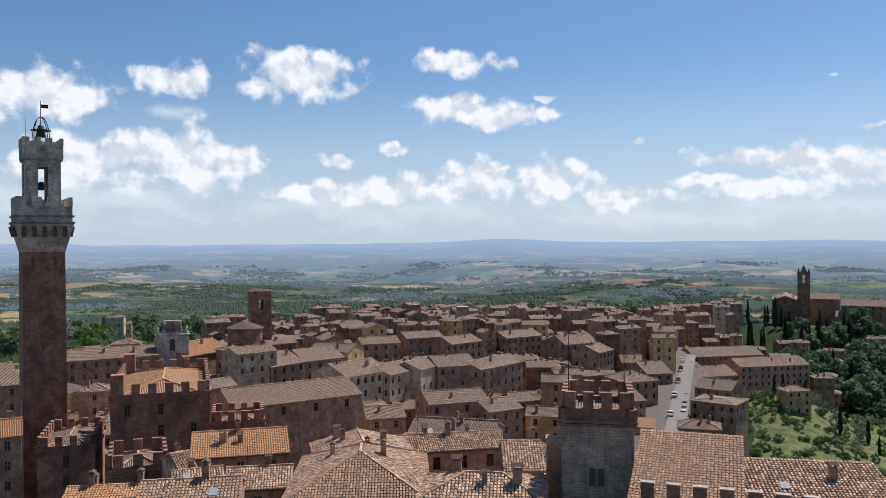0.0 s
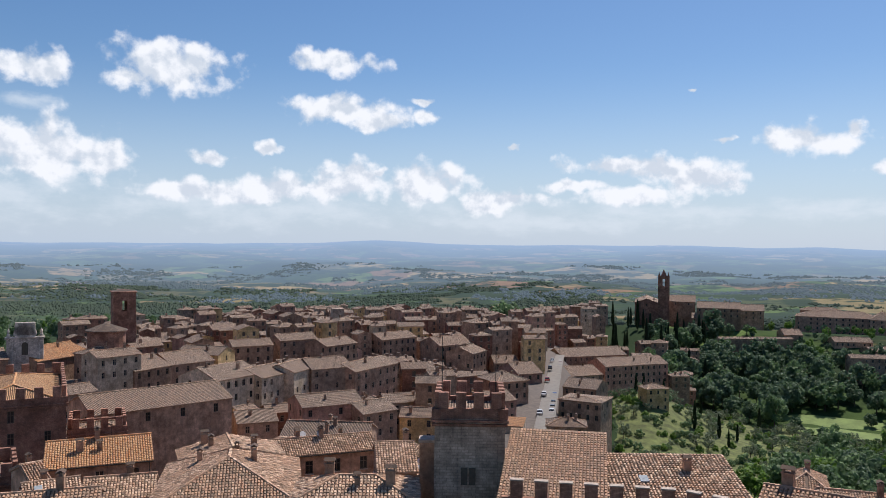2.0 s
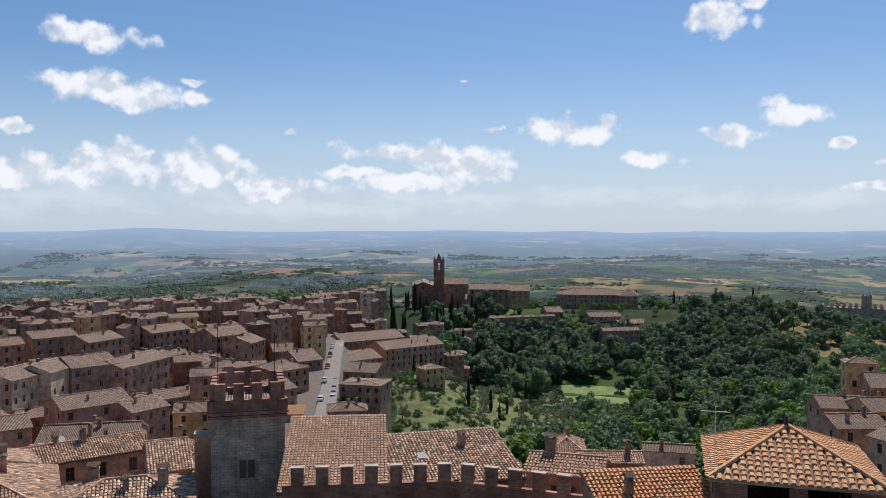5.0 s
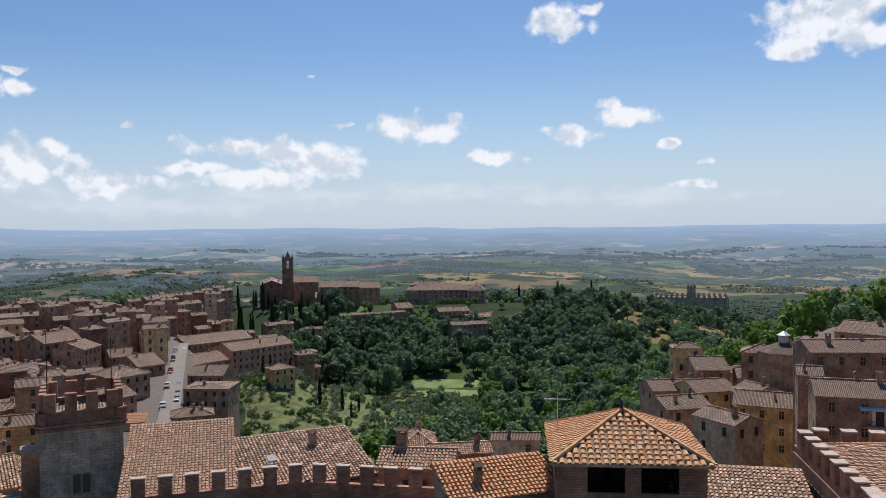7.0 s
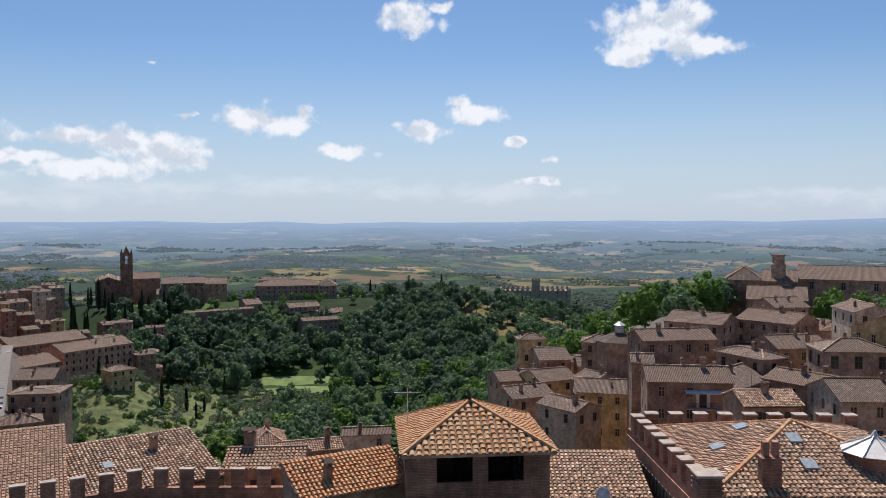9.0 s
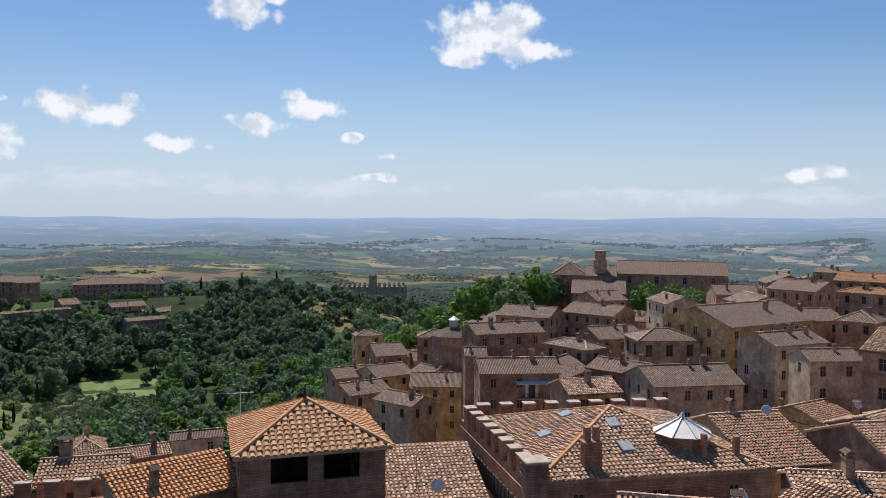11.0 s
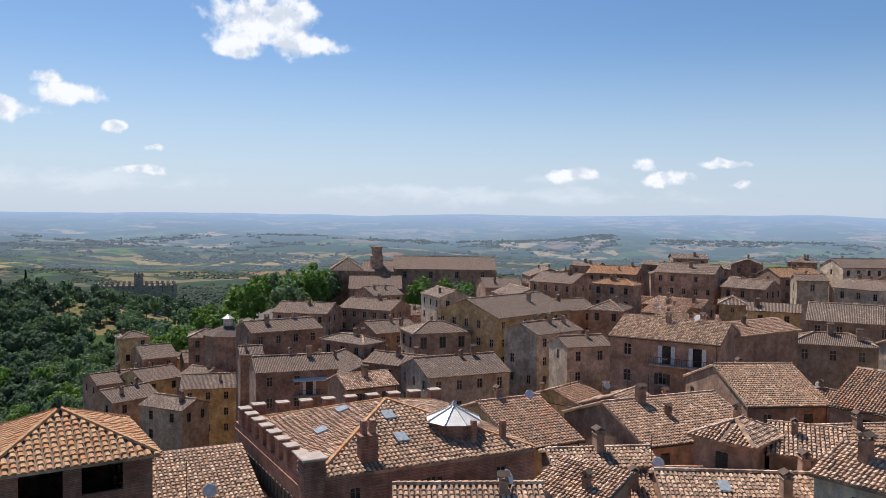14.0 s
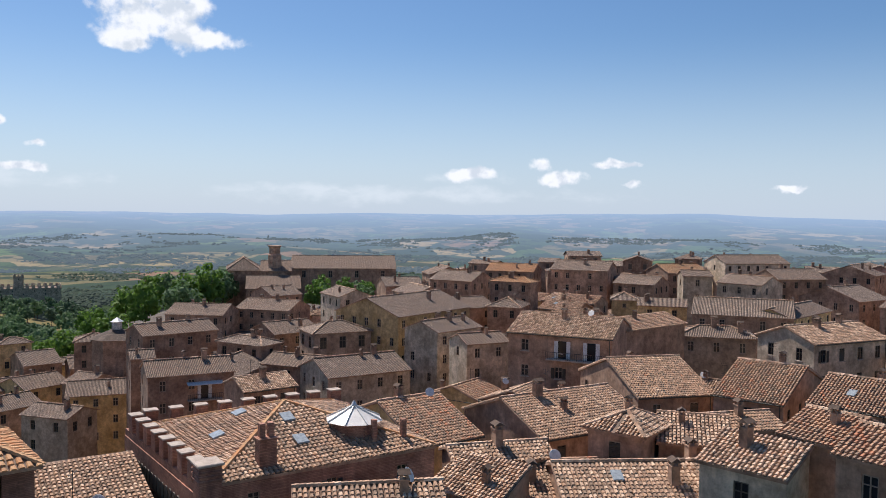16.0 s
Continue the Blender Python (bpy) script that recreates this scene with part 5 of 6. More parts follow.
house(83.8, -5.8, -66.5, 8.5, 14.7, 81.7, "gable", "brown", fine=True, seed=31)
house(83.0, -13.0, -120.3, 6.7, 13.9, 82.6, "gable", "brown", fine=True, seed=32)
house(67.9, 3.1, -49.6, 12.4, 12.3, 81.2, "gable", "brown", floors=2, fine=True, seed=33, stacks=3)
house(62.0, -0.6, -118.4, 4.4, 5.3, 84.1, "hip", "brown", floors=1, fine=True, seed=34)
house(61.7, -5.8, -95.0, 5.0, 7.1, 83.3, "gable", "brown", fine=True, seed=35)
house(65.2, -10.3, -65.3, 6.3, 4.3, 83.3, "gable", "brown", fine=True, seed=36)
house(51.5, -7.3, -124.7, 5.3, 3.5, 85.1, "shed", "cream", floors=1, fine=True, seed=37)
house(50.0, 0.8, -76.0, 12.7, 7.6, 82.2, "gable", "brown", fine=True, seed=38, stacks=3)
house(51.8, 4.0, -73.4, 6.3, 7.6, 81.5, "gable", "brown", fine=True, seed=39)
house(51.1, 9.6, -115.2, 5.2, 3.9, 82.3, "shed", "brown", fine=True, seed=40)
house(53.4, 8.3, -65.4, 7.1, 3.5, 83.2, "gable", "brown", floors=1, fine=True, seed=41)
house(64.7, 13.1, -45.1, 6.4, 13.2, 80.9, "gable", "ochre", fine=True, seed=42)
house(53.6, -12.5, -135.5, 3.7, 6.4, 86.5, "gable", "brown", floors=2, fine=True, seed=43)
house(49.9, -14.7, -132.3, 3.9, 6.6, 86.4, "gable", "brown", floors=2, fine=True, seed=44)
house(77.3, -20.4, -124.9, 6.5, 10.4, 83.4, "gable", "brown", fine=True, seed=45)
house(129.2, -14.8, -93.3, 11.4, 6.8, 81.8, "hip", "grey", floors=1, fine=False, seed=46, stacks=3)
house(148.7, -19.4, -100.6, 16.7, 12.9, 83.1, "gable", "brown", fine=False, seed=47, stacks=2)
house(145.8, -35.4, -34.5, 19.1, 7.6, 83.0, "gable", "ochre", fine=False, seed=48, stacks=2)
house(106.2, -28.5, -55.5, 13.3, 9.1, 84.5, "gable", "cream", fine=True, seed=49, stacks=3)
house(169.9, -6.0, -92.9, 5.1, 6.6, 83.1, "hip", "ochre", win=(0.7, 0.9), fine=False, seed=50)
house(167.6, -11.1, -95.4, 9.6, 3.5, 82.3, "shed", "ochre", fine=False, seed=51, stacks=2)
house(188.7, -22.5, -83.5, 6.4, 5.8, 87.0, "gable", "cream", fine=False, seed=52)
house(254.8, -42.6, -68.8, 21.8, 12.5, 86.5, "gable", "cream", floors=2, fine=False, seed=53, stacks=2)
house(226.0, 8.8, -104.1, 15.8, 12.5, 85.5, "gable", "brown", fine=False, seed=54, stacks=2)
house(220.1, -13.7, -61.5, 7.0, 11.9, 83.1, "cross", "brown", fine=False, seed=55)
house(227.8, -23.1, -64.3, 12.5, 11.8, 85.0, "gable", "brown", fresh=True, fine=False, seed=56, stacks=2)
house(202.1, -32.0, -131.0, 11.4, 9.5, 84.8, "gable", "cream", fine=False, seed=57, stacks=2)
house(223.2, -50.7, -71.4, 13.8, 12.5, 84.3, "gable", "brown", fine=False, seed=58, stacks=2)
house(244.3, -67.1, -121.2, 13.9, 11.8, 84.8, "cross", "brown", fine=False, seed=59, stacks=2)
house(200.5, -50.1, -136.7, 14.6, 12.5, 82.1, "cross", "brown", fine=False, seed=60, stacks=2)
house(261.8, 31.3, -99.2, 15.9, 11.8, 82.3, "gable", "brown", fresh=True, fine=False, seed=61, stacks=2)
house(226.0, -80.1, -96.7, 12.3, 9.9, 87.6, "cross", "brown", fine=False, seed=62, stacks=2)
house(183.6, -62.3, -132.7, 9.8, 12.0, 81.7, "gable", "brown", fine=False, seed=63, stacks=2)
house(94.4, -32.9, -109.3, 5.9, 8.6, 84.0, "gable", "brown", fine=True, seed=64)
house(199.1, -23.3, -75.2, 9.1, 12.5, 77.6, "gable", "brown", fine=False, seed=65, stacks=2)
house(213.6, -7.9, -116.0, 11.0, 10.5, 83.1, "gable", "brown", fine=False, seed=66, stacks=2)
awning_house = house(108.2, 62.6, -53.1, 12.5, 8.7, 75.8, "gable", "brown", floors=2, fine=False, seed=67, stacks=3)
balcony(awning_house, 5.6, 10.7, 75.8 - awning_house.location.z - 4.0, 1, True)
house(129.4, 75.8, -39.2, 13.9, 8.2, 78.3, "gable", "brown", fine=False, seed=69, stacks=2)
house(139.1, 97.7, -59.5, 14.3, 10.4, 64.3, "gable", "ochre", fine=False, seed=70, stacks=2)
house(146.9, 112.5, -24.2, 9.7, 10.1, 63.2, "gable", "ochre", fine=False, seed=71, stacks=2)
house(141.8, 48.8, -52.3, 11.5, 8.5, 77.9, "hip", "grey", win=(1.3, 2.2), shut=0, fine=False, seed=72, stacks=2)
house(118.9, 38.5, -47.8, 14.6, 11.4, 74.7, "gable", "cream", fine=False, seed=73, stacks=3)
house(153.3, 61.0, -38.7, 10.7, 9.9, 75.7, "gable", "brown", fine=False, seed=74, stacks=2)
house(146.2, 33.8, -27.4, 23.0, 16.2, 81.0, "gable", "ochre", fine=False, seed=75, stacks=2)
house(137.8, 24.8, -33.6, 11.6, 8.3, 79.6, "gable", "cream", fine=False, seed=76, stacks=3)
house(128.7, 18.3, -54.6, 7.9, 6.6, 79.2, "gable", "cream", fine=False, seed=77)
house(176.4, 37.7, -56.5, 8.8, 12.5, 82.1, "cross", "brown", fine=False, seed=78, stacks=2)
house(178.3, 55.1, -51.2, 8.0, 12.5, 81.0, "cross", "cream", fine=False, seed=79, stacks=2)
house(171.1, 47.9, -97.8, 6.2, 8.7, 79.9, "gable", "brown", fresh=True, fine=False, seed=80)
house(135.3, 64.7, -109.7, 10.5, 5.2, 77.0, "hip", "brown", fine=False, seed=81, stacks=2)
house(124.1, 74.9, -54.5, 3.8, 5.4, 75.2, "gable", "brown", fine=False, seed=82)
house(118.4, 53.6, 0.1, 13.2, 9.7, 74.1, "gable", "brown", fine=False, seed=83, stacks=3)
house(129.3, 53.7, -102.3, 10.3, 7.3, 74.5, "gable", "brown", fine=False, seed=84, stacks=3)
house(102.5, 45.1, -43.7, 7.8, 7.2, 75.7, "gable", "brown", fine=True, seed=85)
house(188.0, 104.0, -85.5, 15.0, 12.0, 74.3, "gable", "brown", fine=False, seed=86, stacks=2)
house(201.6, 91.1, -98.2, 15.8, 12.0, 74.7, "gable", "brown", fine=False, seed=87, stacks=2)
house(213.1, 85.5, -36.4, 9.9, 11.6, 77.0, "gable", "brown", fine=False, seed=88, stacks=2)
house(216.7, 41.3, -111.5, 13.1, 11.8, 82.6, "gable", "brown", fine=False, seed=89, stacks=2)
house(201.6, 23.0, -107.2, 10.8, 5.7, 83.8, "hip", "brown", fresh=True, fine=False, seed=90, stacks=2)
house(177.6, 26.8, -49.8, 9.3, 10.6, 79.3, "gable", "brown", fine=False, seed=91, stacks=2)
house(176.0, 20.6, -98.8, 7.4, 9.0, 80.2, "hip", "brown", fine=False, seed=92)
house(235.3, 58.4, -63.0, 11.9, 12.5, 78.6, "gable", "brown", fine=False, seed=93, stacks=2)
house(255.8, 48.6, -66.3, 12.8, 12.5, 81.0, "cross", "brown", fine=False, seed=94, stacks=2)
house(118.8, 91.6, -97.8, 9.5, 6.8, 66.2, "gable", "cream", fine=False, seed=95, stacks=2)
house(164.2, 114.1, -47.9, 9.1, 9.0, 64.3, "gable", "brown", fine=False, seed=96, stacks=2)
house(166.3, 128.2, -18.8, 9.9, 10.9, 63.8, "gable", "brown", fine=False, seed=97, stacks=2)
house(156.5, 107.8, -58.9, 7.8, 7.2, 71.8, "hip", "brown", fine=False, seed=98)
house(-31.5, 100.2, 14.7, 11.9, 10.5, 73.3, "gable", "brown", fresh=True, fine=True, seed=99, stacks=3)
house(-22.4, 82.0, 8.9, 6.6, 6.8, 74.9, "gable", "brown", fine=True, seed=100)
house(-14.6, 73.6, 2.6, 13.0, 15.7, 76.3, "hip", "brown", fine=True, seed=101, stacks=3)
house(-14.1, 88.9, 12.5, 10.5, 6.0, 76.4, "cross", "brown", rise=1.3, fine=True, seed=102, stacks=3)
house(-38.5, 81.4, 8.6, 11.0, 3.5, 74.2, "gable", "brown", fresh=True, fine=True, seed=103, stacks=3)
house(6.4, 84.8, -1.1, 4.1, 9.9, 76.0, "gable", "brown", fine=True, seed=104)
house(-1.9, 66.0, -6.0, 9.9, 6.7, 79.0, "hip", "brown", fine=True, seed=105, stacks=3)
house(-6.0, 99.8, 12.7, 13.9, 6.7, 73.9, "gable", "brown", fine=True, seed=106, stacks=3)
house(-5.2, 103.9, -1.2, 5.1, 6.1, 73.4, "gable", "brown", fine=True, seed=107)
house(-6.0, 129.9, -13.6, 13.9, 10.6, 68.8, "gable", "brown", fine=False, seed=108, stacks=3)
house(-3.4, 190.0, 19.6, 15.2, 11.0, 61.8, "gable", "pink", stacks=1, fine=False, seed=109)
house(10.6, 189.7, 30.4, 9.9, 10.3, 60.0, "gable", "brown", fine=False, seed=110, stacks=2)
house(-24.4, 203.5, 48.9, 15.2, 14.2, 66.1, "gable", "cream", floors=4, gap=2.4, fine=False, seed=111, stacks=2)
house(-14.2, 211.5, 54.9, 13.7, 10.8, 65.3, "gable", "cream", floors=4, gap=2.4, fine=False, seed=112, stacks=2)
house(-6.2, 217.9, 61.9, 11.3, 9.9, 65.6, "gable", "cream", floors=4, fine=False, seed=113, stacks=2)
house(-1.6, 224.0, 23.3, 12.2, 12.4, 65.4, "gable", "grey", floors=4, gap=2.6, fine=False, seed=114, stacks=2)
house(10.3, 225.8, 49.4, 20.7, 10.0, 64.3, "gable", "brown", floors=4, fine=False, seed=115, stacks=2)
house(-17.6, 184.2, 14.1, 9.0, 10.2, 59.7, "gable", "brown", fine=False, seed=116)
house(20.2, 199.0, -12.9, 9.7, 8.2, 57.2, "gable", "ochre", fine=False, seed=117, stacks=2)
house(-28.0, 83.4, 21.3, 5.1, 6.6, 74.3, "gable", "brown", fine=True, seed=118)
house(-25.1, 65.3, 9.2, 8.1, 6.6, 78.5, "gable", "brown", fine=True, seed=119)
house(-31.2, 95.0, 35.1, 2.0, 7.2, 73.1, "gable", "brown", fine=True, seed=120)
house(71.4, 322.2, -2.1, 10.1, 12.8, 51.7, "gable", "brown", floors=4, fine=False, seed=121, stacks=2)
house(73.6, 290.8, 12.7, 10.1, 17.1, 52.2, "gable", "pink", floors=4, fine=False, seed=122, stacks=2)
house(125.0, 401.0, 10.2, 37.7, 18.8, 42.5, "gable", "brown", fine=False, seed=123, stacks=2)
house(138.6, 375.2, 11.9, 36.4, 16.7, 41.3, "gable", "pink", fine=False, seed=124, stacks=2)
house(114.0, 362.5, 15.0, 21.4, 18.3, 38.8, "gable", "brown", fine=False, seed=125, stacks=2)
house(94.6, 305.7, -17.1, 16.2, 10.3, 39.8, "gable", "brown", fine=False, seed=126, stacks=2)
house(60.4, 207.6, -16.7, 10.5, 8.0, 52.0, "hip", "brown", fine=False, seed=127, stacks=2)
house(77.7, 253.4, -37.6, 14.2, 12.0, 50.0, "hip", "brown", rise=0.3, floors=2, gap=2.6, stacks=1, seed=160)
house(90.5, 290.0, -37.6, 13.0, 14.0, 47.5, "gable", "brown", floors=2, gap=2.8, stacks=2, seed=161)
house(47.5, 216.5, -20.0, 8.4, 8.6, 50.5, "shed", "cream", rise=0.7, fresh=True, floors=2, stacks=0, seed=162)
house(48.0, 232.0, 20.0, 12.0, 12.0, 53.5, "gable", "pink", floors=4, gap=2.6, stacks=2, seed=163)
house(57.0, 252.0, 20.0, 12.0, 13.0, 56.0, "hip", "brown", floors=4, gap=2.6, stacks=2, seed=164)
house(141.4, 331.1, 5.3, 10.5, 8.5, 38.1, "hip", "ochre", fine=False, seed=128, stacks=2)
house(-78.5, 242.6, 61.0, 20.3, 17.0, 66.0, "gable", "brown", fresh=True, floors=0, fine=False, seed=129, stacks=2)
house(-106.2, 226.3, 31.4, 24.9, 13.0, 67.2, "gable", "brown", floors=2, fine=False, seed=130, stacks=2)
house(-102.3, 171.9, 38.4, 10.7, 20.2, 69.2, "gable", "brown", fine=False, seed=131, stacks=2)
house(-76.7, 128.9, 27.6, 7.9, 10.0, 68.7, "gable", "brown", fresh=True, fine=False, seed=132)
house(-102.7, 249.7, 19.9, 7.4, 6.8, 69.0, "hip", "brown", fine=False, seed=133)
house(-50.4, 234.7, 53.7, 13.6, 15.8, 64.0, "gable", "brown", fine=False, seed=134, stacks=2)
house(-42.5, 246.4, 40.5, 14.4, 15.2, 63.9, "gable", "brown", fine=False, seed=135, stacks=2)
house(-58.4, 227.6, 44.8, 13.1, 8.1, 68.7, "gable", "cream", fine=False, seed=136, stacks=2)
house(-44.9, 266.2, -22.2, 15.0, 11.0, 64.7, "gable", "ochre", fine=False, seed=137, stacks=2)
house(-30.4, 298.5, 20.2, 15.0, 10.5, 62.5, "gable", "brown", fine=False, seed=138, stacks=2)
house(-14.1, 309.7, 26.2, 15.5, 10.6, 63.2, "gable", "brown", fine=False, seed=139, stacks=2)
house(3.2, 300.0, 43.2, 16.0, 11.5, 62.1, "gable", "brown", fine=False, seed=140, stacks=2)
house(26.0, 331.0, 34.3, 19.0, 12.0, 60.6, "gable", "brown", fine=False, seed=141, stacks=2)
house(49.4, 326.3, 24.2, 16.5, 15.7, 58.5, "gable", "brown", fine=False, seed=142, stacks=2)
house(60.8, 314.2, 52.9, 13.0, 11.9, 56.7, "gable", "brown", fine=False, seed=143, stacks=2)
house(31.3, 53.5, -42.7, 5.7, 4.3, 81.6, "gable", "brown", fine=True, seed=144)
house(27.9, 39.0, -16.8, 7.2, 3.6, 83.6, "shed", "brown", fresh=True, fine=True, seed=145)
house(58.4, 93.2, -29.7, 4.5, 6.9, 70.0, "hip", "brown", fine=True, seed=146)
house(87.1, 109.6, -37.0, 8.4, 3.9, 62.9, "gable", "cream", floors=1, fine=False, seed=147)
house(55.9, 82.9, -27.7, 7.9, 4.0, 71.6, "gable", "brown", fine=True, seed=148)
house(34.6, 27.3, -47.0, 8.0, 11.5, 81.2, "shed", "brown", rise=2.9, floors=0, stacks=0, fine=True, seed=149)
house(163.5, 131.8, -38.5, 7.0, 5.7, 69.2, "hip", "ochre", fine=False, seed=151)
house(158.7, 121.7, -38.0, 8.0, 12.1, 65.6, "gable", "brown", fine=False, seed=152)
house(144.9, 122.9, -30.7, 10.7, 9.1, 62.1, "gable", "pink", fine=False, seed=153, stacks=2)
house(146.9, 104.0, -101.6, 6.4, 8.7, 65.1, "gable", "brown", fine=False, seed=154)
house(123.7, 101.5, -22.7, 9.6, 8.8, 64.6, "gable", "brown", fine=False, seed=155, stacks=2)

# ---------------------------------------------------------------- the rest of the old town
TAKEN = []
for ob in list(scene.objects):
    if ob.parent is None and ob.type == "EMPTY":
        wl_ = [c for c in ob.children if c.name.startswith("wall")]
        if wl_:
            bb = [ob.matrix_basis @ Vector(q) for q in wl_[0].bound_box]
            cx, cy = sum(p.x for p in bb) / 8, sum(p.y for p in bb) / 8
            TAKEN.append((cx, cy, 0.42 * max((p - bb[0]).xy.length for p in bb)))


def free(x, y, r):
    return all((x - a) ** 2 + (y - b) ** 2 > (r + c) ** 2 for a, b, c in TAKEN)


def on_street(x, y, r):
    """Distance to the straight road through the lower town."""
    ax, ay, bx, by = 60, 212, 128, 418
    t = max(0, min(1, ((x - ax) * (bx - ax) + (y - ay) * (by - ay)) / ((bx - ax) ** 2 + (by - ay) ** 2)))
    return math.hypot(x - ax - t * (bx - ax), y - ay - t * (by - ay)) < r


KNOWN = list(PLACED)


def sight_limit(corners, z, rise):
    """The eave height at which a house leaves the known facades behind it in view from the terrace."""
    bearings = [math.degrees(math.atan2(*q)) for q in corners]
    far = max(math.hypot(*q) for q in corners)
    near = min(math.hypot(*q) for q in corners)
    lo, hi = min(bearings), max(bearings)
    for a, b, d, low in KNOWN:
        if d > near and a < hi - 0.15 and b > lo + 0.15:
            z = min(z, 100 - (100 - low) * (near + far) / 2 / d - rise)
    return z


fill = random.Random(41)
FAR_MATS = ("brown", "grey", "pink", "ochre", "cream", "brick", "roof", "shutter")
far_v, far_f, far_m, far_uv = [], [], [], []


def far_house(x, y, rz, w, d, eave, roof, wall, floors, gap, rnd):
    """A distant house for the joined mass of roofs: walls, sunk panes, two or four roof planes, chimney."""
    m = pose(x, y, 0, 0, 0, rz)
    z0 = min(ground_z(x, y), ground_z(*(m @ Vector((w, d, 0))).xy)) - 2
    rise = min(w, d) * 0.18

    def face(pts, mat, uv=None):
        k = len(far_v)
        far_v.extend(tuple(m @ Vector(p)) for p in pts)
        far_f.append(tuple(range(k, k + len(pts))))
        far_m.append(FAR_MATS.index(mat))
        far_uv.extend(uv or [(0, 0)] * len(pts))
    k = len(far_v)
    ring = [(0, 0), (w, 0), (w, d), (0, d)]
    far_v.extend(tuple(m @ Vector((a, b, z))) for z in (z0, eave) for a, b in ring)
    for i in range(4):
        j = (i + 1) % 4
        far_f.append((k + i, k + j, k + 4 + j, k + 4 + i))
        far_m.append(FAR_MATS.index(wall))
        far_uv.extend([(0, 0)] * 4)
    if roof == "gable":
        face(((0, 0, eave), (0, d / 2, eave + rise), (0, d, eave)), wall)
        face(((w, 0, eave), (w, d, eave), (w, d / 2, eave + rise)), wall)
    g, t = 0.35, 0.12
    e = eave - g * 0.36
    if roof == "gable":
        planes = [[(-g, -g, e), (w + g, -g, e), (w + g, d / 2, eave + rise), (-g, d / 2, eave + rise)], [(w + g, d + g, e), (-g, d + g, e), (-g, d / 2, eave + rise), (w + g, d / 2, eave + rise)]]
    else:
        q = min(w, d) / 2
        r0, r1 = ((q, d / 2, eave + rise), (w - q, d / 2, eave + rise)) if w > d else ((w / 2, q, eave + rise), (w / 2, d - q, eave + rise))
        A, Bq, C, D = (-g, -g, e), (w + g, -g, e), (w + g, d + g, e), (-g, d + g, e)
        planes = [[A, Bq, r1, r0], [Bq, C, r1], [C, D, r0, r1], [D, A, r0]] if w > d else [[A, Bq, r0], [Bq, C, r1, r0], [C, D, r1], [D, A, r0, r1]]
    for pl in planes:
        o, ed = Vector(pl[0]), (Vector(pl[1]) - Vector(pl[0])).normalized()
        up = ed.cross(Vector(pl[-1]) - o).cross(ed).normalized()
        face([(p[0], p[1], p[2] + t) for p in pl], "roof", [((Vector(p) - o).dot(ed), (Vector(p) - o).dot(up)) for p in pl])
        a, b2 = pl[0], pl[1]
        face(((a[0], a[1], a[2] - 0.1), (b2[0], b2[1], b2[2] - 0.1), (b2[0], b2[1], b2[2] + t), (a[0], a[1], a[2] + t)), "brown")
    for wid, o, u, n in ((w, (0, 0), (1, 0), (0, -1)), (d, (w, 0), (0, 1), (1, 0)), (d, (0, d), (0, -1), (-1, 0))):
        count = int((wid - 1) / gap)
        for i in range(count):
            for f in range(floors):
                if rnd.random() < 0.12:
                    continue
                k, z = (i + 0.5) * wid / count, eave - 2.4 - 3.2 * f

                def at(off, out, zz):
                    return o[0] + u[0] * (k + off) + n[0] * out, o[1] + u[1] * (k + off) + n[1] * out, zz
                face((at(-0.5, 0.05, z), at(0.5, 0.05, z), at(0.5, 0.05, z + 1.6), at(-0.5, 0.05, z + 1.6)), "shutter")
                face((at(-0.6, 0.14, z - 0.1), at(0.6, 0.14, z - 0.1), at(0.6, 0, z), at(-0.6, 0, z)), "cream")
                face((at(-0.6, 0, z + 1.62), at(0.6, 0, z + 1.62), at(0.6, 0.12, z + 1.74), at(-0.6, 0.12, z + 1.74)), "cream")
    for _ in range(rnd.choice((0, 1, 1, 2))):
        cx, cy = rnd.uniform(0.2, 0.8) * w, rnd.uniform(0.2, 0.5) * d
        zz = eave + rise * cy / (d / 2)
        for a, b2, c2, d2 in ((-0.4, -0.3, 0.4, -0.3), (0.4, -0.3, 0.4, 0.3), (0.4, 0.3, -0.4, 0.3), (-0.4, 0.3, -0.4, -0.3)):
            face(((cx + a, cy + b2, zz - 0.4), (cx + c2, cy + d2, zz - 0.4), (cx + c2, cy + d2, zz + 1.3), (cx + a, cy + b2, zz + 1.3)), "brown")
        face(((cx - 0.5, cy - 0.4, zz + 1.3), (cx + 0.5, cy - 0.4, zz + 1.3), (cx + 0.5, cy + 0.4, zz + 1.4), (cx - 0.5, cy + 0.4, zz + 1.4)), "roof")


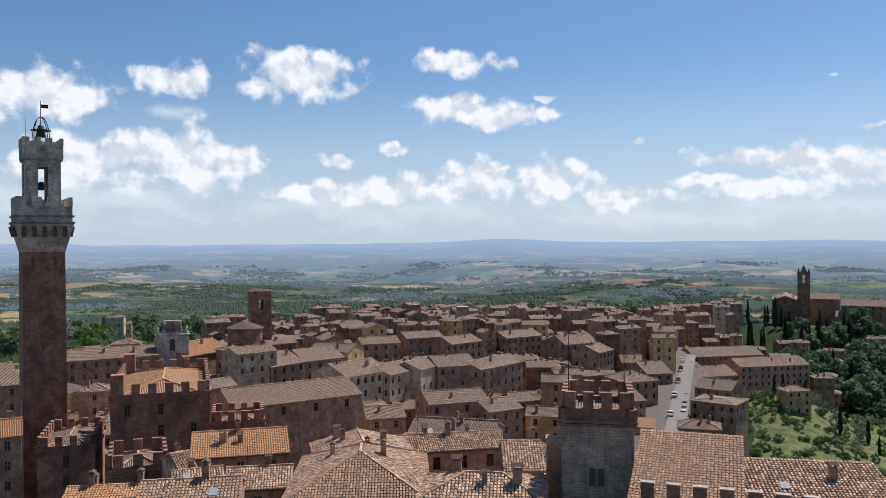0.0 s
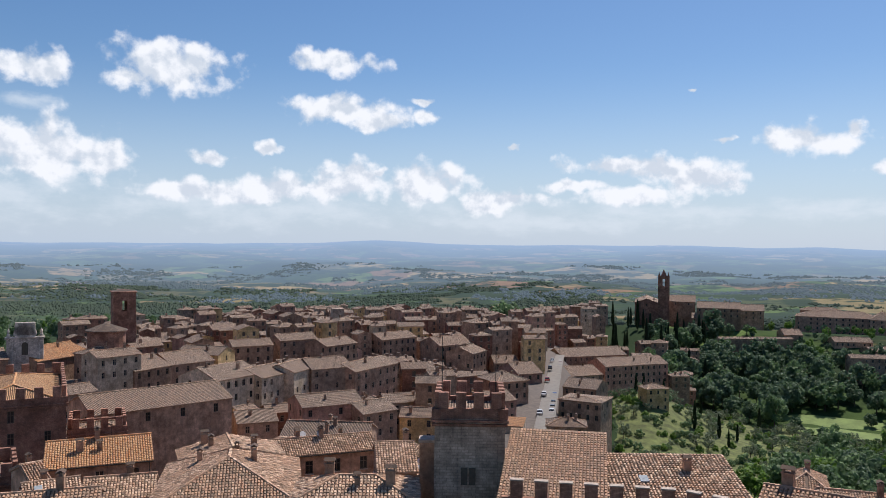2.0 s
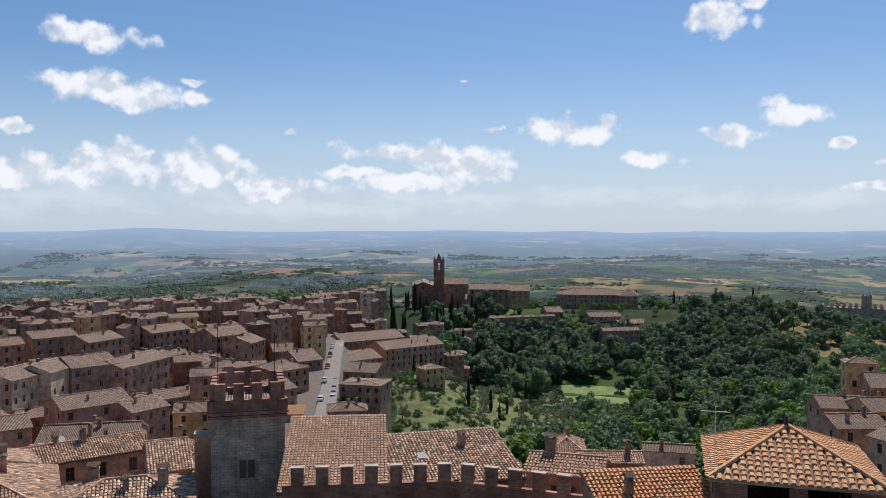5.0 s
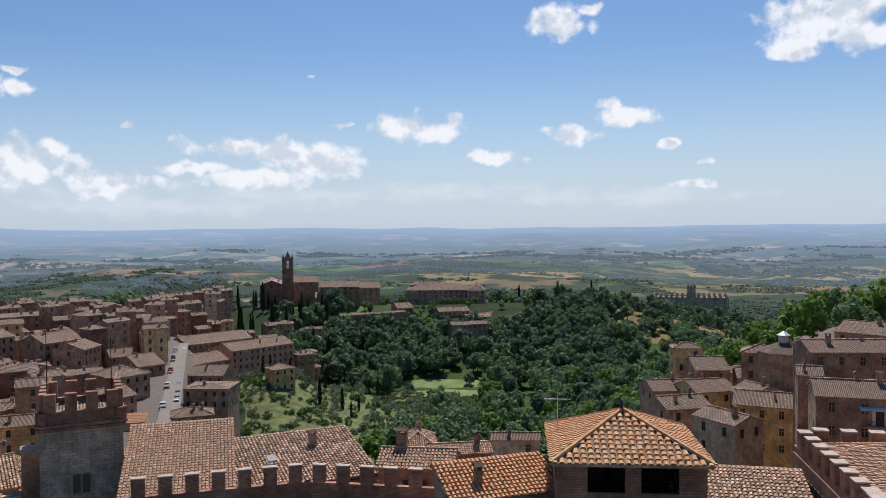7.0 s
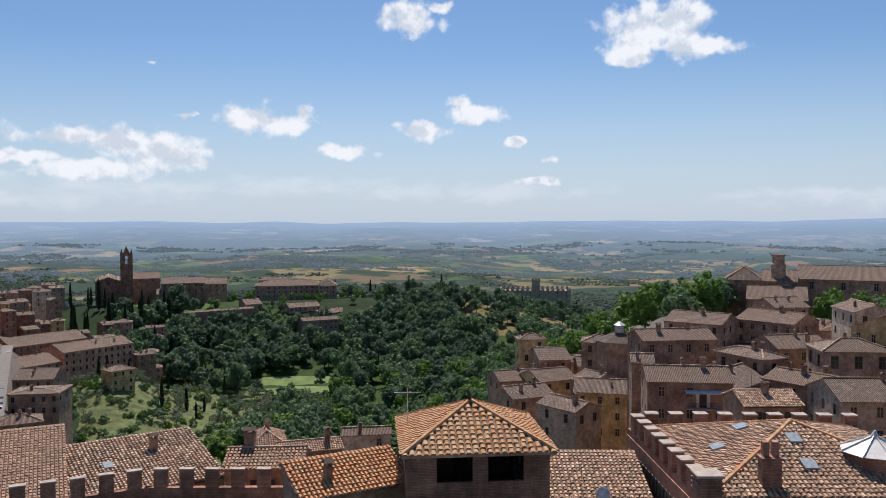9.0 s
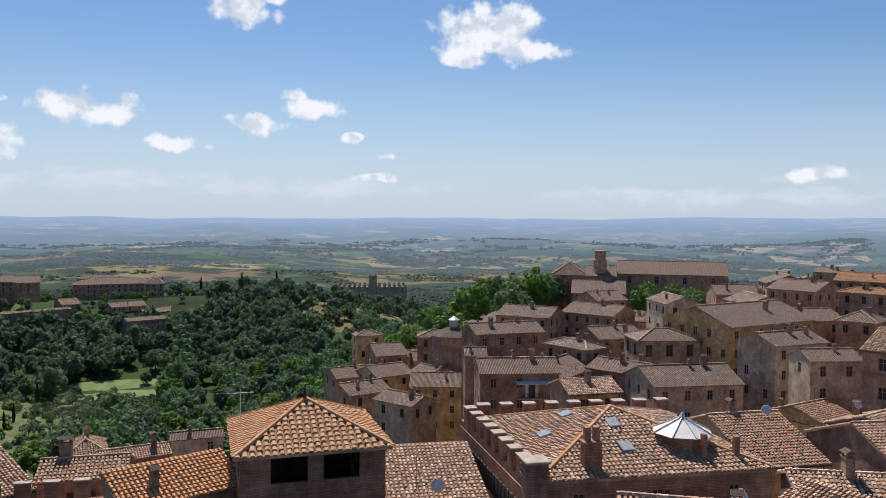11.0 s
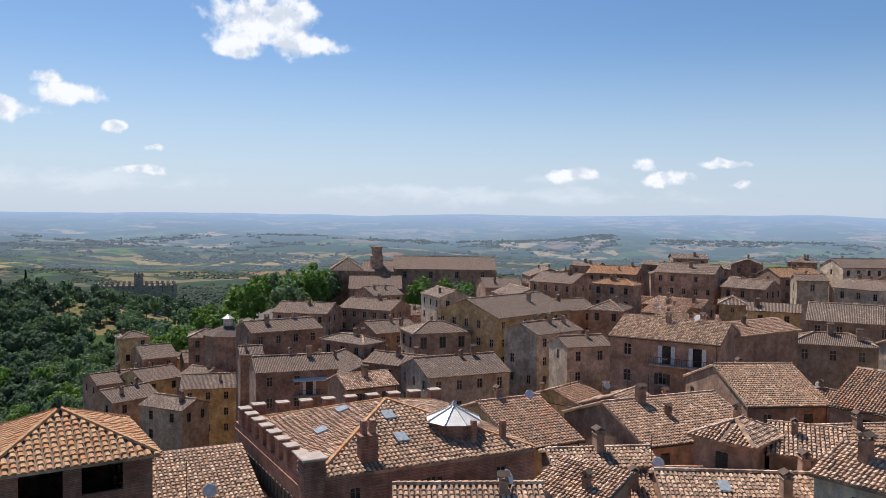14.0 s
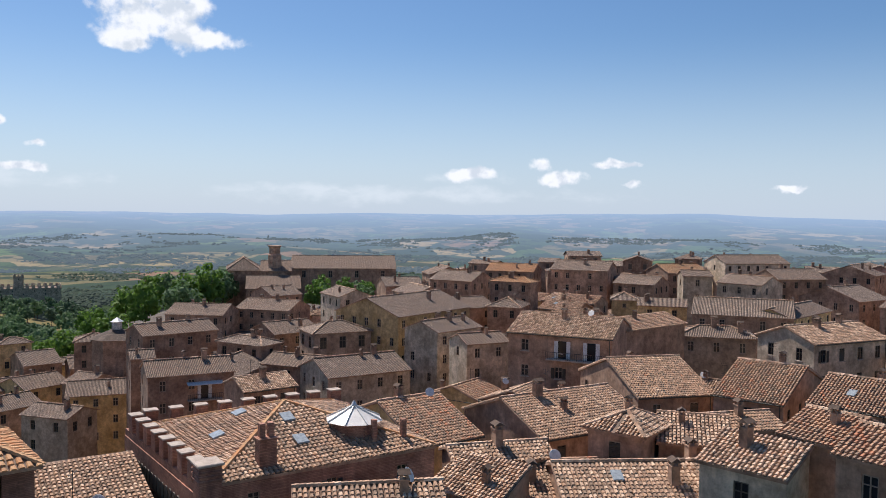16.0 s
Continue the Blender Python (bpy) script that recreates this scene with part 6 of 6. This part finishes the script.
def quarter(n, az0, az1, d0, d1, low, high, walls, slant, fine=False, floors=2, crest=None):
    """Scatters houses through one quarter of the town, along its slanting lanes."""
    made = 0
    for _ in range(n * 30):
        if made >= n:
            break
        a = radians(fill.uniform(az0, az1))
        d = math.sqrt(fill.uniform(d0 ** 2, d1 ** 2))
        x, y = d * math.sin(a), d * math.cos(a)
        w, dp = fill.uniform(5.5, 12), fill.uniform(5.5, 9)
        r = 0.42 * math.hypot(w, dp)
        if not free(x, y, r) or on_street(x, y, 1.0 + 0.85 * r):
            continue
        rz = -math.degrees(a) + slant + fill.choice((0, 0, 0, 90)) + fill.gauss(0, 12)
        c, s = math.cos(radians(rz)), math.sin(radians(rz))
        x0, y0 = x - c * w / 2 + s * dp / 2, y - s * w / 2 - c * dp / 2
        z = ground_z(x, y) + (fill.uniform(low - 2.5, high + 3.5) if crest is None else fill.uniform(low, high))
        if crest is not None:
            z = min(z, 100 - d * math.tan(radians(crest)))
        corners = [(x0, y0), (x0 + c * w, y0 + s * w), (x0 + c * w - s * dp, y0 + s * w + c * dp), (x0 - s * dp, y0 + c * dp)]
        z = sight_limit(corners, z, 0.18 * min(w, dp))
        if z < ground_z(x, y) + 3.0:
            continue
        if d > 235:
            far_house(x0, y0, rz, w, dp, z, fill.choice(("gable", "gable", "hip")), fill.choice([q for q in walls if q in FAR_MATS]), floors, fill.uniform(2.6, 3.6), fill)
            TAKEN.append((x, y, r))
            made += 1
            continue
        house(round(x0, 1), round(y0, 1), round(rz, 1), round(w, 1), round(dp, 1), round(z, 1), fill.choice(("gable", "gable", "gable", "hip", "cross")), fill.choice(walls), floors=floors, fine=fine, stacks=fill.choice((0, 1, 1, 2)) if d < 350 else fill.choice((0, 0, 1)), seed=made + int(d), gap=fill.uniform(2.8, 4), sides=d < 200, shut=0.4)
        TAKEN.append((x, y, r))
        made += 1


COMMON = ("brown", "brown", "grey", "pink", "ochre", "brown", "cream", "brick")
quarter(72, -24, 13, 175, 260, 8, 14, COMMON, 18)
quarter(36, -33, -15, 180, 300, 8, 14, COMMON, 30)
quarter(320, -16, 16, 250, 460, 9, 17, COMMON, 22, floors=3)
quarter(300, -9, 20, 430, 710, 8, 16, COMMON, 15, floors=3)
quarter(14, 16, 26, 400, 560, 8, 12, COMMON, 10)
quarter(16, -34, -12, 520, 900, 8, 14, ("ochre", "cream", "pink"), 0)
quarter(36, -4, 14, 90, 180, 8, 13, COMMON, 12, True, 1, 10.5)
quarter(34, 62, 79, 75, 240, 9, 13, COMMON, -12, True, 2, 7.0)
quarter(52, 79, 114, 75, 230, 12, 17, COMMON, -12, True, 2, 4.2)
quarter(24, 80, 114, 230, 300, 12, 18, COMMON, 0, False, 2, 2.6)
quarter(16, 50, 66, 120, 230, 8, 13, ("ochre", "cream", "brown"), -10, False, 2, 9.5)
quarter(8, 26, 46, 85, 135, 5, 8, COMMON, -12, True, 1, 14.0)
quarter(26, 48, 100, 420, 900, 6, 9, ("cream", "ochre", "brown", "pink"), 0)

far_me = bpy.data.meshes.new("far_houses")
far_me.from_pydata(far_v, [], far_f)
for q in FAR_MATS:
    far_me.materials.append(MAT[q])
far_me.polygons.foreach_set("material_index", far_m)
far_me.uv_layers.new(name="UVMap").data.foreach_set("uv", [c for q in far_uv for c in q])
tagged(new("far_houses", far_me), "crowded brown houses with clay tile roofs far across town", "houses", kind="stuff")

# ---------------------------------------------------------------- the road and its parked cars
bm = bmesh.new()
prev = None
for i in range(41):
    t = i / 40
    x, y = 60 + 68 * t, 212 + 206 * t
    nx, ny = 0.95, -0.314
    row = [bm.verts.new((x + nx * k, y + ny * k, ground_z(x, y) + 0.9 + (0.12 if k < -1.66 or k > 2.92 else 0))) for k in (-2.1, -1.7, -1.65, 2.9, 2.95, 3.4)]
    if prev:
        for a, b, c, d in zip(prev, prev[1:], row[1:], row):
            bm.faces.new((a, b, c, d))
    prev = row
tagged(new("road", mesh_of(bm, "road", MAT["asphalt"])), "pale sunlit street with kerbs between the houses", "road", kind="structure")
paints = [simple("car_paint_%s" % n, c, 0.25, 0.3, 0.05) for n, c in (("white", (0.75, 0.75, 0.75)), ("grey", (0.3, 0.31, 0.33)), ("red", (0.35, 0.05, 0.04)), ("black", (0.03, 0.03, 0.035)), ("blue", (0.08, 0.12, 0.25)))]
rubber = simple("rubber", (0.03, 0.03, 0.03), 0.9)
wheel_me = lathe("wheel", [(0.2, -0.1), (0.33, -0.1), (0.33, 0.1), (0.2, 0.1)], rubber, 14)


def car(x, y, rz, paint, word):
    ob = thing("car", (x, y, ground_z(x, y) + 0.92), rz, "small %s car parked along the street" % word, "car", "cars parked in the street")
    bm = bmesh.new()
    prof = [(-2.0, 0.3), (-2.05, 0.75), (-1.75, 0.95), (-1.3, 1.42), (0.35, 1.45), (1.0, 0.95), (1.85, 0.82), (2.05, 0.55), (2.0, 0.3)]
    l = [bm.verts.new((-0.82 + 0.12 * (z > 1), u, z)) for u, z in prof]
    r = [bm.verts.new((0.82 - 0.12 * (z > 1), u, z)) for u, z in prof]
    bm.faces.new(l)
    bm.faces.new(r[::-1])
    for i in range(len(prof)):
        k = (i + 1) % len(prof)
        bm.faces.new((l[k], l[i], r[i], r[k])).material_index = 1 if i in (2, 4) else 0
    bmesh.ops.recalc_face_normals(bm, faces=bm.faces[:])
    part("body", mesh_of(bm, "body", (paint, MAT["glass"])), ob)
    for sx in (-0.8, 0.8):
        for sy in (-1.25, 1.3):
            part("wheel", wheel_me, ob, pose(sx, sy, 0.33, 0, 90, 0))
    return ob


for i in range(20):
    t = 0.12 + i * 0.036
    k = 2.0 if i % 4 else -1.4
    n = (0, 0, 1, 3, 0, 4, 1, 0, 2)[i % 9]
    car(60 + 68 * t + 0.95 * k, 212 + 206 * t - 0.314 * k, -18.3, paints[n], ("white", "grey", "red", "black", "blue")[n])

# ---------------------------------------------------------------- trees
leaf_rnd = random.Random(5)


def crown_mesh(name, seed, rx, rz, zc, clumps, leaves, size, mat, gaps=0.25):
    """A crown of many small leaf sprays gathered in clumps, uneven in outline."""
    r = random.Random(seed)
    verts, faces = [], []
    for _ in range(clumps):
        while True:
            p = Vector((r.uniform(-1, 1), r.uniform(-1, 1), r.uniform(-0.85, 1)))
            if 0.35 < p.length < 1 and noise.noise(p * 2.1 + Vector((seed, 0, 0))) > -gaps:
                break
        c = Vector((p.x * rx, p.y * rx, zc + p.z * rz))
        cr = r.uniform(0.22, 0.38) * rx
        for _ in range(leaves):
            d = Vector((r.gauss(0, 1), r.gauss(0, 1), r.gauss(0, 1))).normalized()
            q = c + d * cr * r.uniform(0.75, 1.0)
            n = (d + Vector((r.gauss(0, 0.32), r.gauss(0, 0.32), r.gauss(0.2, 0.32)))).normalized()
            t = n.orthogonal().normalized()
            t = Matrix.Rotation(r.uniform(0, 6.28), 3, n) @ t
            b = n.cross(t)
            s = size * r.uniform(0.6, 1.3)
            k = len(verts)
            for u, v in ((-1, -0.5), (0.1, -0.8), (1, 0.1), (-0.2, 0.7)):
                verts.append(tuple(q + t * u * s + b * v * s))
            faces.append((k, k + 1, k + 2, k + 3))
    me = bpy.data.meshes.new(name)
    me.from_pydata(verts, [], faces)
    me.materials.append(mat)
    return me


def trunk_mesh(seed, h, r0, limbs):
    """A tapered trunk that forks into limbs."""
    r = random.Random(seed)
    bm = bmesh.new()

    def stick(a, b, ra, rb):
        m = (b - a).to_track_quat("Z", "Y").to_matrix()
        rings = [[bm.verts.new(p + m @ Vector((rr * math.cos(j * 1.047), rr * math.sin(j * 1.047), 0))) for j in range(6)] for p, rr in ((a, ra), (b, rb))]
        for j in range(6):
            bm.faces.new((rings[0][j], rings[0][(j + 1) % 6], rings[1][(j + 1) % 6], rings[1][j]))
    top = Vector((r.uniform(-0.3, 0.3), r.uniform(-0.3, 0.3), h))
    stick(Vector((0, 0, -0.8)), top, r0, r0 * 0.6)
    for _ in range(limbs):
        a = r.uniform(0, 6.28)
        stick(top * r.uniform(0.7, 1), top + Vector((math.cos(a) * h * 0.5, math.sin(a) * h * 0.5, h * r.uniform(0.4, 0.9))), r0 * 0.45, r0 * 0.12)
    return mesh_of(bm, "trunk", MAT["bark"])


def cypress_mesh(seed, h, r0):
    r = random.Random(seed)
    verts, faces = [], []
    for _ in range(420):
        z = r.uniform(0.03, 1)
        rad = r0 * (math.sin(min(1, z * 3.2) * 1.57) * (1 - z) ** 0.62) * (1 + 0.25 * noise.noise((z * 6, seed, r.uniform(0, 0.4))))
        a = r.uniform(0, 6.28)
        c = Vector((math.cos(a) * rad, math.sin(a) * rad, z * h))
        t, b = Vector((-math.sin(a), math.cos(a), 0)), Vector((math.cos(a) * 0.2, math.sin(a) * 0.2, 1))
        s = r.uniform(0.25, 0.5)
        k = len(verts)
        for u, v in ((-0.7, -1), (0.7, -1), (0.5, 1), (-0.5, 1.2)):
            verts.append(tuple(c + t * u * s + b * v * s))
        faces.append((k, k + 1, k + 2, k + 3))
    me = bpy.data.meshes.new("crown")
    me.from_pydata(verts, [], faces)
    me.materials.append(MAT["cypress"])
    return me


KINDS = {}
for key, mat, rx, rz, zc, seeds, word in (("oak", "leaf", 4.6, 4.2, 7.2, (1, 2, 3), "broad green leafy tree"), ("holm", "leaf_dark", 4.2, 4.4, 6.6, (4, 5, 6), "dark green dense evergreen tree"), ("lime", "leaf_bright", 4.0, 4.6, 7.0, (7, 8), "bright green leafy tree"), ("olive", "olive", 2.6, 2.2, 3.4, (9, 10), "small grey-green olive tree in the garden"), ("bush", "leaf_bright", 1.6, 1.2, 1.2, (11, 12), "low bright green meadow bush"), ("shrub", "leaf", 1.9, 1.5, 1.4, (13, 14), "low dark green shrub on the slope")):
    KINDS[key] = [(trunk_mesh(s, max(0.6, zc - rz * 0.55), rx * 0.075, 4), crown_mesh("crown", s, rx, rz, zc, 42 if rx > 3 else 18, 26 if rx > 3 else 18, 0.54 if rx > 3 else 0.3, MAT[mat]), word) for s in seeds]
LITE = {key: [(trunk_mesh(s, max(0.6, zc - rz * 0.55), rx * 0.075, 2), crown_mesh("crown", s, rx, rz, zc, 34, 17, 0.72, MAT[mat]), "") for s in seeds] for key, mat, rx, rz, zc, seeds in (("oak", "leaf", 4.6, 4.2, 7.2, (1, 2, 3)), ("holm", "leaf_dark", 4.2, 4.4, 6.6, (4, 5, 6, 15)), ("lime", "leaf_bright", 4.0, 4.6, 7.0, (7, 8)))}
KINDS["cypress"] = [(trunk_mesh(20 + s, 1.2, 0.2, 0), cypress_mesh(s, 13.0, 1.25), "slim dark green cypress tree") for s in (1, 2)]
GROVE = {"bush": "bushes of the meadow", "shrub": "bushes of the meadow", "olive": "olive trees of the garden", "cypress": "cypress trees"}


def tree(kind, x, y, scale, rnd, lift=0.0):
    tr, cr, word = rnd.choice(KINDS[kind])
    name = {"bush": "bush", "shrub": "bush", "cypress": "cypress", "olive": "olive_tree"}.get(kind, "tree")
    ob = thing(name, (x, y, ground_z(x, y) + lift), rnd.uniform(0, 360), word, "tree" if name != "bush" else "bush", GROVE.get(kind, "trees of the valley"))
    ob.scale = (scale * rnd.uniform(0.88, 1.12), scale * rnd.uniform(0.88, 1.12), scale * rnd.uniform(0.85, 1.15))
    part("trunk", tr, ob)
    part("crown", cr, ob)
    return ob


FAR_WOOD = {}


def far_tree(kind, x, y, scale, rnd):
    """Adds one more crown and trunk to the joined wood."""
    tr, cr, word = rnd.choice(LITE.get(kind) or KINDS[kind])
    m = np.array(pose(x, y, ground_z(x, y), 0, 0, rnd.uniform(0, 360)) @ Matrix.Diagonal((scale, scale, scale * rnd.uniform(0.9, 1.15), 1)))
    for me in (tr, cr):
        co = np.empty(len(me.vertices) * 3)
        me.vertices.foreach_get("co", co)
        co = co.reshape(-1, 3) @ m[:3, :3].T + m[:3, 3]
        quads = np.empty(len(me.loops), dtype=np.int64)
        me.loops.foreach_get("vertex_index", quads)
        vs, fs, n = FAR_WOOD.setdefault(me.materials[0].name, ([], [], [0]))
        vs.append(co)
        fs.append(quads.reshape(-1, 4) + n[0])
        n[0] += len(co)


wood = random.Random(77)
PLANTED = []


def grove(n, az0, az1, d0, d1, kinds, s0, s1, apart=0.62, keep=None, joined=False):
    made = 0
    for _ in range(n * 25):
        if made >= n:
            break
        az, d = wood.uniform(az0, az1), math.sqrt(wood.uniform(d0 ** 2, d1 ** 2))
        x, y = d * math.sin(radians(az)), d * math.cos(radians(az))
        s = wood.uniform(s0, s1)
        kind = wood.choice(kinds)
        r = {"cypress": 1.4, "bush": 1.5, "shrub": 1.8, "olive": 2.6}.get(kind, 4.3) * s
        if not free(x, y, r * 0.7) or on_street(x, y, 7 + r) or (keep and not keep(az, d)):
            continue
        if any((x - a) ** 2 + (y - b) ** 2 < ((r + q) * apart) ** 2 for a, b, q in PLANTED):
            continue
        if joined:
            far_tree(kind, x, y, s, wood)
        else:
            tree(kind, x, y, s, wood)
        PLANTED.append((x, y, r))
        made += 1


def meadow(az, d):
    """The open slope with olives, and the mown lawn."""
    return ((az - 27.0) / 6.0) ** 2 + ((d - 365) / 62) ** 2 < 1 or ((az - 35.2) / 3.9) ** 2 + ((d - 428) / 26) ** 2 < 1 or (31.6 < az < 38.0 and 352 < d < 428 and az > 31.6 + (428 - d) * 0.02)


def wooded(az, d):
    return not meadow(az, d)


grove(10, 12.5, 14.2, 545, 590, ("oak", "holm"), 1.1, 1.6)
for bx, by, bs in ((120, 520, 1.7), (126, 524, 2.0), (133, 527, 1.8), (124, 531, 2.1), (139, 532, 1.5)):
    tree("oak", bx, by, bs, wood)
    PLANTED.append((bx, by, 9))
grove(34, 20.5, 27, 470, 600, ("cypress",), 0.9, 1.45)
grove(10, 22, 31, 350, 420, ("cypress",), 0.6, 0.9)
grove(230, 23, 47, 425, 580, ("holm", "holm", "oak", "holm"), 0.8, 1.4, 0.52, lambda az, d: wooded(az, d) and not (29 < az < 41 and d > 530), True)
grove(150, 30, 53, 250, 440, ("oak", "holm", "oak", "lime"), 0.8, 1.35, 0.55, wooded)
grove(85, -36, -11, 330, 720, ("oak", "holm", "lime"), 0.7, 1.2, 0.6, None, True)
grove(75, 43.5, 54, 400, 620, ("holm", "oak", "oak"), 0.7, 1.1, 0.45, None, True)
grove(95, 43, 62, 330, 660, ("holm", "oak", "holm"), 0.8, 1.3, 0.55, None, True)
grove(60, 30, 50, 150, 260, ("oak", "lime", "shrub"), 0.55, 0.95, 0.6, wooded)
grove(36, 21.5, 33, 305, 425, ("olive", "olive", "shrub"), 0.7, 1.1, 1.0, lambda az, d: not ((az - 34.8) / 3.4) ** 2 + ((d - 428) / 16) ** 2 < 1)
grove(40, 20, 33, 255, 425, ("bush", "shrub", "bush"), 0.7, 1.6, 0.8, lambda az, d: not ((az - 34.8) / 3.4) ** 2 + ((d - 428) / 16) ** 2 < 1)
grove(46, 29, 41, 525, 640, ("oak", "holm", "lime"), 0.4, 0.62, 0.6, None, True)
grove(230, 20, 33.5, 255, 435, ("bush", "shrub", "shrub", "olive"), 0.5, 1.2, 0.6, lambda az, d: not ((az - 34.8) / 3.4) ** 2 + ((d - 428) / 16) ** 2 < 1, True)
grove(70, 31.6, 38, 350, 404, ("bush", "shrub", "olive", "shrub"), 0.7, 1.3, 0.6, None, True)
for lx, ly in ((32.6, 412), (36.9, 436), (34.2, 398)):
    tree("holm", ly * math.sin(radians(lx)), ly * math.cos(radians(lx)), 0.62, wood)
grove(24, 54, 66, 225, 330, ("lime", "lime", "oak"), 0.8, 1.2)
grove(8, 71, 75, 250, 275, ("oak", "lime"), 0.6, 0.8)
grove(5, 92, 99, 190, 240, ("lime",), 0.4, 0.6)
grove(90, -34, 6, 720, 1000, ("oak", "holm", "oak"), 0.9, 1.5, 0.62, None, True)
grove(60, 24, 60, 600, 900, ("holm", "oak", "cypress"), 0.9, 1.5, 0.62, lambda az, d: not (28 < az < 42 and d < 720), True)
grove(8, 4.5, 8.5, 205, 225, ("lime",), 0.4, 0.55)

for key, (vs, fs, n) in FAR_WOOD.items():
    me = bpy.data.meshes.new("wood")
    me.from_pydata(np.concatenate(vs).tolist(), [], np.concatenate(fs).tolist())
    me.materials.append(bpy.data.materials[key])
    tagged(new("wood", me), "dense dark green wood on the far slope", "wood", kind="stuff")

tagged(land_sheet("meadow", MAT["meadow"], [255 + 6 * i for i in range(31)], 20.5, 33.5, 40, 0.45, False), "sunny yellow-green rough meadow with bushes", "meadow", kind="structure")

# mown lawn in the hollow
bm = bmesh.new()
rim = []
for i in range(40):
    a = 2 * math.pi * i / 40
    az, d = 35.3 + 3.9 * math.cos(a) * (1 + 0.12 * math.sin(3 * a)), 426 + 24 * math.sin(a) * (1 + 0.2 * math.cos(2 * a))
    x, y = d * math.sin(radians(az)), d * math.cos(radians(az))
    rim.append(bm.verts.new((x, y, ground_z(x, y) + 0.5)))
cx, cy = 428 * math.sin(radians(34.8)), 428 * math.cos(radians(34.8))
mid = bm.verts.new((cx, cy, ground_z(cx, cy) + 0.7))
for i in range(40):
    bm.faces.new((rim[(i + 1) % 40], rim[i], mid))
bmesh.ops.recalc_face_normals(bm, faces=bm.faces[:])
tagged(new("lawn", mesh_of(bm, "lawn", MAT["lawn"])), "sunlit mown lawn in a hollow among trees", "lawn", kind="structure")

# ---------------------------------------------------------------- far woods and hedges
def far_woods(name, n, d0, d1, az0, az1, mat, seed, cluster, s0, s1, belt=150):
    """Thousands of distant trees in belts and clumps."""
    r = random.Random(seed)
    verts, faces = [], []
    made = 0
    while made < n:
        az, d = r.uniform(az0, az1), math.sqrt(r.uniform(d0 ** 2, d1 ** 2))
        x, y = d * math.sin(radians(az)), d * math.cos(radians(az))
        if noise.noise((x / belt, y / belt, seed)) + 0.5 * noise.noise((x / 50, y / 50, seed + 3)) < cluster:
            continue
        s = r.uniform(s0, s1)
        c = Vector((x, y, ground_z(x, y) + far_rise(x, y) + s * 0.55))
        for _ in range(4):
            q = c + Vector((r.gauss(0, 0.55), r.gauss(0, 0.55), r.gauss(0.0, 0.22))) * s
            e = s * r.uniform(0.35, 0.68)
            k = len(verts)
            for v in ((e, 0, -0.3 * e), (0, e, 0), (-e, 0, -0.2 * e), (0, -e, 0), (0.1 * e, 0, 0.62 * e), (0, 0, -e)):
                verts.append(tuple(q + Vector(v) * r.uniform(0.8, 1.2)))
            faces += [(k, k + 1, k + 4), (k + 1, k + 2, k + 4), (k + 2, k + 3, k + 4), (k + 3, k, k + 4), (k + 1, k, k + 5), (k + 3, k + 2, k + 5)]
        made += 1
    me = bpy.data.meshes.new(name)
    me.from_pydata(verts, [], faces)
    me.materials.append(mat)
    tagged(new(name, me), "dark green belts of distant woods and hedges", "woods", kind="stuff")


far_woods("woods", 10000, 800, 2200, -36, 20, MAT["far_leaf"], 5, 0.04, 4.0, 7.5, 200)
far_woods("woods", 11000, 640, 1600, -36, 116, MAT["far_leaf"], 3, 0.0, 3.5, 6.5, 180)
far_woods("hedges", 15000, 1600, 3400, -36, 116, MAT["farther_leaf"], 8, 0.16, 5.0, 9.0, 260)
